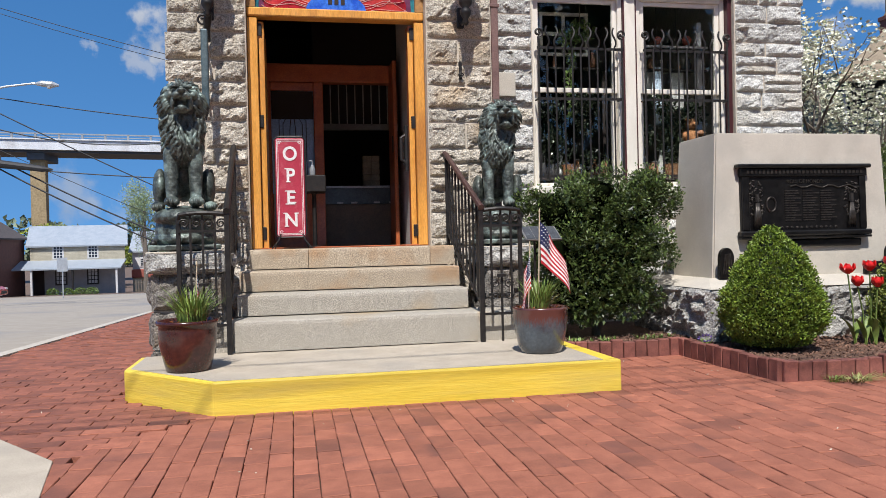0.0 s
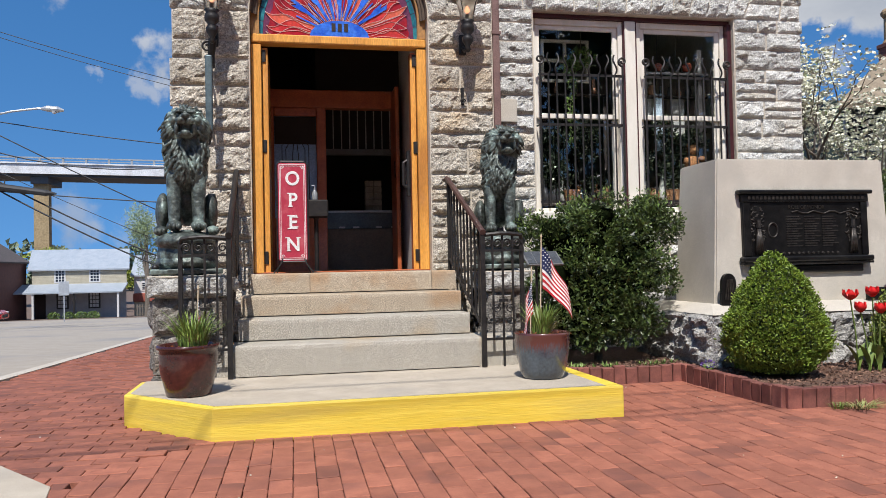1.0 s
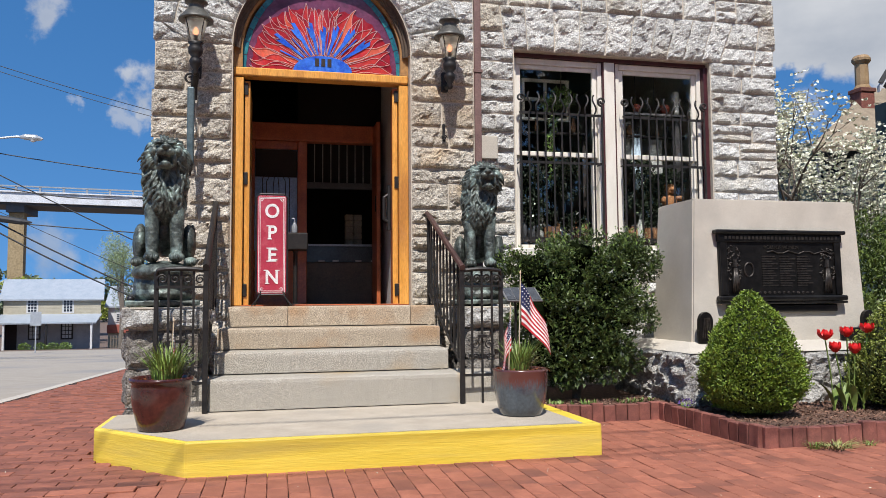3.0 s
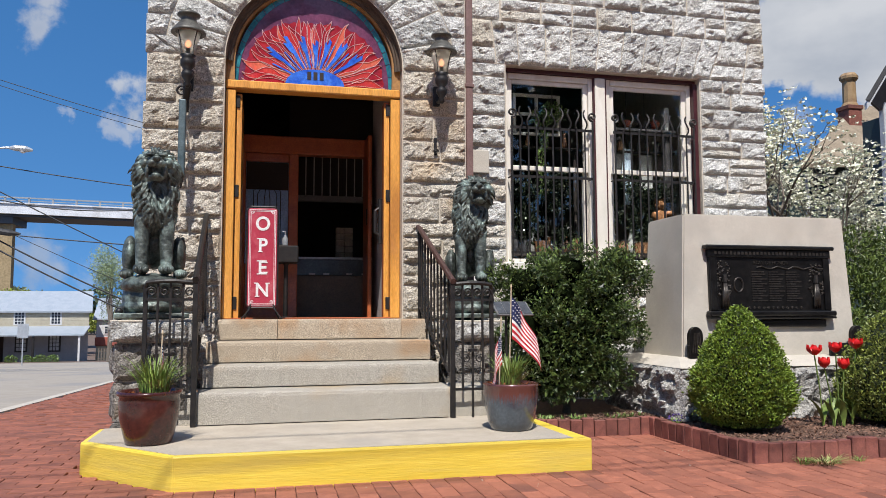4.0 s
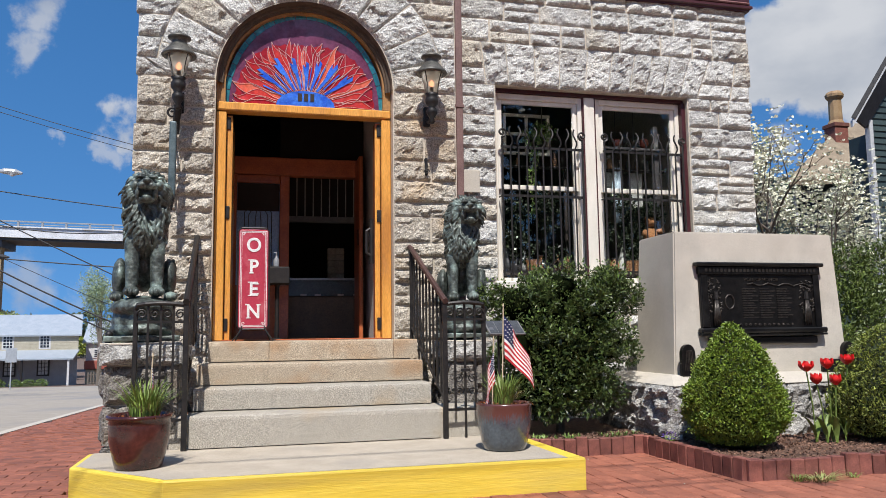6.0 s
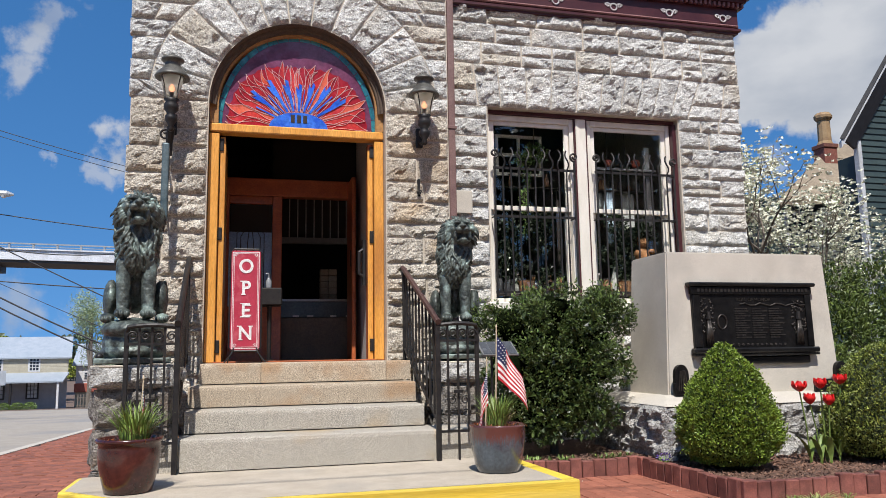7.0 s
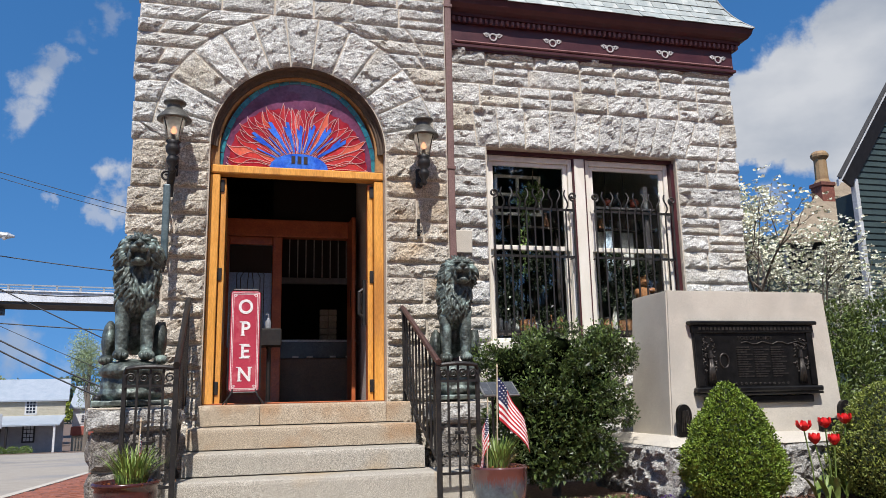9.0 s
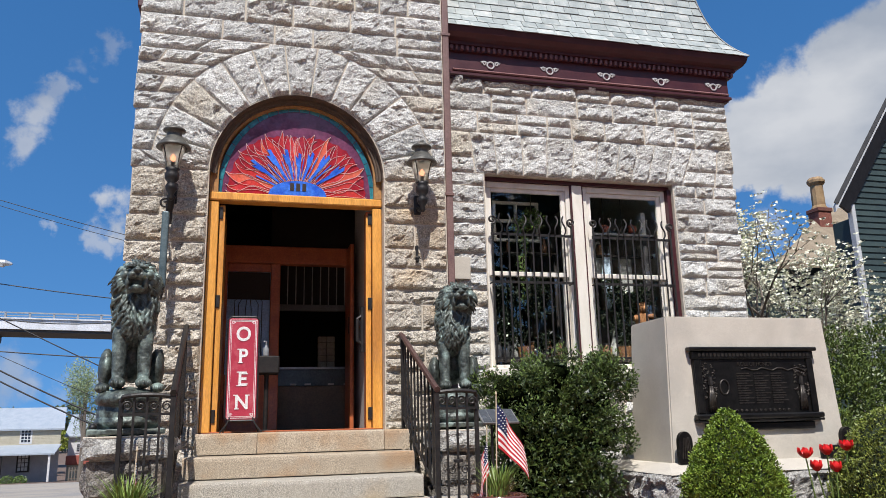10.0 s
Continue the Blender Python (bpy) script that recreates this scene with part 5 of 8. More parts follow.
def railing(xn, xp, xf, zf, label, rail=None):
    """A stair railing from a front panel (xp to xn) up to the wall at xf."""
    t = thing("stair_railing", (xn, 5.27, PLAT_Z), label, "railing", "stair railings")
    yn, yf, zt, zb = 5.27, 6.52, 1.128, 0.385
    part("newel_post", boxed(xn - 0.017, xn + 0.017, yn - 0.017, yn + 0.017, PLAT_Z + 0.004, zt + 0.015, 0.003), IRON, t)
    part("wall_post", boxed(xf - 0.014, xf + 0.014, yf - 0.014, yf + 0.014, SILL_Z, zf, 0.003), IRON, t)
    bm = tube(bmesh.new(), [(xn, yn - 0.03, zt + 0.02), (xn, yn + 0.03, zt + 0.045), (xf, yf, zf), (xf, yf + 0.07, zf + 0.02)], 0.022, 8)
    part("handrail", bm, rail or RAILWOOD, t, "brown painted sloping handrail" if not rail else "dark sloping handrail")
    part("lower_rail", tube(bmesh.new(), [(xn, yn, 0.44), (xf, yf, SILL_Z + 0.10)], 0.010, 6), IRON, t)
    n = 10
    for i in range(1, n):
        u = i / n
        x, y = xn + (xf - xn) * u, yn + (yf - yn) * u
        part("baluster", boxed(x - 0.007, x + 0.007, y - 0.007, y + 0.007, 0.44 + (SILL_Z + 0.10 - 0.44) * u, zt + 0.03 + (zf - zt - 0.03) * u), IRON, t)
    # front panel with scrolls
    a, b = min(xn, xp), max(xn, xp)
    s = 1 if xp > xn else -1
    top = [(xn, yn, zt)] + [(xn + (xp - xn) * u, yn - 0.02 * math.sin(u * math.pi), zt + 0.012 * math.sin(u * math.pi)) for u in (0.2, 0.4, 0.6, 0.8)] + [(xp - s * 0.012, yn, zt), (xp, yn + 0.02, zt - 0.03)]
    part("top_bar", tube(bmesh.new(), top, 0.015, 8), IRON, t)
    part("end_post", boxed(xp - 0.014, xp + 0.014, yn + 0.006, yn + 0.034, PLAT_Z + 0.004, zt - 0.02, 0.003), IRON, t)
    part("frieze_bar", boxed(a, b, yn - 0.005, yn + 0.005, 1.010, 1.026), IRON, t)
    part("bottom_bar", boxed(a, b, yn - 0.006, yn + 0.006, zb - 0.009, zb + 0.009), IRON, t)
    m = 4
    for i in range(1, m):
        x = a + (b - a) * i / m
        part("panel_bar", boxed(x - 0.007, x + 0.007, yn - 0.007, yn + 0.007, PLAT_Z + 0.004 if i == 2 else zb, zt), IRON, t)
    for i in range(m):
        x = a + (b - a) * (i + 0.5) / m
        part("scroll", scroll(bmesh.new(), x, yn, 1.07, 0.032, 1.5, 1 if i % 2 else -1, bar=0.006), IRON, t)
    cx = (a + b) / 2
    for i in (-1, 1):
        part("lower_scroll", scroll(scroll(bmesh.new(), cx + i * 0.05, yn, 0.60, 0.034, 1.5, i, bar=0.005), cx + i * 0.05, yn, 0.51, 0.030, 1.5, -i, bar=0.005), IRON, t)
    part("medallion", lathe(bmesh.new(), [(0.002, -0.012), (0.035, -0.010), (0.035, 0.010), (0.002, 0.012)], (cx, yn, 0.66), 12), IRON, t)
    return t


railing(1.315, 1.61, 1.33, 1.67, "black iron stair railing with scrolled end panel")
railing(-0.435, -0.75, -0.47, 1.73, "black iron stair railing beside the granite pedestal", IRON)


# ---- wall lanterns ----
LAMPMETAL = surf("weathered_grey_green_copper", (0.060, 0.057, 0.050), (0.135, 0.13, 0.112), 14, 0.5, 0.3, metal=0.4, fine=90, depth=0.004)
LAMPGLASS = glass_mat("lantern_glass", (0.95, 0.90, 0.80), 0.3)


def lantern(x, label, stem):
    y, z = 6.36, 3.03
    t = thing("wall_lantern", (x, TOWER_Y - 0.05, 2.5), label, "lantern", "gas lanterns beside the door")
    part("lantern_base", lathe(bmesh.new(), [(0.012, -0.27), (0.026, -0.25), (0.02, -0.22), (0.045, -0.18), (0.05, -0.15), (0.03, -0.12), (0.055, -0.09), (0.06, -0.05), (0.045, -0.02), (0.062, 0.0)], (x, y, z), 16), IRON, t, "dark turned base", smooth=True)
    g = part("globe", lathe(bmesh.new(), [(0.058, 0.0), (0.062, 0.05), (0.074, 0.11), (0.10, 0.19)], (x, y, z), 20), LAMPGLASS, t, "clear tapered glass", smooth=True)
    g.visible_shadow = False
    for k in range(4):
        a = math.pi / 4 + k * math.pi / 2
        part("cage_bar", tube(bmesh.new(), [(x + r * math.cos(a), y + r * math.sin(a), z + h) for r, h in ((0.062, 0.0), (0.067, 0.05), (0.079, 0.11), (0.105, 0.19))], 0.005, 5), LAMPMETAL, t)
    bm = bmesh.new()
    n = 28
    prof = [(0.100, 0.186), (0.136, 0.180), (0.139, 0.190), (0.132, 0.204), (0.116, 0.222), (0.092, 0.250), (0.070, 0.278), (0.062, 0.284), (0.060, 0.318), (0.080, 0.324), (0.092, 0.332), (0.090, 0.343), (0.066, 0.362), (0.036, 0.376), (0.016, 0.382), (0.013, 0.398)]
    rings = [[bm.verts.new((x + r * math.cos(2 * math.pi * k / n), y + r * math.sin(2 * math.pi * k / n), z + h)) for k in range(n)] for i, (r, h) in enumerate(prof)]
    for a, b in zip(rings, rings[1:]):
        for k in range(n):
            bm.faces.new((a[k], a[(k + 1) % n], b[(k + 1) % n], b[k]))
    bm.faces.new(rings[-1]), bm.faces.new(rings[0][::-1])
    bmesh.ops.recalc_face_normals(bm, faces=bm.faces[:])
    part("cap", bm, LAMPMETAL, t, "domed two-tier grey-brown metal cap", smooth=True)
    part("burner", tube(bmesh.new(), [(x, y, z), (x, y, z + 0.06)], 0.012, 8), IRON, t)
    part("flame", lathe(bmesh.new(), [(0.004, 0), (0.016, 0.02), (0.015, 0.04), (0.003, 0.07)], (x, y, z + 0.06), 10), glow("gas_flame", (1.0, 0.40, 0.22), 1.4), t, "small orange gas flame")
    arm = [(x, y, z - 0.16), (x, y + 0.06, z - 0.24), (x, y + 0.14, z - 0.22), (x, TOWER_Y - 0.02, z - 0.16)]
    part("bracket", tube(bmesh.new(), arm, 0.016, 8), IRON, t, "curved iron bracket")
    if stem:
        part("lower_stem", tube(bmesh.new(), [(x, y + 0.05, z - 0.22), (x - 0.02, y + 0.12, z - 0.34), (x - 0.01, y + 0.14, z - 0.44)], [0.035, 0.028, 0.016], 8), IRON, t)
        part("bracket_scroll", scroll(bmesh.new(), x - 0.05, y + 0.10, z - 0.27, 0.05, 1.4, 1, bar=0.010), IRON, t)
    part("wall_plate", boxed(x - 0.03, x + 0.03, TOWER_Y - 0.05, TOWER_Y - 0.005, z - 0.24, z - 0.06, 0.008), IRON, t)
    return t


lantern(-0.632, "grey-green gas lantern with lit flame on the granite bay", True)
lantern(1.497, "grey-green gas lantern with lit flame near the downspout", False)
cd = thing("lantern_post", (-0.662, 6.36, 2.0), "blue-grey metal post hanging below the gas lantern", "post")
part("shaft", boxed(-0.690, -0.634, 6.335, 6.385, 2.03, 2.66, 0.012, 2), surf("blue_grey_patina", (0.05, 0.08, 0.09), (0.12, 0.16, 0.17), 8, 0.5, 0.2, metal=0.3), cd)
part("tip", lathe(bmesh.new(), [(0.004, -0.10), (0.016, -0.05), (0.024, 0.0)], (-0.662, 6.36, 2.03), 10), IRON, cd)
for z in (2.10, 2.52):
    part("wall_tie", tube(bmesh.new(), [(-0.662, 6.38, z), (-0.662, 6.605, z)], 0.009, 6), IRON, cd)
hk = thing("wall_hook", (1.488, 6.58, 2.4), "small black iron hook below the lantern", "hook")
part("plate", boxed(1.475, 1.50, 6.56, 6.605, 2.34, 2.50, 0.004), IRON, hk)
part("curl", scroll(bmesh.new(), 1.487, 6.55, 2.37, 0.025, 1.3, 1, bar=0.006), IRON, hk)
wp = thing("blank_plate", (1.95, WING_Y - 0.05, 2.3), "smooth pale stone plate let into the rough wall", "plate")
part("plate", boxed(1.88, 2.06, WING_Y - 0.06, WING_Y - 0.004, 2.24, 2.46, 0.006), LIMESTONE, wp)

# ---- foliage ----
def leaf_mat(name, c1, c2, rough=0.5):
    return surf(name, c1, c2, 3, rough, 0.0, fine=30, spread=0.35, island=True)


LEAF_DARK, LEAF_BOX, LEAF_GRASS = leaf_mat("dark_glossy_leaf", (0.018, 0.035, 0.008), (0.098, 0.138, 0.029), 0.42), leaf_mat("boxwood_leaf", (0.080, 0.140, 0.013), (0.235, 0.320, 0.038)), leaf_mat("blade_green", (0.09, 0.16, 0.025), (0.25, 0.33, 0.075))
LEAF_OLIVE, LEAF_SPRING = leaf_mat("olive_shrub_leaf", (0.11, 0.15, 0.022), (0.26, 0.29, 0.055)), leaf_mat("spring_green_leaf", (0.08, 0.14, 0.03), (0.18, 0.25, 0.06))
PETAL = leaf_mat("cream_dogwood_bract", (0.62, 0.62, 0.47), (0.80, 0.80, 0.66), 0.6)
BARK = surf("grey_bark", (0.10, 0.08, 0.06), (0.18, 0.15, 0.12), 14, 0.9, 0.7, fine=80)


def leaves(name, points, out, size, mat, parent, rng, label="", fold=0.25, aspect=0.5):
    """Many small folded leaves, each two triangles about its own mid-rib."""
    n = len(points)
    d = out + rng.normal(0, 0.75, (n, 3))
    d /= np.linalg.norm(d, axis=1)[:, None] + 1e-9
    s = np.cross(d, rng.normal(0, 1, (n, 3)))
    s /= np.linalg.norm(s, axis=1)[:, None] + 1e-9
    up = np.cross(d, s)
    L = (size * rng.uniform(0.6, 1.3, n))[:, None]
    base, tip = points - d * L * 0.5, points + d * L * 0.5
    mid = points + d * L * 0.05
    a, b = mid + s * L * aspect * 0.5 + up * L * fold, mid - s * L * aspect * 0.5 + up * L * fold
    verts = np.stack([base, a, tip, b], 1).reshape(-1, 3)
    k = np.arange(n) * 4
    faces = np.concatenate([np.stack([k, k + 1, k + 2], 1), np.stack([k, k + 2, k + 3], 1)])
    top = parent
    while top.parent:
        top = top.parent
    me = bpy.data.meshes.new(name)
    me.from_pydata((verts - np.array(top.location)).tolist(), [], faces.tolist())
    me.materials.append(mat)
    ob = new(name, me)
    ob.parent = parent
    if label:
        tagged(ob, label)
    ob["kind"] = "stuff"
    return ob


def shell(rng, n, lumps, inner=0.62):
    """Points near the outside of a heap of ellipsoid lumps (x, y, z, rx, ry, rz), with the way out at each."""
    lumps = np.array(lumps)
    w = lumps[:, 3] * lumps[:, 5]
    pick = rng.choice(len(lumps), n, p=w / w.sum())
    v = rng.normal(0, 1, (n, 3))
    v /= np.linalg.norm(v, axis=1)[:, None]
    r = rng.uniform(inner, 1.0, n) ** 0.6
    bump = 1 + 0.10 * np.sin(v[:, 0] * 9 + pick) * np.sin(v[:, 2] * 8 + pick * 2) + 0.06 * np.sin(v[:, 1] * 17)
    p = lumps[pick, :3] + v * lumps[pick, 3:] * (r * bump)[:, None]
    return p, v


def stems(t, base, tips, r, mat=None):
    for tip in tips:
        b, e = Vector(base), Vector(tip)
        m = b.lerp(e, 0.5) + Vector((0.06 * math.sin(e.x * 9), 0.05 * math.cos(e.z * 7), 0))
        part("limb", tube(bmesh.new(), [b, b.lerp(m, 0.6), m, m.lerp(e, 0.6), e], [r, r * 0.85, r * 0.65, r * 0.45, r * 0.25], 6), mat or BARK, t)


nr = np.random.default_rng(3)
# holly bush against the wing
bush = thing("evergreen_bush", (2.45, 5.95, 0.1), "large dark green evergreen bush beside the steps", "bush")
BASE_LUMPS = [(2.34, 5.9, 0.62, 0.34, 0.40, 0.42), (2.58, 5.95, 0.72, 0.38, 0.42, 0.46), (2.32, 5.95, 1.05, 0.34, 0.34, 0.30), (2.78, 6.0, 1.08, 0.30, 0.34, 0.32), (2.12, 5.95, 1.14, 0.22, 0.26, 0.20), (2.50, 6.0, 1.28, 0.22, 0.26, 0.20), (2.96, 6.0, 1.27, 0.15, 0.22, 0.16), (2.90, 6.0, 0.82, 0.18, 0.28, 0.22), (2.08, 5.9, 0.82, 0.20, 0.30, 0.28), (2.24, 5.86, 0.44, 0.22, 0.24, 0.20), (2.47, 5.84, 0.44, 0.24, 0.22, 0.20), (2.66, 5.88, 0.48, 0.22, 0.22, 0.22)]
lump = list(BASE_LUMPS[:4])
for k in range(84):
    b = BASE_LUMPS[k % len(BASE_LUMPS)]
    a, c = nr.uniform(0, 6.283), nr.uniform(-0.6, 1.0)
    s = math.sqrt(max(0, 1 - c * c))
    r = nr.uniform(0.06, 0.17)
    lump.append((b[0] + b[3] * 1.02 * s * math.cos(a), b[1] + b[4] * 1.02 * s * math.sin(a), b[2] + b[5] * 1.02 * c, r, r, r * 0.85))
# near-black core paints the shade seen in the gaps of the bush
CORE = surf("painted_gap_shade", (0.003, 0.005, 0.002), (0.008, 0.011, 0.004), 20, 0.95, 0.8)
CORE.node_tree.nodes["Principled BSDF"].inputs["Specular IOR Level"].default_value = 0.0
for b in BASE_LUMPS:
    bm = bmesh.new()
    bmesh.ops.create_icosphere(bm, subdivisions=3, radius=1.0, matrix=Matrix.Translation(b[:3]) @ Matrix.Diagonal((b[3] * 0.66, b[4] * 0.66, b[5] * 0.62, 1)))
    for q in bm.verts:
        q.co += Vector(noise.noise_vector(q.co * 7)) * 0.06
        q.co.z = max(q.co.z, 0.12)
    part("twig_core", bm, CORE, bush, "near-black core painted as shade between the leaves")
p, v = shell(nr, 33000, lump, 0.75)
keep = p[:, 2] > 0.19 + 0.06 * (p[:, 0] > 2.6)
leaves("crown", p[keep], v[keep] + np.array([0, -0.2, 0.3]), 0.028, LEAF_DARK, bush, nr, "small dark glossy leaves")
p, v = shell(nr, 3000, lump, 0.5)
leaves("inner_leaves", p[p[:, 2] > 0.14], v[p[:, 2] > 0.14], 0.06, LEAF_DARK, bush, nr)
p, v = shell(nr, 3000, [(l[0], l[1], l[2] + 0.05, l[3] * 1.06, l[4] * 1.06, l[5] * 1.06) for l in lump[4:80]], 0.95)
p, v = p[p[:, 2] > 0.75], v[p[:, 2] > 0.75]
leaves("shoot", p, v + np.array([0, 0, 0.9]), 0.032, LEAF_SPRING, bush, nr, "bright young shoots")
part("trunk", tube(bmesh.new(), [(2.45, 5.95, 0.08), (2.47, 5.95, 0.35), (2.44, 5.97, 0.7)], [0.04, 0.03, 0.02], 8), BARK, bush)
stems(bush, (2.45, 5.95, 0.3), [(2.2, 5.8, 0.9), (2.75, 5.9, 1.0), (2.5, 6.1, 1.15), (2.9, 6.0, 0.8), (2.1, 6.0, 1.0)], 0.018)


def cone_shrub(x, y, z, r, h, mat, label, n, seed):
    """An egg-shaped clipped shrub: widest near a third of its height, drawn in at the foot, with knobbly clumps."""
    t = thing("clipped_shrub", (x, y, z), label, "shrub")
    rg = np.random.default_rng(seed)
    us, rs = [0, 0.10, 0.20, 0.32, 0.45, 0.60, 0.74, 0.86, 0.95, 1.0], [0.68, 0.90, 0.99, 1.0, 0.93, 0.79, 0.61, 0.41, 0.23, 0.04]
    u = rg.uniform(0, 1, n * 2)
    u = u[rg.uniform(0, 1, n * 2) < np.interp(u, us, rs) * 0.85 + 0.1][:n]
    a = rg.uniform(0, 2 * np.pi, len(u))
    prof = r * np.interp(u, us, rs)
    lumps = np.array([noise.noise(Vector((math.cos(p) * 2.6 + seed, math.sin(p) * 2.6, q * 6.0))) + 0.6 * noise.noise(Vector((math.cos(p) * 7 + seed, math.sin(p) * 7, q * 15.0))) for p, q in zip(a, u)])
    k = rg.uniform(0.78, 1.0, len(u)) ** 0.6 * (1 + 0.15 * lumps) + np.where(rg.uniform(0, 1, len(u)) < 0.16, rg.uniform(0, 0.12, len(u)), 0)
    pts = np.stack([x + prof * k * np.cos(a), y + prof * k * np.sin(a), z + 0.05 + h * u * (1 + 0.03 * lumps)], 1)
    out = np.stack([np.cos(a), np.sin(a), np.full(len(u), 0.8)], 1)
    leaves("crown", pts, out, 0.023, mat, t, rg, "dense small clipped leaves", aspect=0.55)
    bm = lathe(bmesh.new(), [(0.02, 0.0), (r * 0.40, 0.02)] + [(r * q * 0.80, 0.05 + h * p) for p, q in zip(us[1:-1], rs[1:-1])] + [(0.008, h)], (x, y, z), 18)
    # dark core with the shade between clipped leaves put in its colour
    part("twig_core", bm, surf("painted_shrub_shade", (0.012, 0.019, 0.006), (0.026, 0.038, 0.011), 20, 0.9, 0.6), t)
    return t


cone_shrub(3.28, 4.76, 0.10, 0.338, 0.81, LEAF_BOX, "bright green egg-shaped clipped shrub in the brick bed", 24000, 5)
cone_shrub(4.56, 4.72, 0.10, 0.42, 0.80, LEAF_OLIVE, "rounded olive green shrub beside the tulips", 16000, 6)

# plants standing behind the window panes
# leaf greens darkened to paint in the dimness behind the glass
SHADE_LEAF = leaf_mat("dimness_painted_leaf", (0.008, 0.014, 0.005), (0.022, 0.034, 0.012), 0.5)
for x0, n, sd in ((2.72, 1500, 51), (3.82, 1500, 52)):
    rg2 = np.random.default_rng(sd)
    pl = thing("window_plant", (x0, 7.2, 1.506), "leafy plant with white blossom behind the window", "plant", "plants in the window")
    part("pot", lathe(bmesh.new(), [(0.06, 0), (0.085, 0.13), (0.09, 0.14), (0.07, 0.14)], (x0, 7.2, 1.506), 14), TOY[0], pl)
    lm = [(x0 + rg2.uniform(-0.3, 0.3), 7.2, 1.66 + 0.1 * k, 0.16, 0.07, 0.16) for k in range(7)]
    q, v = shell(rg2, n, lm, 0.2)
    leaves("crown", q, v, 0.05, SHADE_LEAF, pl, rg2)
    q, v = shell(rg2, 12, lm, 0.9)
    leaves("blossom", q, v, 0.035, PETAL, pl, rg2, "white blossom", aspect=0.9)
vn = thing("hanging_vine", (2.82, 7.30, 2.2), "trailing vine hanging down behind the window", "plant")
rg2 = np.random.default_rng(55)
q, v = shell(rg2, 520, [(2.90, 7.28, 3.00, 0.17, 0.05, 0.12), (2.76, 7.28, 2.92, 0.12, 0.05, 0.10), (2.80, 7.28, 2.72, 0.06, 0.04, 0.16), (2.76, 7.28, 2.45, 0.05, 0.04, 0.18), (2.78, 7.28, 2.2, 0.05, 0.04, 0.14)], 0.2)
leaves("crown", q, v, 0.042, LEAF_SPRING, vn, rg2)
part("stem", tube(bmesh.new(), [(2.78, 7.30, 2.10), (2.77, 7.30, 2.45), (2.80, 7.30, 2.75), (2.90, 7.30, 3.02), (2.92, 7.30, 4.1)], 0.005, 5), BARK, vn)
BALL = glass_mat("tinted_globe_glass", (0.75, 0.80, 0.85))
RUST = surf("rust_red_glaze", (0.20, 0.035, 0.02), (0.32, 0.06, 0.03), 8, 0.2, 0.0, coat=0.5)
for k, (x, r) in enumerate(((3.56, 0.050), (3.70, 0.046), (3.80, 0.052), (3.93, 0.044), (4.02, 0.054))):
    gl = thing("glass_globe", (x, 7.20, 2.842), "clear glass globe on the window ledge" if k % 2 == 0 else "rust-red glazed globe on the window ledge", "globe", "globes on the window ledge")
    bm = bmesh.new()
    bmesh.ops.create_icosphere(bm, subdivisions=3, radius=r, matrix=Matrix.Translation((x, 7.20, 2.862 + r)))
    part("ball", bm, RUST if k in (1, 4) else BALL, gl, smooth=True)
    part("foot", lathe(bmesh.new(), [(0.03, 0), (0.024, 0.02), (0.014, 0.026)], (x, 7.20, 2.842), 12), TOY[3], gl)
led = thing("globe_ledge", (3.82, 7.2, 2.80), "narrow tan wooden ledge behind the window", "ledge")
part("board", boxed(3.40, 4.22, 7.12, 7.28, 2.815, 2.840, 0.004), TOY[3], led)
part("post", boxed(4.13, 4.18, 7.18, 7.23, SILL_Z - 0.01, 2.813, 0.004), TOY[3], led)
part("post", boxed(4.13, 4.18, 7.18, 7.23, 2.842, 3.10, 0.004), LINEN, led)
pan = thing("slanted_panel", (3.55, 7.34, 2.4), "pale slanted panel leaning behind the window", "panel")
bm = boxed(-0.20, 0.20, -0.01, 0.01, -0.17, 0.17, 0.004)
bmesh.ops.transform(bm, verts=bm.verts, matrix=Matrix.Translation((3.58, 7.37, 2.58)) @ Matrix.Rotation(radians(-22), 4, "Y"))
part("sheet", bm, TOY[4], pan)
part("cord", tube(bmesh.new(), [(3.58, 7.37, 2.7), (3.58, 7.37, 4.1)], 0.003, 4), IRON, pan)
clo = thing("hanging_cloth", (3.74, 7.30, 2.2), "pale blue cloth hanging behind the window", "cloth")
bm = bmesh.new()
rows = [[bm.verts.new((3.69 + 0.012 * k + 0.008 * math.sin(j), 7.30 + 0.012 * math.sin(k * 1.6 + j * 0.4), 2.66 - 0.06 * j)) for k in range(10)] for j in range(11)]
for a, b in zip(rows, rows[1:]):
    for k in range(9):
        bm.faces.new((a[k], a[k + 1], b[k + 1], b[k]))
part("cloth", bm, surf("pale_blue_cloth", (0.34, 0.42, 0.52), (0.48, 0.55, 0.62), 9, 0.8, 0.1), clo, smooth=True)
part("cord", tube(bmesh.new(), [(3.74, 7.30, 2.64), (3.74, 7.30, 4.1)], 0.003, 4), IRON, clo)
tb = thing("stuffed_bear", (4.05, 7.19, 1.80), "orange-brown plush bear sitting in the window", "stuffed toy")
bm = bmesh.new()
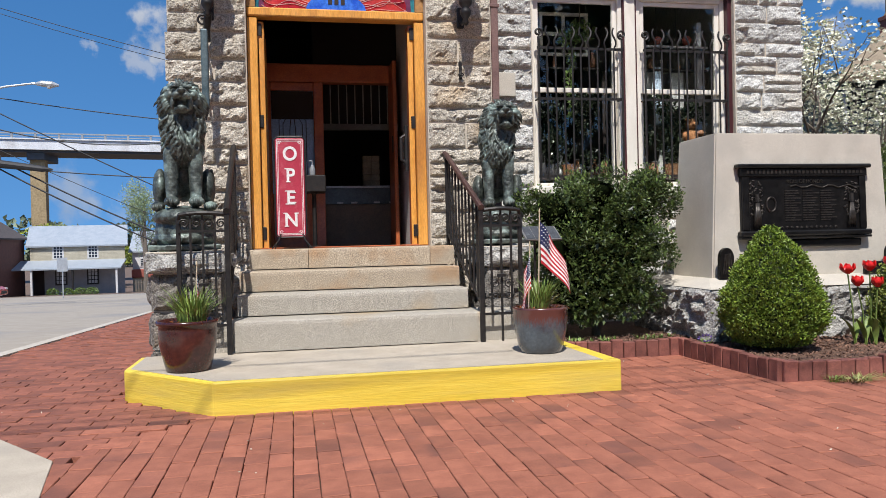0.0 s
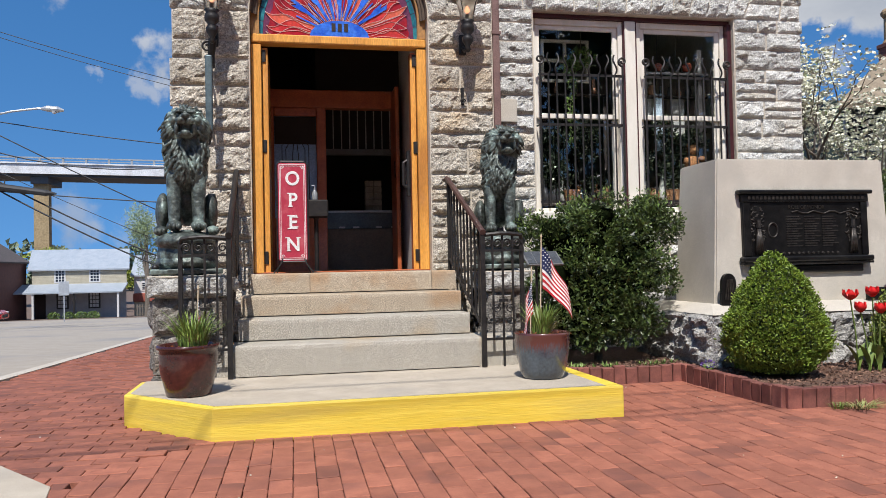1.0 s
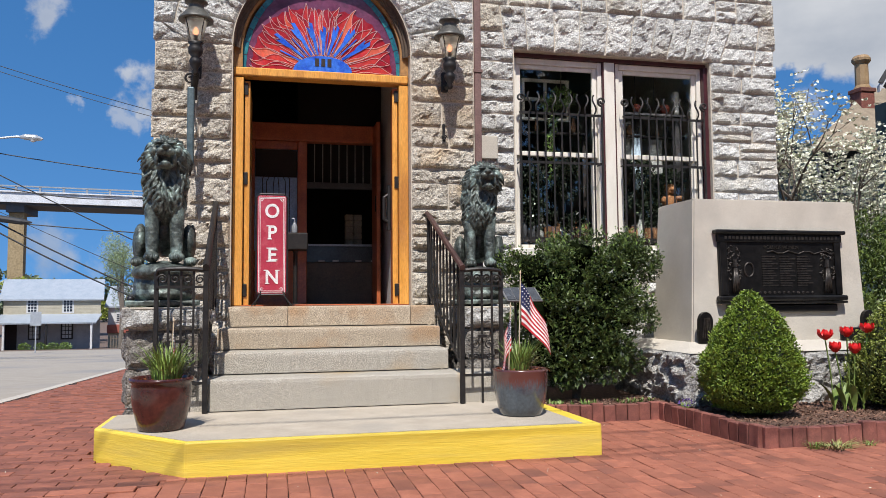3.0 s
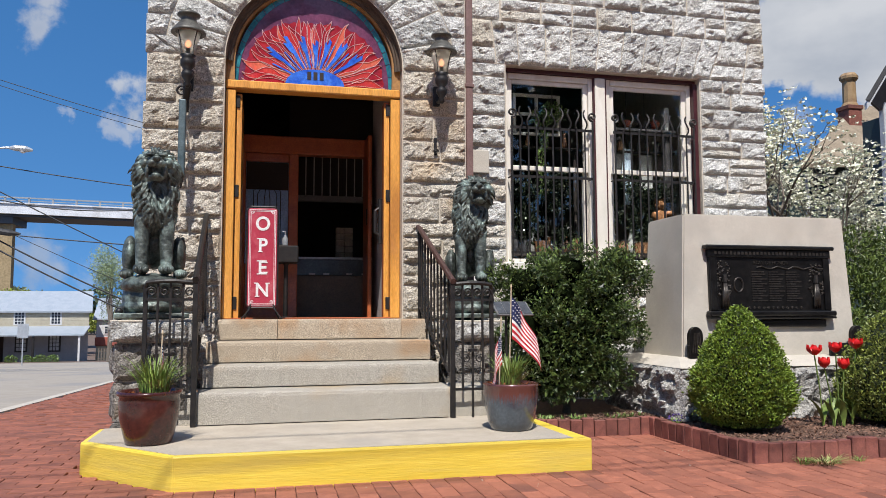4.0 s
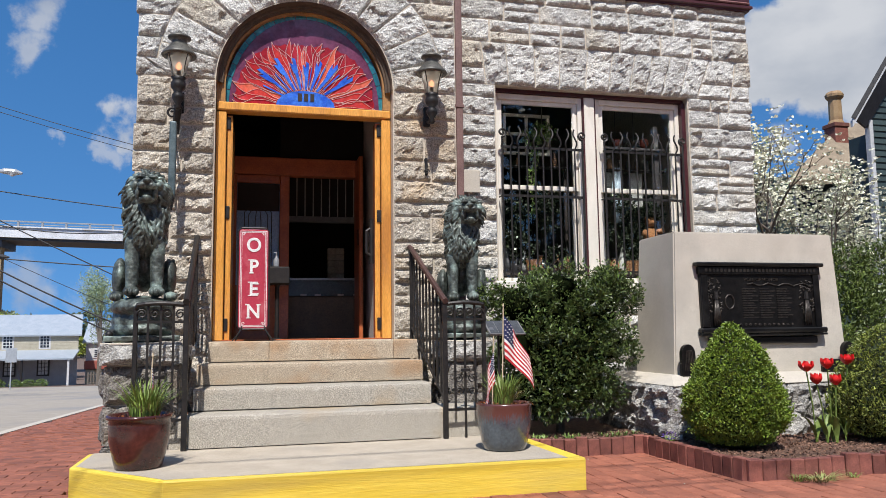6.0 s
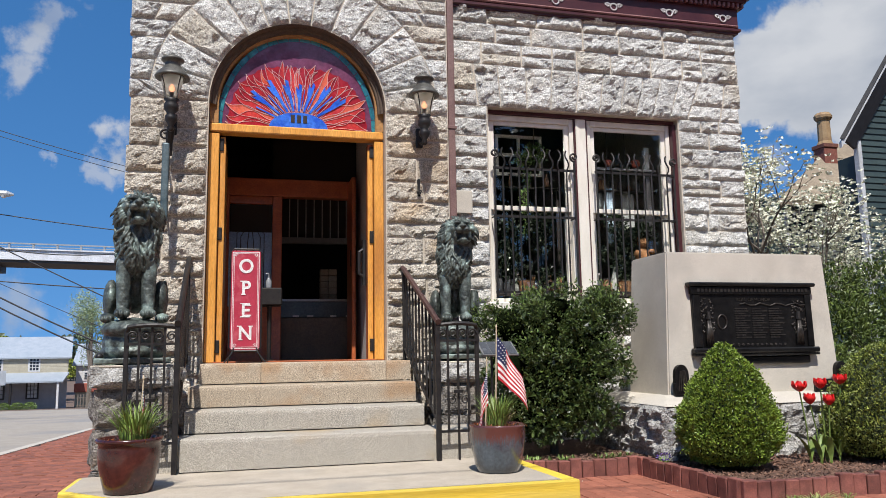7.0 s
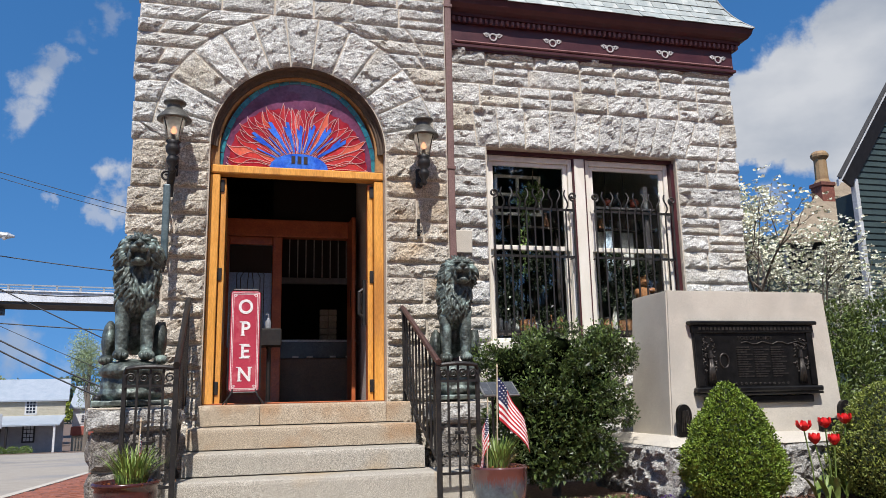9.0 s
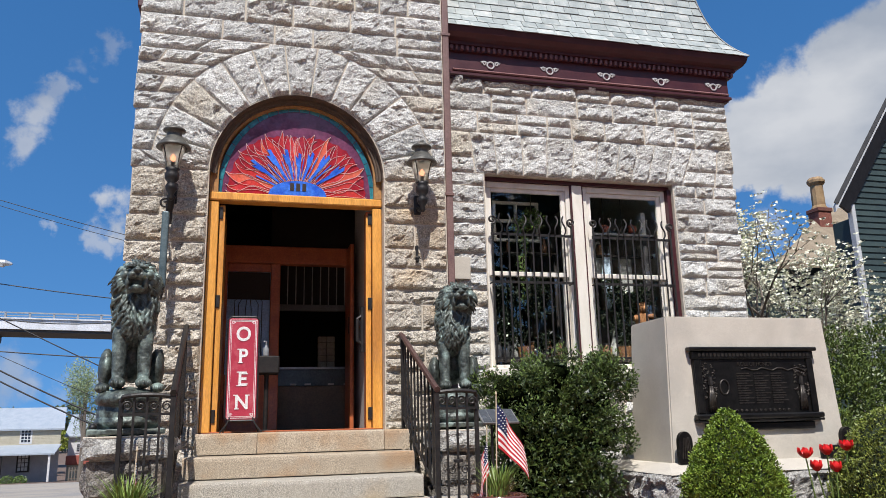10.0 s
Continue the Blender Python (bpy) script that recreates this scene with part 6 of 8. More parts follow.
for x, y, z, rx, ry, rz in ((0, 0, 0.10, 0.075, 0.065, 0.11), (0, -0.01, 0.255, 0.062, 0.058, 0.058), (-0.045, 0, 0.305, 0.022, 0.014, 0.022), (0.045, 0, 0.305, 0.022, 0.014, 0.022), (0, -0.06, 0.245, 0.026, 0.022, 0.020), (-0.085, -0.03, 0.13, 0.028, 0.05, 0.045), (0.095, -0.03, 0.16, 0.05, 0.035, 0.028), (-0.05, -0.07, 0.03, 0.032, 0.06, 0.032), (0.05, -0.07, 0.03, 0.032, 0.06, 0.032)):
    bmesh.ops.create_icosphere(bm, subdivisions=3, radius=1.0, matrix=Matrix.Translation((4.05 + x, 7.19 + y, 1.802 + z)) @ Matrix.Diagonal((rx, ry, rz, 1)))
part("plush", bm, surf("orange_brown_plush", (0.20, 0.085, 0.032), (0.30, 0.13, 0.05), 40, 0.95, 0.8, fine=200), tb, smooth=True)
part("stool", lathe(bmesh.new(), [(0.10, 0), (0.10, 0.03), (0.03, 0.05), (0.03, 0.26), (0.09, 0.28), (0.09, 0.294)], (4.05, 7.19, 1.506), 14), TOY[3], tb)

# ---- planting bed ----
bed = structure("planting_bed", prism(bmesh.new(), [(1.95, 5.42), (2.94, 5.40), (2.96, 4.21), (7.5, 4.16), (7.5, 9.0), (5.2, 9.0), (5.2, 6.82), (1.84, 6.82), (1.84, 5.42)], -0.02, 0.105), MULCH, "brown bark mulch in the planting bed", "soil")
ch = np.random.default_rng(8)
cp = np.stack([ch.uniform(2.96, 5.2, 2600), ch.uniform(4.22, 5.2, 2600), np.full(2600, 0.109)], 1)
cp2 = np.stack([ch.uniform(1.95, 3.1, 900), ch.uniform(5.42, 5.8, 900), np.full(900, 0.109)], 1)
leaves("mulch_chips", np.concatenate([cp, cp2]), np.tile([1.0, 0, 0.05], (3500, 1)) * ch.choice([-1, 1], (3500, 1)), 0.035, surf("bark_chip", (0.11, 0.055, 0.036), (0.27, 0.155, 0.105), 9, 0.9, 0.0, spread=0.5, island=True), bed, ch, "loose bark chips", fold=0.06, aspect=0.35)


def edging(path, seed):
    rg = random.Random(seed)
    e = thing("brick_edging", (path[0][0], path[0][1], 0.0), "dark red bricks on end edging the planting bed", "edging", kind="structure")
    for (x0, y0), (x1, y1) in zip(path, path[1:]):
        L = math.hypot(x1 - x0, y1 - y0)
        n = max(1, round(L / 0.098))
        ang = math.atan2(y1 - y0, x1 - x0)
        for i in range(n):
            u = (i + 0.5) / n
            w, h = L / n / 2 - 0.003, 0.125 + rg.uniform(-0.008, 0.012)
            bm = boxed(-w, w, -0.028, 0.028, -0.03, h, 0.005)
            m = Matrix.Translation((x0 + (x1 - x0) * u, y0 + (y1 - y0) * u + rg.uniform(-0.004, 0.004), 0)) @ Matrix.Rotation(ang + rg.uniform(-0.03, 0.03), 4, "Z") @ Matrix.Rotation(rg.uniform(-0.04, 0.04), 4, "X")
            bmesh.ops.transform(bm, matrix=m, verts=bm.verts)
            part("brick", bm, EDGE, e)


edging([(1.96, 5.40), (2.90, 5.37), (2.93, 4.18), (5.6, 4.13)], 2)

# grass tufts, tulips, small plants
def blades(name, x, y, z, n, h, spread, mat, t, rg, width=0.008):
    bmv, bmf = [], []
    for i in range(n):
        a, r = rg.uniform(0, 6.283), spread * math.sqrt(rg.random()) * 0.45
        bx, by = x + r * math.cos(a), y + r * math.sin(a)
        lean, hh = rg.uniform(0.1, 1.0) * spread, h * rg.uniform(0.55, 1.1)
        a2 = a + rg.uniform(-0.7, 0.7)
        px, py = -math.sin(a2) * width, math.cos(a2) * width
        k = len(bmv)
        for u in (0, 0.4, 0.75, 1):
            w = (1 - u) ** 0.6
            cx, cy, cz = bx + lean * u * u * math.cos(a2), by + lean * u * u * math.sin(a2), z + hh * (u - 0.18 * u * u)
            bmv += [(cx - px * w, cy - py * w, cz), (cx + px * w, cy + py * w, cz)]
        for j in range(3):
            bmf.append((k + 2 * j, k + 2 * j + 1, k + 2 * j + 3, k + 2 * j + 2))
    me = bpy.data.meshes.new(name)
    top = t.location
    me.from_pydata([(a - top.x, b - top.y, c - top.z) for a, b, c in bmv], [], bmf)
    me.materials.append(mat)
    ob = new(name, me)
    ob.parent = t
    ob["kind"] = "stuff"
    return ob


tuft = thing("grass_tuft", (3.35, 4.06, 0.0), "pale dry grass tuft at the foot of the edging", "grass")
gr = random.Random(12)
blades("blade", 3.36, 4.07, 0.0, 150, 0.055, 0.22, leaf_mat("dry_grass", (0.16, 0.18, 0.05), (0.32, 0.33, 0.12)), tuft, gr, 0.003)
blades("blade", 3.22, 4.09, 0.0, 40, 0.045, 0.08, LEAF_GRASS, tuft, gr, 0.003)
blades("blade", 3.62, 4.08, 0.0, 30, 0.04, 0.06, LEAF_GRASS, tuft, gr, 0.003)
TULIP = surf("scarlet_petal", (0.55, 0.008, 0.012), (0.72, 0.022, 0.02), 12, 0.4, 0.1, fine=60)


def tulip(x, y, z, lean, op, label):
    t = thing("tulip", (x - lean, y, 0.10), label, "tulip", "tulips in the bed")
    part("stem", tube(bmesh.new(), [(x - lean, y, 0.10), (x - lean * 0.7, y, 0.10 + (z - 0.1) * 0.5), (x, y, z - 0.02)], 0.005, 6), LEAF_GRASS, t)
    for k in range(6):
        a = k * math.pi / 3
        bm = bmesh.new()
        rows = []
        for j in range(6):
            u = j / 5
            r = 0.012 + op * 0.030 * math.sin(min(1, u * 1.2) * math.pi * 0.62)
            w = 0.024 * math.sin(max(0.08, u) ** 0.7 * math.pi * 0.93)
            c = Vector((math.cos(a) * r, math.sin(a) * r, u * 0.075 - 0.02))
            s = Vector((-math.sin(a), math.cos(a), 0)) * w
            rows.append([bm.verts.new(Vector((x, y, z)) + c + s * q - Vector((math.cos(a), math.sin(a), 0)) * 0.006 * abs(q)) for q in (-1, 0, 1)])
        for p0, p1 in zip(rows, rows[1:]):
            for q in range(2):
                bm.faces.new((p0[q], p0[q + 1], p1[q + 1], p1[q]))
        part("petal", bm, TULIP, t, "scarlet petal", smooth=True)
    for k in range(2):
        a = k * 2.6 + x * 5
        rows, bm = [], bmesh.new()
        for j in range(7):
            u = j / 6
            c = Vector((x - lean + math.cos(a) * 0.10 * u * u, y + math.sin(a) * 0.08 * u * u, 0.10 + 0.27 * u * (1 - 0.25 * u)))
            w = 0.024 * math.sin(max(0.12, u) * math.pi * 0.95)
            s = Vector((-math.sin(a), math.cos(a), 0)) * w
            rows.append([bm.verts.new(c - s), bm.verts.new(c + Vector((0, 0, -0.008))), bm.verts.new(c + s)])
        for p0, p1 in zip(rows, rows[1:]):
            for q in range(2):
                bm.faces.new((p0[q], p0[q + 1], p1[q + 1], p1[q]))
        part("leaf", bm, LEAF_GRASS, t, "broad grey-green leaf", smooth=True)


for x, y, z, lean, op, lb in ((3.871, 4.75, 0.633, -0.05, 1.5, "open scarlet tulip on a long stem"), (4.05, 4.75, 0.65, -0.01, 1.2, "scarlet tulip cup on a tall stem"), (4.227, 4.75, 0.675, 0.06, 1.3, "scarlet tulip standing tallest of its clump"), (3.925, 4.72, 0.545, -0.06, 1.0, "small nodding scarlet tulip"), (4.07, 4.70, 0.535, 0.02, 1.0, "low scarlet tulip with closed cup")):
    tulip(x, y, z, lean, op, lb)
lo = thing("ground_plants", (2.3, 5.6, 0.105), "low green seedlings under the bush", "plants")
for i in range(26):
    blades("blade", gr.uniform(2.0, 3.05), gr.uniform(5.45, 5.62), 0.105, 7, 0.05, 0.05, LEAF_SPRING, lo, gr, 0.007)
vi = thing("violet_plant", (3.02, 5.3, 0.105), "small violet flowers by the monument base", "flower")
blades("leaves", 2.99, 5.15, 0.105, 18, 0.05, 0.07, LEAF_GRASS, vi, gr, 0.007)
p, v = shell(nr, 40, [(2.99, 5.15, 0.15, 0.06, 0.05, 0.03)])
leaves("blossoms", p, v, 0.02, surf("violet_petal", (0.08, 0.03, 0.22), (0.14, 0.06, 0.32), 9, 0.6, 0.0), vi, nr)

# ---- monument's bronze ----
plq = thing("bronze_plaque", (4.12, 5.56, 0.88), "dark bronze memorial plaque with relief figures and name columns", "plaque")
NAMEBAR = surf("worn_bronze_relief", (0.030, 0.025, 0.022), (0.070, 0.060, 0.050), 20, 0.4, 0.2, metal=0.6)


def py(z):
    """The battered front of the block at a height."""
    return 5.57 + 0.03 * (z - 0.52) / 1.217 - 0.002


def slab_on(x0, x1, z0, z1, proud, bevel=0.004):
    bm = boxed(x0, x1, -proud, 0.0, z0, z1, bevel)
    for v in bm.verts:
        v.co.y += py(v.co.z)
    return bm


part("ground_plate", slab_on(3.56, 4.71, 0.93, 1.44, 0.03), PLAQUE, plq)
part("top_moulding", slab_on(3.515, 4.745, 1.445, 1.478, 0.075, 0.010), PLAQUE, plq)
part("top_frieze", slab_on(3.55, 4.715, 1.38, 1.443, 0.05), PLAQUE, plq)
part("bottom_moulding", slab_on(3.53, 4.735, 0.89, 0.935, 0.075, 0.012), PLAQUE, plq)
part("bottom_shelf", slab_on(3.535, 4.735, 0.868, 0.888, 0.065, 0.006), PLAQUE, plq)
part("bottom_apron", slab_on(3.62, 4.66, 0.80, 0.862, 0.03, 0.008), PLAQUE, plq)
for x in (3.565, 4.645):
    part("pilaster", slab_on(x, x + 0.06, 0.94, 1.378, 0.045), PLAQUE, plq)
bm = lettering("ROLL OF HONOR", 0.042)
bmesh.ops.translate(bm, verts=bm.verts, vec=(4.14, py(1.33) - 0.034, 1.335))
part("heading", bm, NAMEBAR, plq, "raised heading letters")
for i in range(30):
    part("frieze_letter_bar", slab_on(3.60 + i * 0.036, 3.622 + i * 0.036, 1.40, 1.425, 0.055, 0.0), NAMEBAR, plq)
for c in range(3):
    for r in range(13):
        w = 0.12 + 0.03 * math.sin(c * 5 + r * 2.7)
        part("name_bar", slab_on(3.95 + c * 0.165, 3.95 + c * 0.165 + w, 1.255 - r * 0.020, 1.265 - r * 0.020, 0.036, 0.0), NAMEBAR, plq)
part("wreath", tube(bmesh.new(), [(3.825 + 0.042 * math.cos(k * math.pi / 12), py(1.15) - 0.034, 1.15 + 0.058 * math.sin(k * math.pi / 12)) for k in range(25)], 0.007, 6), NAMEBAR, plq, "raised oval wreath")
orn = random.Random(15)
for x, s in ((3.695, 1), (4.565, -1)):
    bm = bmesh.new()
    for k in range(7):
        tube(bm, [(x + s * (0.008 * k - 0.03), py(1) - 0.034, 0.965), (x + s * (0.006 * k - 0.025), py(1.08) - 0.042, 1.09), (x + s * (0.002 * k - 0.005), py(1.18) - 0.036, 1.19)], 0.0045, 5)
    tube(bm, [(x, py(1.2) - 0.036, 1.17), (x + 0.004, py(1.24) - 0.040, 1.235)], [0.020, 0.014], 8)
    part("draped_relief", bm, NAMEBAR, plq, "plain raised relief shape")
    bm = bmesh.new()
    for k in range(70):
        a, q = orn.uniform(0, 6.283), math.sqrt(orn.random())
        cx, cz = x - s * 0.01 + 0.085 * q * math.cos(a), 1.19 + 0.155 * q * math.sin(a)
        if abs(cx - x) < 0.03 and cz < 1.24:
            continue
        m = Matrix.Translation((cx, py(cz) - 0.032, cz)) @ Matrix.Rotation(orn.uniform(0, 3.14), 4, "Y") @ Matrix.Diagonal((0.016, 0.007, 0.006, 1))
        bmesh.ops.create_icosphere(bm, subdivisions=1, radius=1.0, matrix=m)
    part("leaf_relief", bm, NAMEBAR, plq, "raised leafy branches", smooth=True)["kind"] = "stuff"
    bm = bmesh.new()
    for k in range(4):
        tube(bm, [(x + s * (0.02 * k - 0.03), py(0.96) - 0.036, 0.955), (x + s * (0.012 * k - 0.018), py(1.06) - 0.046, 1.06), (x + s * (0.005 * k - 0.008), py(1.15) - 0.044, 1.16)], [0.013, 0.012, 0.009], 6)
    part("fold_relief", bm, NAMEBAR, plq, "raised folds", smooth=True)
for k in range(12):
    part("leaf_relief", scroll(bmesh.new(), 3.92 + 0.045 * k, py(0.955) - 0.034, 0.958, 0.011, 1.0, 1 if k % 2 else -1, n=8, bar=0.004), NAMEBAR, plq)
part("garland", tube(bmesh.new(), [(4.0 + 0.05 * k, py(1.3) - 0.036, 1.295 + 0.012 * math.sin(k * 1.9)) for k in range(14)], 0.006, 5), NAMEBAR, plq)
for x0, x1, xa, lab in ((3.30, 3.64, 3.365, "small dark bronze tablet with arched end"), (4.62, 4.93, 4.885, "small dark bronze tablet beside the plaque foot")):
    t = thing("bronze_tablet", ((x0 + x1) / 2, 5.5, 0.56), lab, "tablet", "tablets on the ledge")
    part("slab", boxed(x0, x1, 5.46, 5.50, 0.558, 0.665, 0.008), PLAQUE, t)
    bm = prism(bmesh.new(), [(-0.06, 0), (0.06, 0)] + [(0.06 * math.cos(k * math.pi / 10), 0.17 + 0.08 * math.sin(k * math.pi / 10)) for k in range(11)], -0.02, 0.02)
    bmesh.ops.transform(bm, verts=bm.verts, matrix=Matrix.Translation((xa, 5.478, 0.558)) @ Matrix.Rotation(math.pi / 2, 4, "X"))
    part("arched_panel", bm, PLAQUE, t)
    for k in range(5):
        part("relief_rib", tube(bmesh.new(), [(xa - 0.04 + k * 0.02, 5.452, 0.60), (xa - 0.02 + k * 0.01, 5.450, 0.76)], 0.006, 5), NAMEBAR, t)

# ---- pots, flags ----
POT_BROWN = surf("oxblood_glaze", (0.040, 0.010, 0.008), (0.080, 0.020, 0.014), 5, 0.24, 0.1, fine=40, coat=0.25, c3=(0.03, 0.012, 0.012), stain=4)


def blue_glaze():
    """A blue-grey glaze that runs down from a rusty brown rim."""
    m = surf("blue_grey_glaze", (0.038, 0.052, 0.066), (0.080, 0.105, 0.125), 7, 0.18, 0.1, fine=50, coat=0.7, c3=(0.04, 0.045, 0.055), stain=3)
    n, l = m.node_tree.nodes, m.node_tree.links
    p = n["Principled BSDF"]
    src = p.inputs["Base Color"].links[0].from_socket
    co, sx, ns = n.new("ShaderNodeTexCoord"), n.new("ShaderNodeSeparateXYZ"), n.new("ShaderNodeTexNoise")
    st = n.new("ShaderNodeMapping")
    st.inputs["Scale"].default_value = (24, 24, 3)
    l.new(co.outputs["Object"], st.inputs["Vector"]), l.new(st.outputs[0], ns.inputs["Vector"])
    l.new(co.outputs["Object"], sx.inputs[0])
    ma = n.new("ShaderNodeMath")
    ma.operation = "MULTIPLY_ADD"
    ma.inputs[1].default_value = 0.12
    l.new(ns.outputs["Fac"], ma.inputs[0]), l.new(sx.outputs["Z"], ma.inputs[2])
    mr = n.new("ShaderNodeMapRange")
    mr.inputs["From Min"].default_value, mr.inputs["From Max"].default_value = 0.235, 0.29
    l.new(ma.outputs[0], mr.inputs["Value"])
    mx = n.new("ShaderNodeMix")
    mx.data_type = "RGBA"
    mx.inputs["B"].default_value = (0.10, 0.035, 0.028, 1)
    l.new(mr.outputs["Result"], mx.inputs["Factor"]), l.new(src, mx.inputs["A"])
    l.new(mx.outputs["Result"], p.inputs["Base Color"])
    return m


SOIL = surf("potting_soil", (0.06, 0.035, 0.02), (0.14, 0.085, 0.05), 30, 0.95, 0.8)
FLAG_RED, FLAG_WHITE, FLAG_BLUE = surf("flag_red", (0.42, 0.012, 0.02), (0.50, 0.02, 0.03), 12, 0.8, 0.1, fine=200), surf("flag_white", (0.72, 0.70, 0.68), (0.80, 0.78, 0.76), 12, 0.8, 0.1, fine=200), surf("flag_blue", (0.012, 0.018, 0.07), (0.02, 0.03, 0.11), 12, 0.8, 0.1, fine=200)
POLE = surf("pale_flag_stick", (0.45, 0.36, 0.24), (0.55, 0.45, 0.31), 12, 0.6, 0.1)


def flag(x, y, foot, top, s, fall, label):
    """A small striped stick flag, hanging in folds."""
    t = thing("stick_flag", (x, y, foot), label, "flag", "small flags in the pots")
    part("stick", tube(bmesh.new(), [(x - 0.02 * s, y, foot), (x, y, top)], 0.004, 6), POLE, t)
    part("tip", lathe(bmesh.new(), [(0.003, 0), (0.007, 0.01), (0.002, 0.03)], (x, y, top), 8), POLE, t)
    H, W = 0.26 * s, 0.36 * s

    def cloth(u, v):
        q = Vector((x + fall * W * u * (0.75 + 0.25 * v), y - 0.03 * s * math.sin(u * 7.5 + v * 2.2) * (0.3 + u), top - 0.05 - H * v * (1 - 0.18 * u) - W * u * 0.62 * (0.75 + 0.35 * u)))
        return q

    def band(u0, u1, v0, v1, lift=0.0):
        bm = bmesh.new()
        n = 10
        rows = []
        for i in range(n + 1):
            u = u0 + (u1 - u0) * i / n
            rows.append([bm.verts.new(cloth(u, v) + Vector((0, -lift, 0))) for v in (v0, v1)])
        for a, b in zip(rows, rows[1:]):
            bm.faces.new((a[0], a[1], b[1], b[0]))
        return bm

    for k in range(13):
        part("stripe", band(0.4 if k < 7 else 0.0, 1.0, k / 13, (k + 1) / 13), FLAG_WHITE if k % 2 else FLAG_RED, t, "white stripe" if k % 2 else "red stripe")
    can = part("canton", band(0.0, 0.4, 0.0, 7 / 13), FLAG_BLUE, t, "dark blue canton with white stars")
    for i in range(5):
        for j in range(4):
            c = cloth(0.05 + 0.078 * i, 0.07 + 0.125 * j) + Vector((0, -0.002, 0))
            part("star", lathe(bmesh.new(), [(0.0001, -0.0035 * s), (0.0058 * s, 0), (0.0001, 0.0035 * s)], c, 5), FLAG_WHITE, can)
    return t


def pot(x, y, mat, prof, label, seed):
    rg = random.Random(seed)
    t = thing("glazed_pot", (x, y, PLAT_Z + 0.004), label, "plant pot", "pots on the landing")
    part("pot_body", lathe(bmesh.new(), prof, (x, y, PLAT_Z + 0.004), 40), mat, t, smooth=True)
    top = PLAT_Z + prof[-1][1]
    part("soil", lathe(bmesh.new(), [(0.01, 0), (prof[-2][0] - 0.03, 0.0), (prof[-2][0] - 0.035, 0.006), (0.01, 0.02)], (x, y, top - 0.025), 24), SOIL, t)
    return t, top


p1, z1 = pot(-0.627, 4.70, POT_BROWN, [(0.12, 0), (0.128, 0.006), (0.142, 0.06), (0.162, 0.15), (0.168, 0.24), (0.163, 0.268), (0.178, 0.275), (0.182, 0.288), (0.176, 0.298), (0.158, 0.296), (0.15, 0.255)], "oxblood red glazed pot with green grass clump", 1)
p2, z2 = pot(1.553, 4.69, blue_glaze(), [(0.125, 0), (0.133, 0.006), (0.148, 0.05), (0.168, 0.15), (0.178, 0.22), (0.176, 0.268), (0.180, 0.278), (0.178, 0.290), (0.163, 0.292), (0.155, 0.25)], "blue-grey glazed pot with a rusty brown rim", 2)
for x, y, z, seed, fat in ((-0.60, 4.70, 0.455, 3, 1.25), (1.545, 4.69, 0.45, 4, 1.0)):
    g = thing("grass_clump", (x, y, z), "green grassy clump growing in a glazed pot", "grass", "grass clumps in pots")
    rg = random.Random(seed)
    blades("blade", x, y, z, int(175 * fat), 0.265, 0.14 * fat, LEAF_GRASS, g, rg, 0.0056)
    blades("blade", x, y, z, 120, 0.14, 0.15, leaf_mat("straw_blade", (0.25, 0.20, 0.08), (0.40, 0.32, 0.14)), g, rg, 0.003)
    pts = np.stack([x + np.random.default_rng(seed).normal(0, 0.07, 60), y + np.random.default_rng(seed + 1).normal(0, 0.07, 60), np.full(60, z + 0.02)], 1)
    leaves("fallen_leaves", pts, np.tile([0, 0, 0.6], (60, 1)), 0.03, surf("rusty_leaf", (0.28, 0.09, 0.03), (0.42, 0.17, 0.05), 9, 0.7, 0.0, spread=0.3, island=True), g, np.random.default_rng(seed))
flag(1.553, 4.66, 0.45, 1.08, 1.04, 0.54, "small red and white striped stick flag in a pot")
flag(1.470, 4.62, 0.45, 0.87, 0.85, -0.22, "small folded striped stick flag in a pot")
flag(-0.575, 4.76, 0.45, 0.80, 0.55, 0.10, "tiny faded striped stick flag in a pot")

sol = thing("solar_light", (1.78, 5.45, 0.10), "dark tilted solar panel on a black stake", "solar light")
part("stake", tube(bmesh.new(), [(1.78, 5.47, 0.08), (1.78, 5.47, 0.94)], 0.010, 8), IRON, sol)
bm = boxed(-0.14, 0.14, -0.10, 0.10, -0.008, 0.008, 0.003)
mt = Matrix.Translation((1.82, 5.45, 0.955)) @ Matrix.Rotation(radians(30), 4, "X")
bmesh.ops.transform(bm, matrix=mt, verts=bm.verts)
pnl = part("panel_frame", bm, surf("grey_panel_frame", (0.10, 0.10, 0.10), (0.16, 0.16, 0.16), 9, 0.4, 0.1), sol)
for i in range(4):
    bm = boxed(-0.128 + i * 0.065, -0.068 + i * 0.065, -0.09, 0.09, 0.0085, 0.011)
    bmesh.ops.transform(bm, matrix=mt, verts=bm.verts)
    part("solar_cell", bm, surf("blue_black_cell", (0.05, 0.056, 0.066), (0.075, 0.083, 0.095), 9, 0.25, 0.0) if i == 0 else bpy.data.materials["blue_black_cell"], pnl)

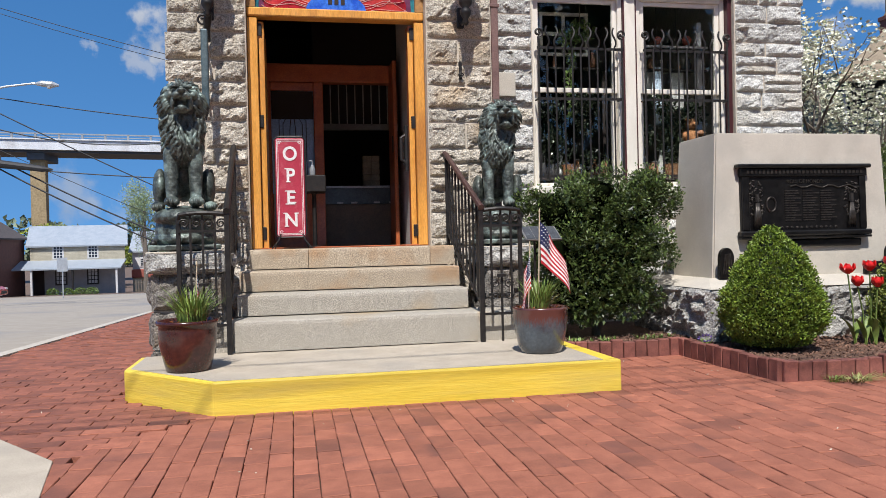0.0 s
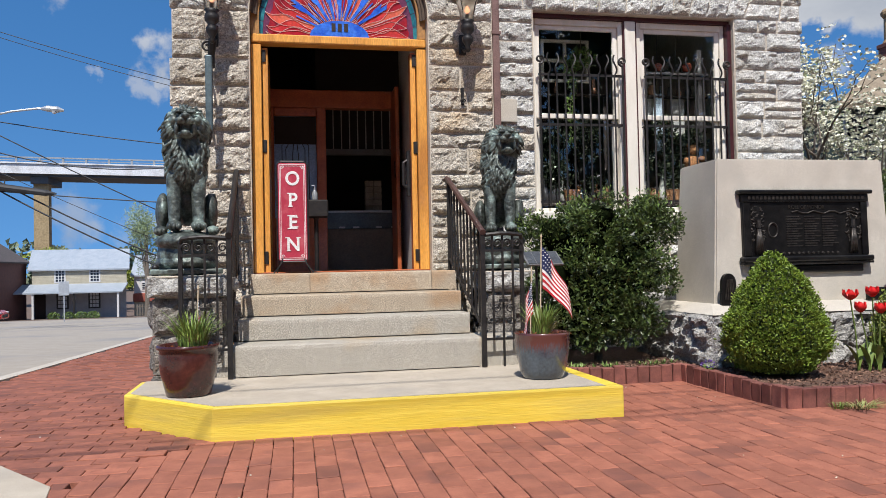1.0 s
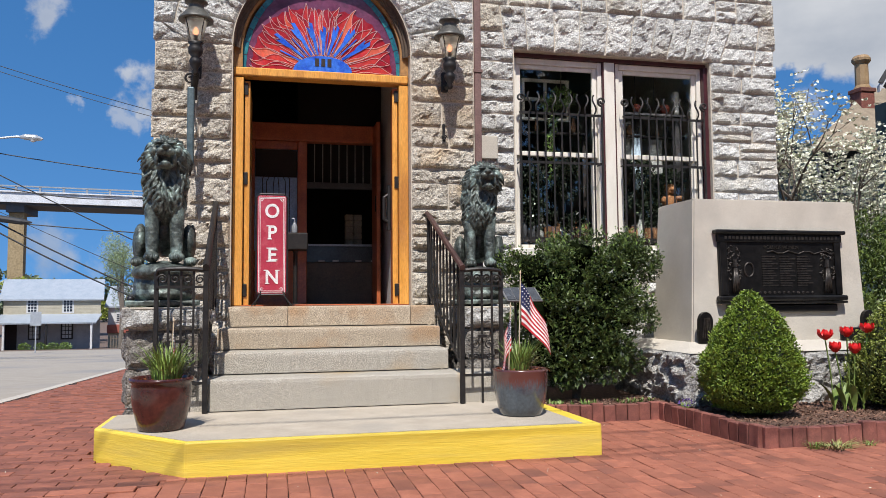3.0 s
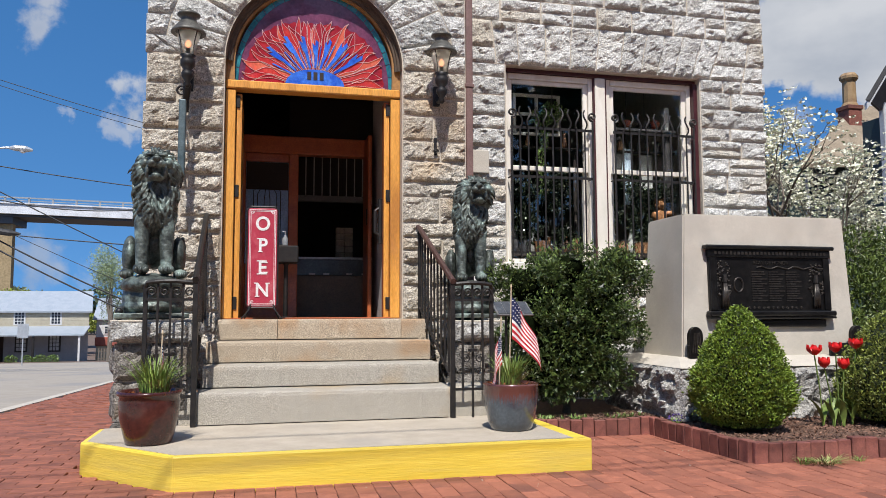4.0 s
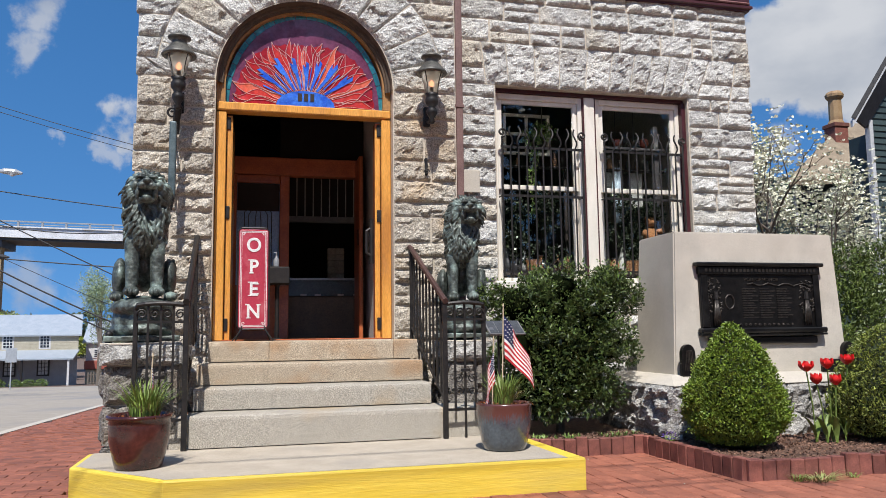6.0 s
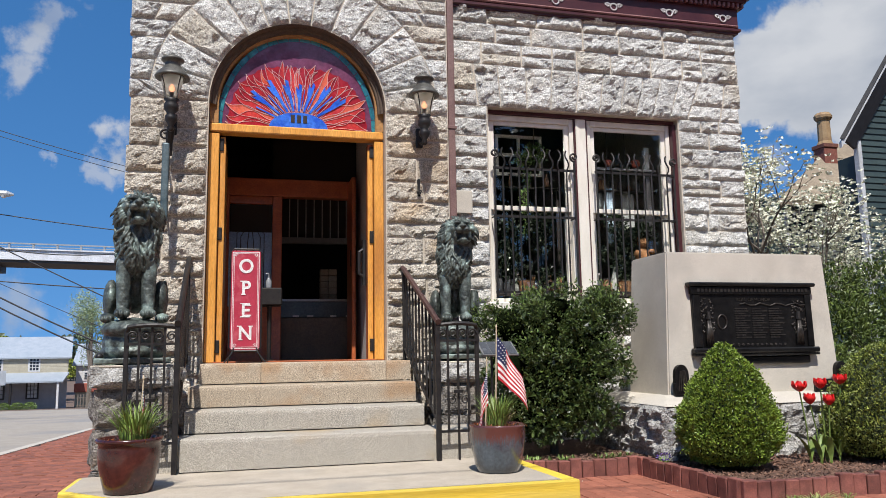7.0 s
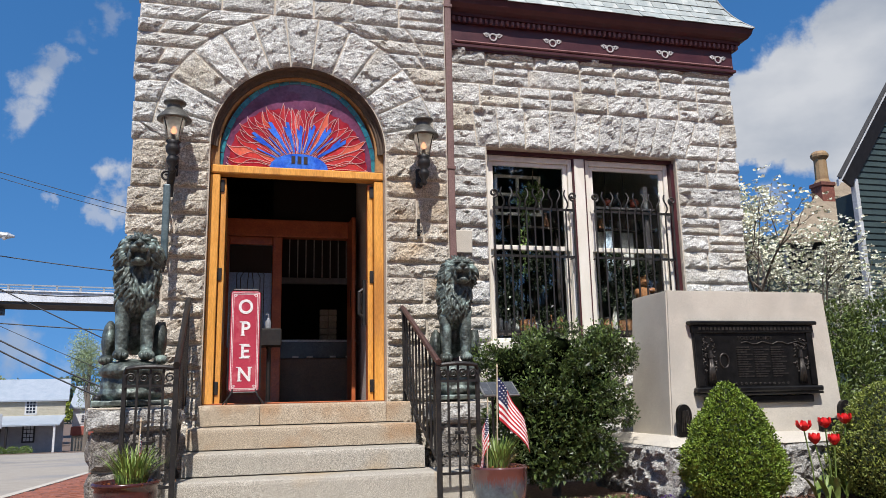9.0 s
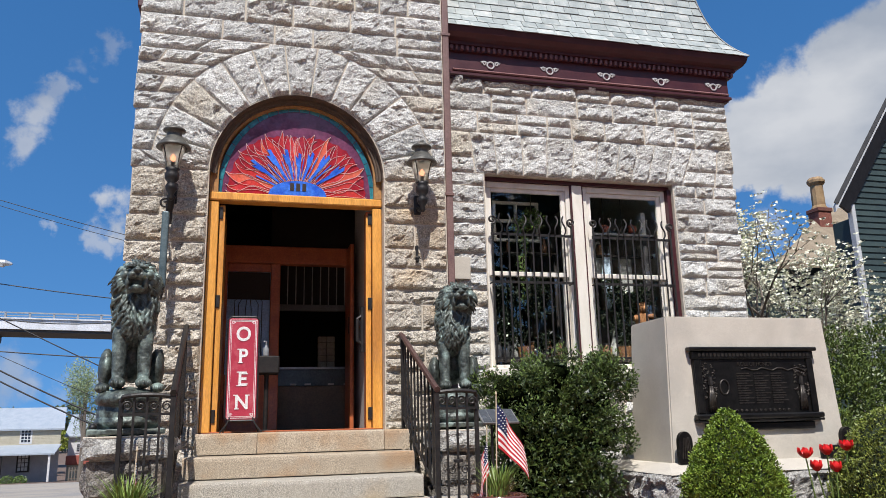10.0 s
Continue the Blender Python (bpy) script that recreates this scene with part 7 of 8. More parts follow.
# ---- dogwood and hedge beside the wing ----
def tree_limbs(t, base, rg, levels, length, r, spread, tips):
    """Forking limbs; the ends of the last forks are gathered in tips."""
    def grow(p, d, length, r, level):
        pts, rs = [p], [r]
        for k in range(4):
            d = (d + Vector((rg.uniform(-1, 1), rg.uniform(-1, 1), rg.uniform(-0.3, 0.7))) * 0.16).normalized()
            p = p + d * length / 4
            pts.append(p), rs.append(r * (1 - 0.11 * (k + 1)))
            if level <= 1:
                tips.append((p.copy(), d.copy()))
        part("trunk" if level == levels else "limb", tube(bmesh.new(), pts, rs, 6), BARK, t)
        if level:
            for _ in range(3 if level > 1 else 2):
                grow(p, (d + Vector((rg.uniform(-1, 1), rg.uniform(-1, 1), rg.uniform(-0.5, 0.8))) * spread).normalized(), length * rg.uniform(0.62, 0.85), r * 0.55, level - 1)
    grow(Vector(base), Vector((0.05, 0, 1)), length, r, levels)


PALE_LEAF = leaf_mat("pale_bud_leaf", (0.20, 0.27, 0.12), (0.34, 0.40, 0.22))


def dogwood(base, seed, scale, label, n_each=9):
    rg, ng = random.Random(seed), np.random.default_rng(seed)
    t = thing("dogwood_tree", base, label, "tree", "flowering trees by the wing")
    tips = []
    tree_limbs(t, base, rg, 4, 1.05 * scale, 0.05 * scale, 0.85, tips)
    P, D = [], []
    for p, d in tips:
        for _ in range(n_each):
            P.append(p + Vector(ng.normal(0, 0.13, 3))), D.append(Vector((0, 0, 1)) + Vector(ng.normal(0, 0.4, 3)))
    P, D = np.array(P), np.array(D)
    # four bracts round each flower
    Q, O = [], []
    for k in range(4):
        a = k * np.pi / 2 + ng.uniform(0, 1.5, len(P))
        o = np.stack([np.cos(a), np.sin(a), np.full(len(P), 0.25)], 1)
        Q.append(P + o * 0.022), O.append(o * 4)
    leaves("blossom", np.concatenate(Q), np.concatenate(O), 0.044, PETAL, t, ng, "cream four-petalled blossom", fold=0.1, aspect=0.8)
    k = ng.choice(len(P), len(P) // 5)
    leaves("crown", P[k] + ng.normal(0, 0.06, (len(k), 3)), D[k], 0.055, PALE_LEAF, t, ng, "young green leaves")
    return t


dogwood((6.95, 8.7, 0.05), 11, 1.0, "dogwood tree full of cream blossom beside the wing", 3)
dogwood((8.75, 9.4, 0.05), 23, 0.80, "low spreading dogwood tree in cream blossom", 4)
dogwood((6.2, 8.2, 0.05), 31, 1.08, "slender dogwood tree close to the granite corner", 3)
hedge = thing("hedge", (6.6, 7.2, 0.05), "dark green hedge behind the memorial", "hedge")
hl = [(5.75, 7.3, 0.7, 0.42, 0.5, 0.75), (6.5, 7.2, 0.8, 0.55, 0.5, 0.8), (7.3, 7.3, 0.85, 0.6, 0.5, 0.8), (8.2, 7.6, 0.9, 0.7, 0.5, 0.9), (6.0, 7.0, 0.4, 0.6, 0.5, 0.5), (7.0, 6.8, 0.5, 0.6, 0.4, 0.6), (5.55, 6.3, 0.55, 0.3, 0.4, 0.5), (5.9, 7.5, 1.25, 0.4, 0.4, 0.45), (6.6, 7.5, 1.45, 0.5, 0.4, 0.5), (7.5, 7.6, 1.55, 0.55, 0.4, 0.5)]
hg = np.random.default_rng(17)
p, v = shell(hg, 30000, hl, 0.45)
leaves("crown", p[p[:, 2] > 0.1], v[p[:, 2] > 0.1] + np.array([0, -0.3, 0.4]), 0.05, leaf_mat("hedge_leaf", (0.045, 0.075, 0.014), (0.15, 0.20, 0.04)), hedge, hg, "small dark leaves")
for x in (5.8, 6.6, 7.4, 8.2):
    part("stem", tube(bmesh.new(), [(x, 7.3, 0.02), (x + 0.05, 7.3, 0.9)], [0.03, 0.015], 6), BARK, hedge)

# ---- neighbouring houses on the garden side ----
GREENWALL = surf("dark_green_siding", (0.018, 0.034, 0.034), (0.030, 0.050, 0.048), 2, 0.6, 0.1, fine=30, spread=0.12)
GREYTRIM = surf("grey_white_trim", (0.40, 0.41, 0.42), (0.50, 0.51, 0.52), 4, 0.6, 0.1)
SHINGLE = surf("tan_roof_shingle", (0.21, 0.165, 0.115), (0.29, 0.235, 0.17), 5, 0.9, 0.4, fine=40, spread=0.10)
DARKPANE = surf("dark_window_pane", (0.012, 0.016, 0.024), (0.03, 0.04, 0.055), 1, 0.08, 0.0)
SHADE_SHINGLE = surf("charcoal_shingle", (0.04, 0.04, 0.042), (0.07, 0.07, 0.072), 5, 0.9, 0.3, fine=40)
gh = thing("green_house", (14.5, 12.0, 0.0), "dark green clapboard house with a grey-trimmed gable", "house")
wall = part("wall", boxed(11.62, 17.9, 12.05, 12.6, -0.2, 4.7), GREENWALL, gh)
for i in range(74):
    z = 0.0 + 0.125 * i
    x0 = 11.6 if z < 4.95 else 11.6 + (z - 4.95) / 1.40
    x1 = 18.0 - (x0 - 11.6)
    if x1 - x0 < 0.3:
        break
    bm = bmesh.new()
    f = [bm.verts.new(q) for q in ((x0, 12.02, z), (x1, 12.02, z), (x1, 12.045, z + 0.13), (x0, 12.045, z + 0.13))]
    b = [bm.verts.new(v.co + Vector((0, 0.03, 0))) for v in f]
    bm.faces.new(f)
    for q in range(4):
        bm.faces.new((f[q], b[q], b[(q + 1) % 4], f[(q + 1) % 4]))
    bmesh.ops.recalc_face_normals(bm, faces=bm.faces[:])
    part("clapboard", bm, GREENWALL, wall)
for s in (0, 1):
    bm = bmesh.new()
    pts = [(10.80, 4.80), (14.80, 10.42), (14.80, 10.54), (10.70, 4.81)]
    if s:
        pts = [(29.6 - a, z) for a, z in pts]
    f = [bm.verts.new((a, 11.50, z)) for a, z in pts]
    b = [bm.verts.new((a + 8.8, 17.75, z)) for a, z in pts]
    bm.faces.new(f), bm.faces.new(b[::-1])
    for q in range(4):
        bm.faces.new((f[q], b[q], b[(q + 1) % 4], f[(q + 1) % 4]))
    bmesh.ops.recalc_face_normals(bm, faces=bm.faces[:])
    rf = part("roof", bm, SHADE_SHINGLE, gh, "dark shingled gable roof")
    bm = bmesh.new()
    pts = [(10.75, 4.64), (14.78, 10.28), (14.78, 10.40), (10.75, 4.76)]
    if s:
        pts = [(29.6 - a, z) for a, z in pts]
    f = [bm.verts.new((a, 11.52, z)) for a, z in pts]
    b = [bm.verts.new((a, 11.58, z)) for a, z in pts]
    bm.faces.new(f), bm.faces.new(b[::-1])
    for q in range(4):
        bm.faces.new((f[q], b[q], b[(q + 1) % 4], f[(q + 1) % 4]))
    bmesh.ops.recalc_face_normals(bm, faces=bm.faces[:])
    part("rake_board", bm, GREYTRIM, rf, "grey-white rake board")
part("corner_board", boxed(11.55, 11.64, 11.97, 12.10, 0.0, 4.95, 0.01), GREYTRIM, gh, "grey-white corner board")
w = part("window", boxed(12.35, 13.25, 11.99, 12.06, 2.0, 3.5, 0.01), GREYTRIM, gh)
part("pane", boxed(12.42, 13.18, 11.975, 11.988, 2.07, 3.43), DARKPANE, w, "dark pane")

th = thing("tan_roofed_house", (14.5, 16.0, 0.0), "house with a tan shingled roof and brick chimney", "house")
part("wall", boxed(12.7, 19.5, 16.3, 22.0, -0.2, 4.75), GREENWALL, th)
bm = bmesh.new()
f = [bm.verts.new(q) for q in ((12.75, 15.85, 4.60), (19.8, 15.85, 5.0), (19.8, 17.6, 6.75), (16.1, 17.6, 6.70))]
b = [bm.verts.new(v.co - Vector((0, 0, 0.15))) for v in f]
bm.faces.new(f), bm.faces.new(b[::-1])
for q in range(4):
    bm.faces.new((f[q], b[q], b[(q + 1) % 4], f[(q + 1) % 4]))
bmesh.ops.recalc_face_normals(bm, faces=bm.faces[:])
rf = part("roof", bm, SHINGLE, th, "tan weathered shingles")
chm = part("chimney", boxed(15.23, 15.65, 16.95, 17.37, 4.8, 6.42, 0.01), surf("chimney_brick", (0.16, 0.055, 0.04), (0.26, 0.09, 0.065), 18, 0.9, 0.8, fine=60), th, "red brick chimney")
part("chimney_band", boxed(15.20, 15.68, 16.92, 17.40, 6.38, 6.49, 0.01), surf("dark_chimney_brick", (0.12, 0.045, 0.035), (0.18, 0.07, 0.05), 18, 0.9, 0.8, fine=60), chm)
part("chimney_pot", lathe(bmesh.new(), [(0.22, 0), (0.20, 0.06), (0.175, 0.10), (0.165, 0.68), (0.19, 0.70), (0.235, 0.76), (0.24, 0.83), (0.20, 0.89), (0.18, 0.91)], (15.45, 17.15, 6.49), 10), surf("buff_clay", (0.27, 0.17, 0.08), (0.38, 0.26, 0.14), 3, 0.8, 0.3, c3=(0.25, 0.15, 0.08), stain=4), chm, "buff clay chimney pot")
for x in (13.3, 14.35, 15.3):
    w = part("window", boxed(x - 0.07, x + 0.87, 16.24, 16.32, 3.0, 4.4, 0.01), GREYTRIM, th)
    part("pane", boxed(x, x + 0.80, 16.225, 16.238, 3.07, 4.33), DARKPANE, w, "dark blue pane")

# ---- houses across the side street ----
CREAM = surf("cream_lap_siding", (0.40, 0.36, 0.27), (0.47, 0.43, 0.33), 2, 0.7, 0.1, fine=20)
GREYW = surf("grey_painted_wall", (0.27, 0.27, 0.285), (0.34, 0.34, 0.355), 2, 0.7, 0.1, fine=20)
TIN = surf("pale_metal_roof", (0.26, 0.30, 0.34), (0.33, 0.36, 0.40), 2, 0.45, 0.1, fine=20)
TRIMW = surf("white_house_trim", (0.50, 0.50, 0.50), (0.58, 0.58, 0.57), 3, 0.6, 0.1)


def gable_roof(x0, x1, y0, y1, z, h, over=0.3):
    bm = bmesh.new()
    ym = (y0 + y1) / 2
    prof = [(y0 - over, z - 0.08), (ym, z + h), (y1 + over, z - 0.08), (y1 + over, z + 0.05), (ym, z + h + 0.15), (y0 - over, z + 0.05)]
    a = [bm.verts.new((x0 - over, y, q)) for y, q in prof]
    b = [bm.verts.new((x1 + over, y, q)) for y, q in prof]
    for i in range(6):
        bm.faces.new((a[i], a[(i + 1) % 6], b[(i + 1) % 6], b[i]))
    for s in (a, b):
        bm.faces.new((s[0], s[1], s[4], s[5])), bm.faces.new((s[1], s[2], s[3], s[4]))
    bmesh.ops.recalc_face_normals(bm, faces=bm.faces[:])
    return bm


def gable_ends(x, y0, y1, z, h):
    bm = bmesh.new()
    bm.faces.new([bm.verts.new(q) for q in ((x, y0, z), (x, (y0 + y1) / 2, z + h), (x, y1, z))])
    return bm


def house_window(t, x, z, w, h, y, frame_mat):
    f = part("window", boxed(x - w / 2 - 0.10, x + w / 2 + 0.10, y - 0.06, y + 0.02, z - 0.10, z + h + 0.10, 0.01), frame_mat, t)
    for i in range(3):
        for j in range(4):
            a = x - w / 2 + w * i / 3
            part("pane", boxed(a + 0.03, a + w / 3 - 0.03, y - 0.075, y - 0.062, z + h * j / 4 + 0.03, z + h * (j + 1) / 4 - 0.03), DARKPANE if frame_mat is not IRON else GREYTRIM, f)


GZ0 = -3.15
h1 = thing("cream_house", (-19.0, 73.0, GZ0), "cream and grey two-storey house with pale metal roof", "house")
part("upper_wall", boxed(-22.9, -15.0, 73, 79, -0.2, 1.2), CREAM, h1)
part("lower_wall", boxed(-22.85, -15.05, 73.05, 79, GZ0 - 0.3, -0.21), GREYW, h1)
part("roof", gable_roof(-22.9, -15.0, 73, 79, 1.2, 1.75), TIN, h1)
for gx in (-22.9, -15.0):
    part("gable", gable_ends(gx, 73, 79, 1.2, 1.7), GREYW, h1)
for i in range(11):
    part("siding_board", boxed(-22.9, -15.0, 72.96, 73.0, -0.19 + 0.125 * i, -0.08 + 0.125 * i), CREAM, h1)
bm = bmesh.new()
f = [bm.verts.new(q) for q in ((-24.6, 70.7, -0.75), (-14.9, 70.7, -0.75), (-14.9, 73, -0.05), (-24.6, 73, -0.05))]
b = [bm.verts.new(v.co - Vector((0, 0, 0.12))) for v in f]
bm.faces.new(f), bm.faces.new(b[::-1])
for q in range(4):
    bm.faces.new((f[q], b[q], b[(q + 1) % 4], f[(q + 1) % 4]))
bmesh.ops.recalc_face_normals(bm, faces=bm.faces[:])
part("porch_roof", bm, TIN, h1, "grey porch roof")
for x in (-24.4, -22.2, -18.9, -15.3):
    part("porch_post", boxed(x - 0.08, x + 0.08, 70.8, 70.96, GZ0 - 0.3, -0.78), TRIMW if x != -18.9 else IRON, h1)
for x, z in ((-20.6, 0.12), (-17.7, 0.12)):
    house_window(h1, x, z, 0.75, 1.05, 73, TRIMW)
for x in (-20.4, -17.75):
    house_window(h1, x, -2.2, 0.80, 1.35, 73, IRON)
part("front_door", boxed(-22.7, -21.8, 72.95, 73.06, GZ0, -0.9, 0.01), DARKROOM, h1, "dark front door")
for ob in h1.children:  # the plot is askew, so the house is too
    for v in ob.data.vertices:
        v.co.x -= 0.21 * max(0.0, v.co.y)
h2 = thing("white_house", (-13.7, 78.0, GZ0), "small white house with pale roof and red porch", "house")
part("wall", boxed(-15.6, -11.5, 79.2, 84, GZ0 - 0.3, 0.5), TRIMW, h2)
part("roof", gable_roof(-15.6, -11.5, 79.2, 84, 0.5, 1.9), TIN, h2)
house_window(h2, -14.4, -0.9, 0.9, 0.7, 79.2, TRIMW)
part("porch_roof", boxed(-15.4, -12.8, 77.6, 79.1, -2.0, -1.2, 0.05), surf("rusty_red_roof", (0.26, 0.07, 0.05), (0.34, 0.10, 0.07), 4, 0.8, 0.1), h2, "rusty red porch roof")
part("porch_wall", boxed(-15.3, -12.9, 77.8, 79.1, GZ0 - 0.4, -2.02), CREAM, h2)
h3 = thing("brown_house", (-28.7, 66.0, GZ0), "dark red-brown house with pale porch roof", "house")
RB = surf("red_brown_siding", (0.10, 0.045, 0.04), (0.15, 0.065, 0.055), 3, 0.8, 0.1)
part("wall", boxed(-35.2, -23.7, 66, 74, GZ0 - 0.3, 1.9), RB, h3)
bm = gable_roof(66, 74, 23.7, 35.2, 1.9, 4.0)
bmesh.ops.transform(bm, matrix=Matrix.Rotation(math.pi / 2, 4, "Z"), verts=bm.verts)
part("roof", bm, surf("dark_shingle", (0.06, 0.05, 0.05), (0.10, 0.085, 0.08), 4, 0.9, 0.1), h3)
part("porch_roof", boxed(-25.7, -23.6, 63.5, 66, 0.4, 0.62, 0.02), TIN, h3)
for x in (-25.5, -23.8):
    part("porch_post", boxed(x - 0.1, x + 0.1, 63.6, 63.8, GZ0 - 0.3, 0.4), RB, h3)
for x in (-20.4, -19.2, -18.2, -17.2):
    sh = thing("foundation_shrub", (x, 70.4, GZ0 + 0.1), "low green shrub before the porch", "shrub", "shrubs before the cream house")
    q, v = shell(hg, 260, [(x, 70.4, GZ0 + 0.35, 0.5, 0.4, 0.38)])
    leaves("crown", q, v, 0.16, LEAF_SPRING, sh, hg)
    part("stem", tube(bmesh.new(), [(x, 70.4, GZ0 - 0.1), (x, 70.4, GZ0 + 0.4)], 0.04, 5), BARK, sh)
gt = thing("picket_gate", (-12.6, 70, GZ0), "weathered wooden picket gate", "gate")
for i in range(8):
    part("picket", boxed(-13.6 + i * 0.22, -13.5 + i * 0.22, 70.0, 70.04, GZ0 - 0.2, GZ0 + 1.25), BARK, gt)
for z in (0.3, 0.95):
    part("rail", boxed(-13.65, -11.95, 70.045, 70.08, GZ0 + z, GZ0 + z + 0.08), BARK, gt)

# ---- road bridge ----
br = thing("road_bridge", (-33, 111, -4.0), "long white girder road bridge on a tan concrete pier", "bridge")
DECK = surf("white_bridge_paint", (0.55, 0.56, 0.57), (0.66, 0.67, 0.68), 0.6, 0.7, 0.1, fine=6, c3=(0.45, 0.44, 0.43), stain=0.5)
# dark grey; on girder and pier caps it paints the deck's shade
SHADE = surf("dark_grey_and_deck_shade", (0.05, 0.055, 0.06), (0.08, 0.085, 0.09), 1, 0.6, 0.1)


def bridge_z(x, z):
    return z - 0.021 * (x + 37.8) * 1.0


def sloped(bm):
    for v in bm.verts:
        v.co.z -= 0.021 * (v.co.x + 37.8)
    return bm


part("fascia", sloped(boxed(-75, 25, 109.5, 110, 14.35, 15.65)), DECK, br)
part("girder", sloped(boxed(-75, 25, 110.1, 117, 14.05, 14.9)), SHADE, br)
part("deck", sloped(boxed(-75, 25, 109.3, 118, 15.66, 15.85)), DECK, br)
RAILGREY = surf("grey_bridge_rail", (0.24, 0.26, 0.28), (0.32, 0.34, 0.36), 1, 0.6, 0.1)
part("top_rail", sloped(boxed(-75, 25, 109.4, 109.6, 16.40, 16.58)), RAILGREY, br)
part("mid_rail", sloped(boxed(-75, 25, 109.45, 109.55, 16.05, 16.15)), RAILGREY, br)
for i in range(34):
    part("rail_post", sloped(boxed(-74 + i * 2.9, -73.75 + i * 2.9, 109.4, 109.6, 15.86, 16.45)), RAILGREY, br)
TANP = surf("tan_concrete_pier", (0.26, 0.19, 0.10), (0.36, 0.27, 0.15), 0.5, 0.9, 0.1, fine=4)
for x in (-33.6, 4.0):
    part("pier", boxed(x - 0.95, x + 0.95, 111, 112.2, -5, bridge_z(x, 13.1)), TANP, br)
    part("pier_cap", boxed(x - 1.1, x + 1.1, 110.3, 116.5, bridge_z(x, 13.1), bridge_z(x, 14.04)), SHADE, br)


# ---- far trees ----
def far_tree(x, y, z, r, h, mat, label, seed, n=1500, leaf=0.42):
    rg = np.random.default_rng(seed)
    t = thing("far_tree", (x, y, z), label, "tree", "trees beyond the houses")
    part("trunk", tube(bmesh.new(), [(x, y, z - 0.5), (x + 0.1, y, z + h * 0.3), (x, y, z + h * 0.75)], [r * 0.08, r * 0.06, r * 0.02], 6), BARK, t)
    lumps = [(x + rg.uniform(-0.6, 0.6) * r, y + rg.uniform(-0.5, 0.5) * r, z + h * rg.uniform(0.35, 0.85), r * rg.uniform(0.3, 0.55), r * 0.4, h * rg.uniform(0.10, 0.2)) for _ in range(11)]
    stems(t, (x, y, z + h * 0.3), [l[:3] for l in lumps[:6]], r * 0.03)
    q, v = shell(rg, n, lumps, 0.3)
    leaves("crown", q, v, leaf * r / 2.5, mat, t, rg, "loose clumps of spring leaves", aspect=0.7)


far_tree(-11.3, 62, -2.6, 2.3, 9.4, PALE_LEAF, "airy spring-green tree behind the houses", 41, 7000, 0.13)
far_tree(-9.0, 66, -2.6, 2.6, 9.0, PALE_LEAF, "airy spring-green tree beside the road", 42, 6000, 0.13)
far_tree(-24.5, 100, -4, 6.5, 8.2, leaf_mat("yellow_green_leaf", (0.16, 0.20, 0.02), (0.30, 0.34, 0.05)), "yellow-green rounded tree behind the cream house", 43, 9000, 0.15)
far_tree(-42, 104, -4, 5.5, 9, LEAF_OLIVE, "bare-branched brown-green tree under the bridge", 44, 1200)
wd = thing("far_woods", (-60, 180, -4), "far woods along the horizon, haze painted into the green", "woods", kind="stuff")
fl = [(x, 190 + (i * 37 % 20), -1 + (i * 13 % 5), 9, 5, 6) for i, x in enumerate(range(-150, 60, 7))]
q, v = shell(hg, 9000, fl, 0.5)
# greens greyed to paint in the haze of distance
leaves("crown", q, v, 1.6, leaf_mat("haze_painted_leaf", (0.09, 0.12, 0.07), (0.16, 0.19, 0.11)), wd, hg, aspect=0.8)

# ---- poles, cables, street lamp, sign ----
WOODPOLE = surf("weathered_pole_wood", (0.14, 0.10, 0.07), (0.22, 0.16, 0.11), 5, 0.9, 0.4)
CABLE = surf("black_cable", (0.012, 0.012, 0.014), (0.025, 0.025, 0.028), 5, 0.6, 0.0)


def utility_pole(x, y, h, label):
    z = ground_height(x, y)
    t = thing("utility_pole", (x, y, z), label, "pole", "utility poles")
    part("shaft", tube(bmesh.new(), [(x, y, z - 0.3), (x, y, z + h)], [0.16, 0.11], 10), WOODPOLE, t)
    part("cross_arm", boxed(x - 1.1, x + 1.1, y - 0.06, y + 0.06, z + h - 0.6, z + h - 0.48), WOODPOLE, t)
    for k in (-1, -0.4, 0.4, 1):
        part("insulator", lathe(bmesh.new(), [(0.03, 0), (0.05, 0.05), (0.03, 0.12)], (x + k, y, z + h - 0.48), 8), SHADE, t)
    return t


utility_pole(-12.2, 30, 12.5, "tall weathered utility pole by the side street")
utility_pole(1.5, 30.5, 11.5, "utility pole standing behind the granite building")
utility_pole(-12.0, 66, 7.4, "thin brown utility pole by the white house")


def cable(a, b, sag, r, label="slack black overhead cable"):
    t = thing("overhead_cable", a, label, "cable", "overhead cables")
    a, b = Vector(a), Vector(b)
    pts = [a.lerp(b, k / 20) - Vector((0, 0, sag * 4 * (k / 20) * (1 - k / 20))) for k in range(21)]
    part("wire", tube(bmesh.new(), pts, r, 5), CABLE, t)


# from the street pole to the pole behind the building
for za, zb, sag, r in ((10.3, 7.0, 0.25, 0.014), (10.1, 6.75, 0.25, 0.012), (6.75, 5.35, 0.25, 0.020), (5.9, 6.8, 1.55, 0.022), (6.9, 0.2, 0.2, 0.022), (5.3, -1.0, 0.55, 0.030), (5.0, -1.35, 0.60, 0.030), (5.5, -0.6, 0.25, 0.012), (4.1, 3.3, 0.15, 0.022)):
    cable((-12.2, 30, za), (1.5, 30.5, zb), sag, r)
spl = thing("cable_splice", (-9.9, 30.0, 4.0), "black splice case hung on the overhead cables", "splice case")
part("case", tube(bmesh.new(), [(-10.9, 29.95, 4.18), (-10.6, 29.95, 4.10), (-8.9, 29.95, 3.86), (-8.55, 29.95, 3.83)], [0.05, 0.14, 0.12, 0.03], 10), CABLE, spl)
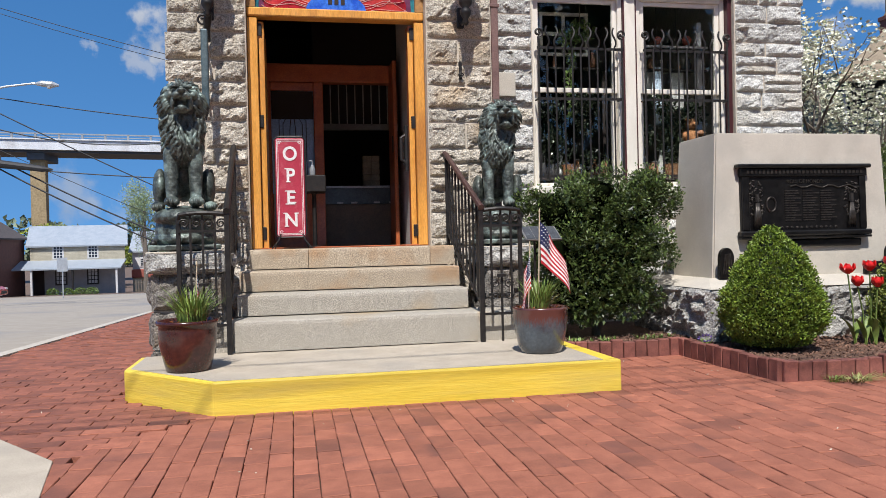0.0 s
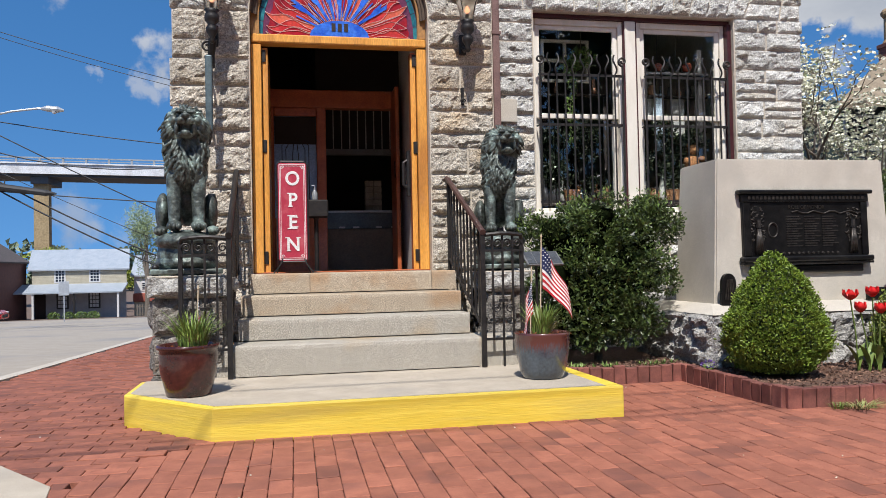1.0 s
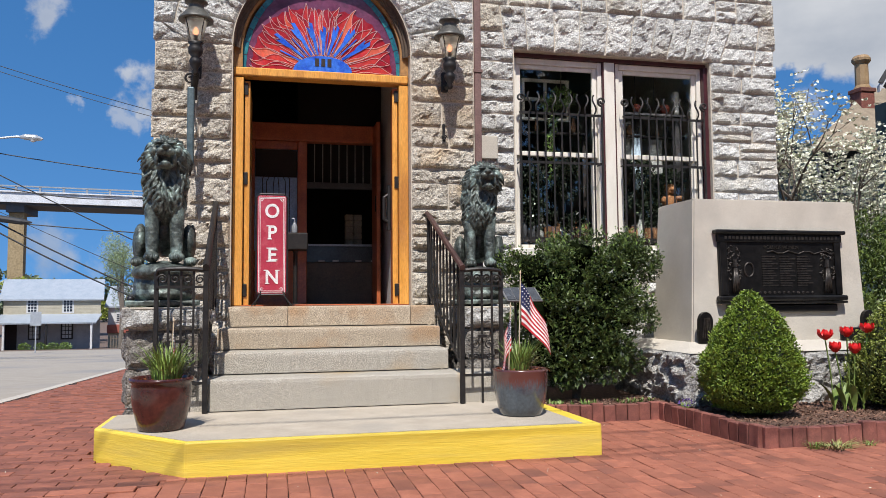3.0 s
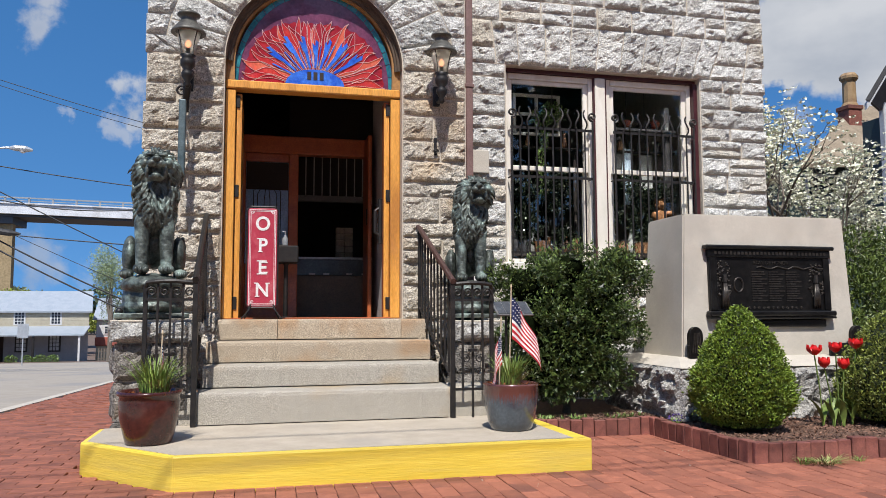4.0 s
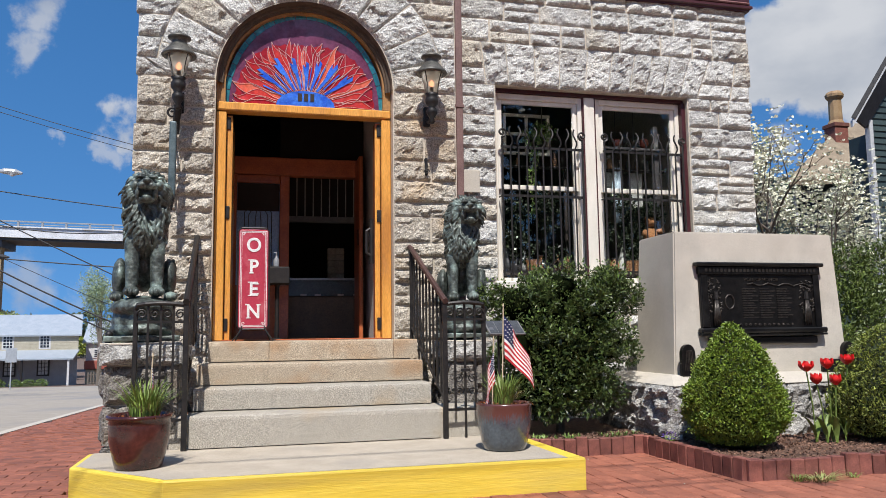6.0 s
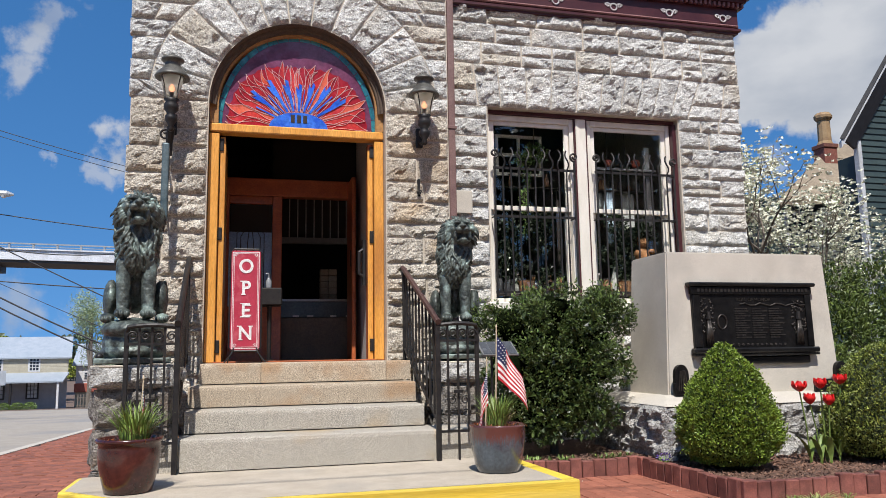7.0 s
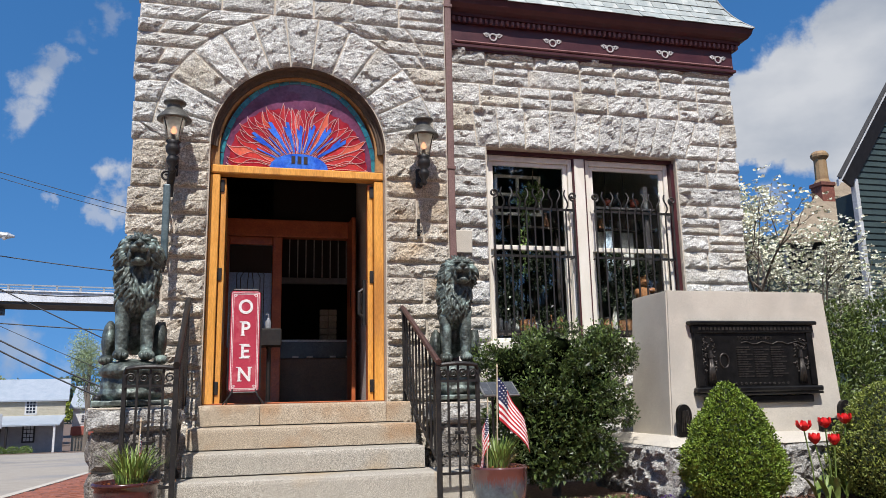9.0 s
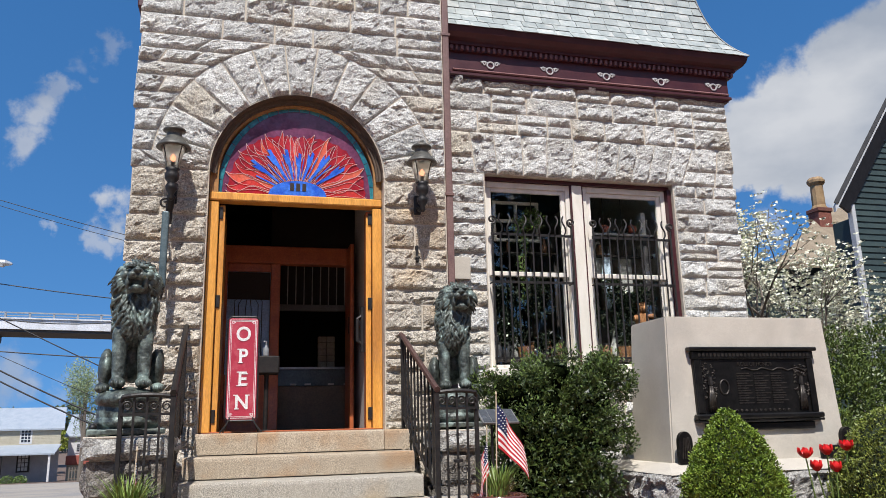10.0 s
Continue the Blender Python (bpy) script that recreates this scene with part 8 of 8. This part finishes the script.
part("hanger", tube(bmesh.new(), [(-10.3, 29.97, 4.1), (-10.3, 30.0, 4.35)], 0.02, 5), CABLE, spl)
sl = thing("street_lamp", (-12.2, 29.8, 6.5), "grey cobra-head street lamp on a curved arm", "street lamp")
LAMPGREY = surf("galvanised_grey", (0.34, 0.36, 0.38), (0.46, 0.48, 0.50), 5, 0.4, 0.1, metal=0.4)
part("arm", tube(bmesh.new(), [(-12.1, 29.8, 6.2), (-11.0, 29.8, 6.55), (-10.0, 29.8, 6.80), (-9.1, 29.8, 6.93), (-8.9, 29.8, 6.92)], 0.04, 8), LAMPGREY, sl)
part("head", tube(bmesh.new(), [(-9.0, 29.8, 6.92), (-8.8, 29.8, 6.93), (-8.45, 29.8, 6.90), (-8.22, 29.8, 6.87)], [0.05, 0.11, 0.12, 0.04], 10), LAMPGREY, sl)
part("lens", lathe(bmesh.new(), [(0.02, -0.09), (0.08, -0.06), (0.10, 0)], (-8.55, 29.8, 6.83), 12), TRIMW, sl, "pale lens")
sg = thing("road_sign", (-13.9, 50, -2.1), "back of a grey road sign on a thin post", "sign")
part("post", boxed(-13.93, -13.87, 50, 50.05, -2.4, 0.35), LAMPGREY, sg)
part("plate", boxed(-14.2, -13.6, 49.97, 49.998, -0.45, 0.40, 0.004), LAMPGREY, sg)
# cables over the pavement, high above the street corner
utility_pole(-16, -1.0, 8.6, "utility pole on the street corner behind the viewer")
utility_pole(22, 0.6, 8.9, "utility pole further along the front street")
for yy, rr in ((1.05, 0.012), (0.35, 0.012), (0.52, 0.010)):
    cable((-16, yy - 0.9, 7.6), (22, yy - 0.2, 7.8), 0.5, rr, "black cable slung high over the brick pavement")


# unseen leaf row added behind the viewer so the panes reflect dark green
bt = thing("street_trees", (0, -20, 0), "unseen leafy row added for dark window reflections", "trees", kind="stuff")
ft = [(xx, -22 + (i * 7 % 5), 7.0 + (i * 5 % 3), 3.4, 2.5, 7.0) for i, xx in enumerate(range(-40, 44, 4))]
q, v = shell(hg, 15000, ft, 0.4)
leaves("crown", q, v, 0.85, LEAF_DARK, bt, hg, aspect=0.8)


# ---- red car ----
def car(x, y, yaw):
    z = ground_height(x, y)
    t = thing("red_car", (x, y, z - 0.02), "shiny red hatchback car on the side street", "car")
    m = Matrix.Translation((x, y, z - 0.02)) @ Matrix.Rotation(radians(yaw), 4, "Z")
    RED = surf("red_car_paint", (0.42, 0.010, 0.014), (0.50, 0.014, 0.018), 2, 0.18, 0.0, coat=1.0)
    TYRE = surf("black_tyre", (0.012, 0.012, 0.012), (0.025, 0.025, 0.025), 9, 0.8, 0.2)

    def put(name, bm, mat, parent, label="", smooth=False):
        bmesh.ops.transform(bm, matrix=m, verts=bm.verts)
        return part(name, bm, mat, parent, label, smooth)

    def loft(sections):
        bm = bmesh.new()
        rings = []
        for px, hw, z0, z1, tuck in sections:
            rings.append([bm.verts.new((px, yy, zz)) for yy, zz in ((-hw * 0.92, z0), (-hw, z0 + (z1 - z0) * 0.45), (-hw * tuck, z1), (hw * tuck, z1), (hw, z0 + (z1 - z0) * 0.45), (hw * 0.92, z0))])
        for a, b in zip(rings, rings[1:]):
            for k in range(6):
                bm.faces.new((a[k], a[(k + 1) % 6], b[(k + 1) % 6], b[k]))
        bm.faces.new(rings[0][::-1]), bm.faces.new(rings[-1])
        bmesh.ops.recalc_face_normals(bm, faces=bm.faces[:])
        bmesh.ops.bevel(bm, geom=bm.edges[:], offset=0.035, segments=2, affect="EDGES")
        return bm

    body = put("body", loft([(-2.15, 0.78, 0.32, 0.80, 0.85), (-1.9, 0.88, 0.24, 0.98, 0.88), (-0.4, 0.90, 0.22, 0.95, 0.90), (0.9, 0.90, 0.22, 0.93, 0.90), (1.85, 0.86, 0.26, 0.80, 0.86), (2.15, 0.72, 0.32, 0.66, 0.85)]), RED, t, "glossy red body")
    put("cabin_glass", loft([(-1.85, 0.74, 0.95, 1.05, 0.9), (-1.2, 0.76, 0.93, 1.44, 0.80), (0.1, 0.76, 0.92, 1.47, 0.80), (1.05, 0.76, 0.90, 0.98, 0.9)]), DARKPANE, t, "dark car windows")
    put("roof_panel", boxed(-1.25, 0.15, -0.62, 0.62, 1.455, 1.50, 0.02, 2), RED, t)
    for px in (-1.32, 1.34):
        for sy in (-1, 1):
            bm = lathe(bmesh.new(), [(0.20, -0.10), (0.31, -0.10), (0.335, -0.05), (0.335, 0.05), (0.31, 0.10), (0.20, 0.10)], (0, 0, 0), 20)
            bmesh.ops.transform(bm, matrix=Matrix.Translation((px, sy * 0.82, 0.335)) @ Matrix.Rotation(math.pi / 2, 4, "X"), verts=bm.verts)
            wh = put("wheel", bm, TYRE, t, "black tyre")
            bm = lathe(bmesh.new(), [(0.03, -0.108), (0.20, -0.104), (0.205, 0.104), (0.03, 0.108)], (0, 0, 0), 14)
            bmesh.ops.transform(bm, matrix=Matrix.Translation((px, sy * 0.82, 0.335)) @ Matrix.Rotation(math.pi / 2, 4, "X"), verts=bm.verts)
            put("rim", bm, LAMPGREY, wh, "grey alloy rim")
    for sy in (-1, 1):
        put("headlight", boxed(1.93, 2.12, sy * 0.60 - 0.14, sy * 0.60 + 0.14, 0.60, 0.72, 0.03, 2), TRIMW, body, "clear headlight")
        put("wing_mirror", boxed(0.72, 0.86, sy * 0.98 - 0.09, sy * 0.98 + 0.09, 0.94, 1.06, 0.03, 2), RED, body)
    put("grille", boxed(2.08, 2.165, -0.42, 0.42, 0.38, 0.56, 0.02), IRON, body, "black grille")


car(-19.35, 50.0, 0)

# ---- brick paving ----
def inside(x, y, poly):
    c = False
    for (x0, y0), (x1, y1) in zip(poly, poly[1:] + poly[:1]):
        if (y0 > y) != (y1 > y) and x < (x1 - x0) * (y - y0) / (y1 - y0) + x0:
            c = not c
    return c


HOLES = [[(-0.88, 5.0), (-0.36, 4.36), (1.80, 4.36), (1.80, 7), (-0.95, 7), (-0.95, 5.3)],
         [(1.80, 5.50), (2.97, 5.46), (3.0, 4.27), (9, 4.24), (9, 9), (1.80, 9)],
         [(-1.2, 3.54), (-1.5, 3.9), (-2.2, 4.38), (-4.6, 4.38), (-4.6, 0.5), (-0.7, 0.5), (-1.0, 2.6)]]
pav = thing("brick_pavement", (0, 4, 0), "red brick pavement laid in staggered rows", "pavement", kind="structure")
PAVER_JOINED = surf("red_brick_paver_field", (0.252, 0.084, 0.049), (0.338, 0.121, 0.071), 12, 0.85, 0.4, fine=200, spread=0.13, c3=(0.19, 0.068, 0.043), stain=2.0, depth=0.004, island=True)
brick = boxed(-0.0495, 0.0495, -0.0995, 0.0995, -0.045, 0.0, 0.003)
shapes = []
for k in range(3):
    me = bpy.data.meshes.new("brick")
    b2 = brick.copy()
    for v in b2.verts:
        v.co += Vector(noise.noise_vector(v.co * 30 + Vector((k * 7, 0, 0)))) * 0.0022
    b2.to_mesh(me)
    b2.free()
    me.materials.append(PAVER)
    shapes.append(me)
src_v = np.array([v.co for v in brick.verts])
brick.verts.index_update()
src_f = [[v.index for v in f.verts] for f in brick.faces]
brick.free()
prg = random.Random(77)
CROSS = [(-1.045, 3.54), (-0.45, 4.246), (-1.0, 4.86), (-1.0, 30), (-9, 30), (-9, 3.54)]  # bricks laid crosswise here
SEAM = [(-1.03, 3.40), (-0.36, 4.20), (-1.0, 4.95), (-1.0, 30), (-9, 30), (-9, 3.40)]
fields = []
singles = 0
for crosswise in (False, True):
    V, Fc = [], []
    fields.append((V, Fc))
    col = 0
    p = -3.0 if crosswise else -5.2
    while p < (24 if crosswise else 7.2):
        q = (-9.0 if crosswise else -3.0) + (0.1015 if col % 2 else 0.0) + prg.uniform(-0.02, 0.02)
        while q < (0.5 if crosswise else 24):
            x, y = (q, p) if crosswise else (p, q)
            near = crosswise and not inside(x, y, CROSS)  # lower filling bricks along the seam
            ok = inside(x, y, SEAM if crosswise else CROSS) == crosswise and x > kerb_x(y) + 0.06 and (y < 6.4 or x < -1.06) and not any(inside(x, y, h) for h in HOLES) and not (y > 16 and x > -1.0)
            if ok:
                dz, rx, rz = prg.uniform(-0.003, 0.002) - (0.008 if near else 0), prg.uniform(-0.018, 0.018), prg.uniform(-0.02, 0.02) + (math.pi / 2 if crosswise else 0)
                gz = ground_height(x, y)
                if singles < 300 and -1.0 < x < 1.95 and 2.75 < y < 4.2 and prg.random() < 0.62:
                    ob = new("brick", shapes[col % 3])
                    ob.parent = pav
                    ob.location, ob.rotation_euler = (x, y - 4, gz + dz), (rx * 0.5, rx, rz)
                    singles += 1
                else:
                    w = src_v @ np.array(Euler((rx * 0.5, rx, rz)).to_matrix()).T
                    if y > 6.2 and x < -2.6:
                        w[:, 2] -= 0.0465 * w[:, 1]
                    n0 = len(V) * len(src_v)
                    V.append(w + np.array([x, y - 4, gz + dz]))
                    Fc += [[i + n0 for i in f] for f in src_f]
            q += 0.203
        p += 0.1025
        col += 1
PAVER_DIRTY = surf("dull_red_brick_paver_field", (0.19, 0.064, 0.039), (0.285, 0.100, 0.060), 12, 0.85, 0.4, fine=200, spread=0.20, c3=(0.15, 0.055, 0.037), stain=2.0, depth=0.004, island=True)
for (V, Fc), mat, label in zip(fields, (PAVER_JOINED, PAVER_DIRTY), ("joined rest of the red brick paving", "duller bricks laid crosswise beside the side street")):
    me = bpy.data.meshes.new("brick_field")
    me.from_pydata(np.concatenate(V).tolist(), [], Fc)
    me.materials.append(mat)
    bf = new("brick_field", me)
    bf.parent = pav
    tagged(bf, label, kind="stuff")
structure("side_pavement", strip(bmesh.new(), [((kerb_x(y), y), (-1.0 if y < 30 else 2.0, y)) for y in (23.8, 30, 34, 50, 62)], -0.004), PAVER, "red brick pavement along the side street", "pavement")

# fallen petals and grit on the paving
lg = np.random.default_rng(61)
pp = np.stack([lg.uniform(-2.2, 5.0, 90), lg.uniform(2.7, 5.3, 90), np.full(90, 0.005)], 1)
keep = np.array([not any(inside(a, b, h) for h in HOLES[:2]) for a, b, _ in pp])
leaves("fallen_petal", pp[keep], np.tile([1.0, 0, 0], (int(keep.sum()), 1)), 0.011, PETAL, pav, lg, "scattered pale fallen petals", fold=0.05)
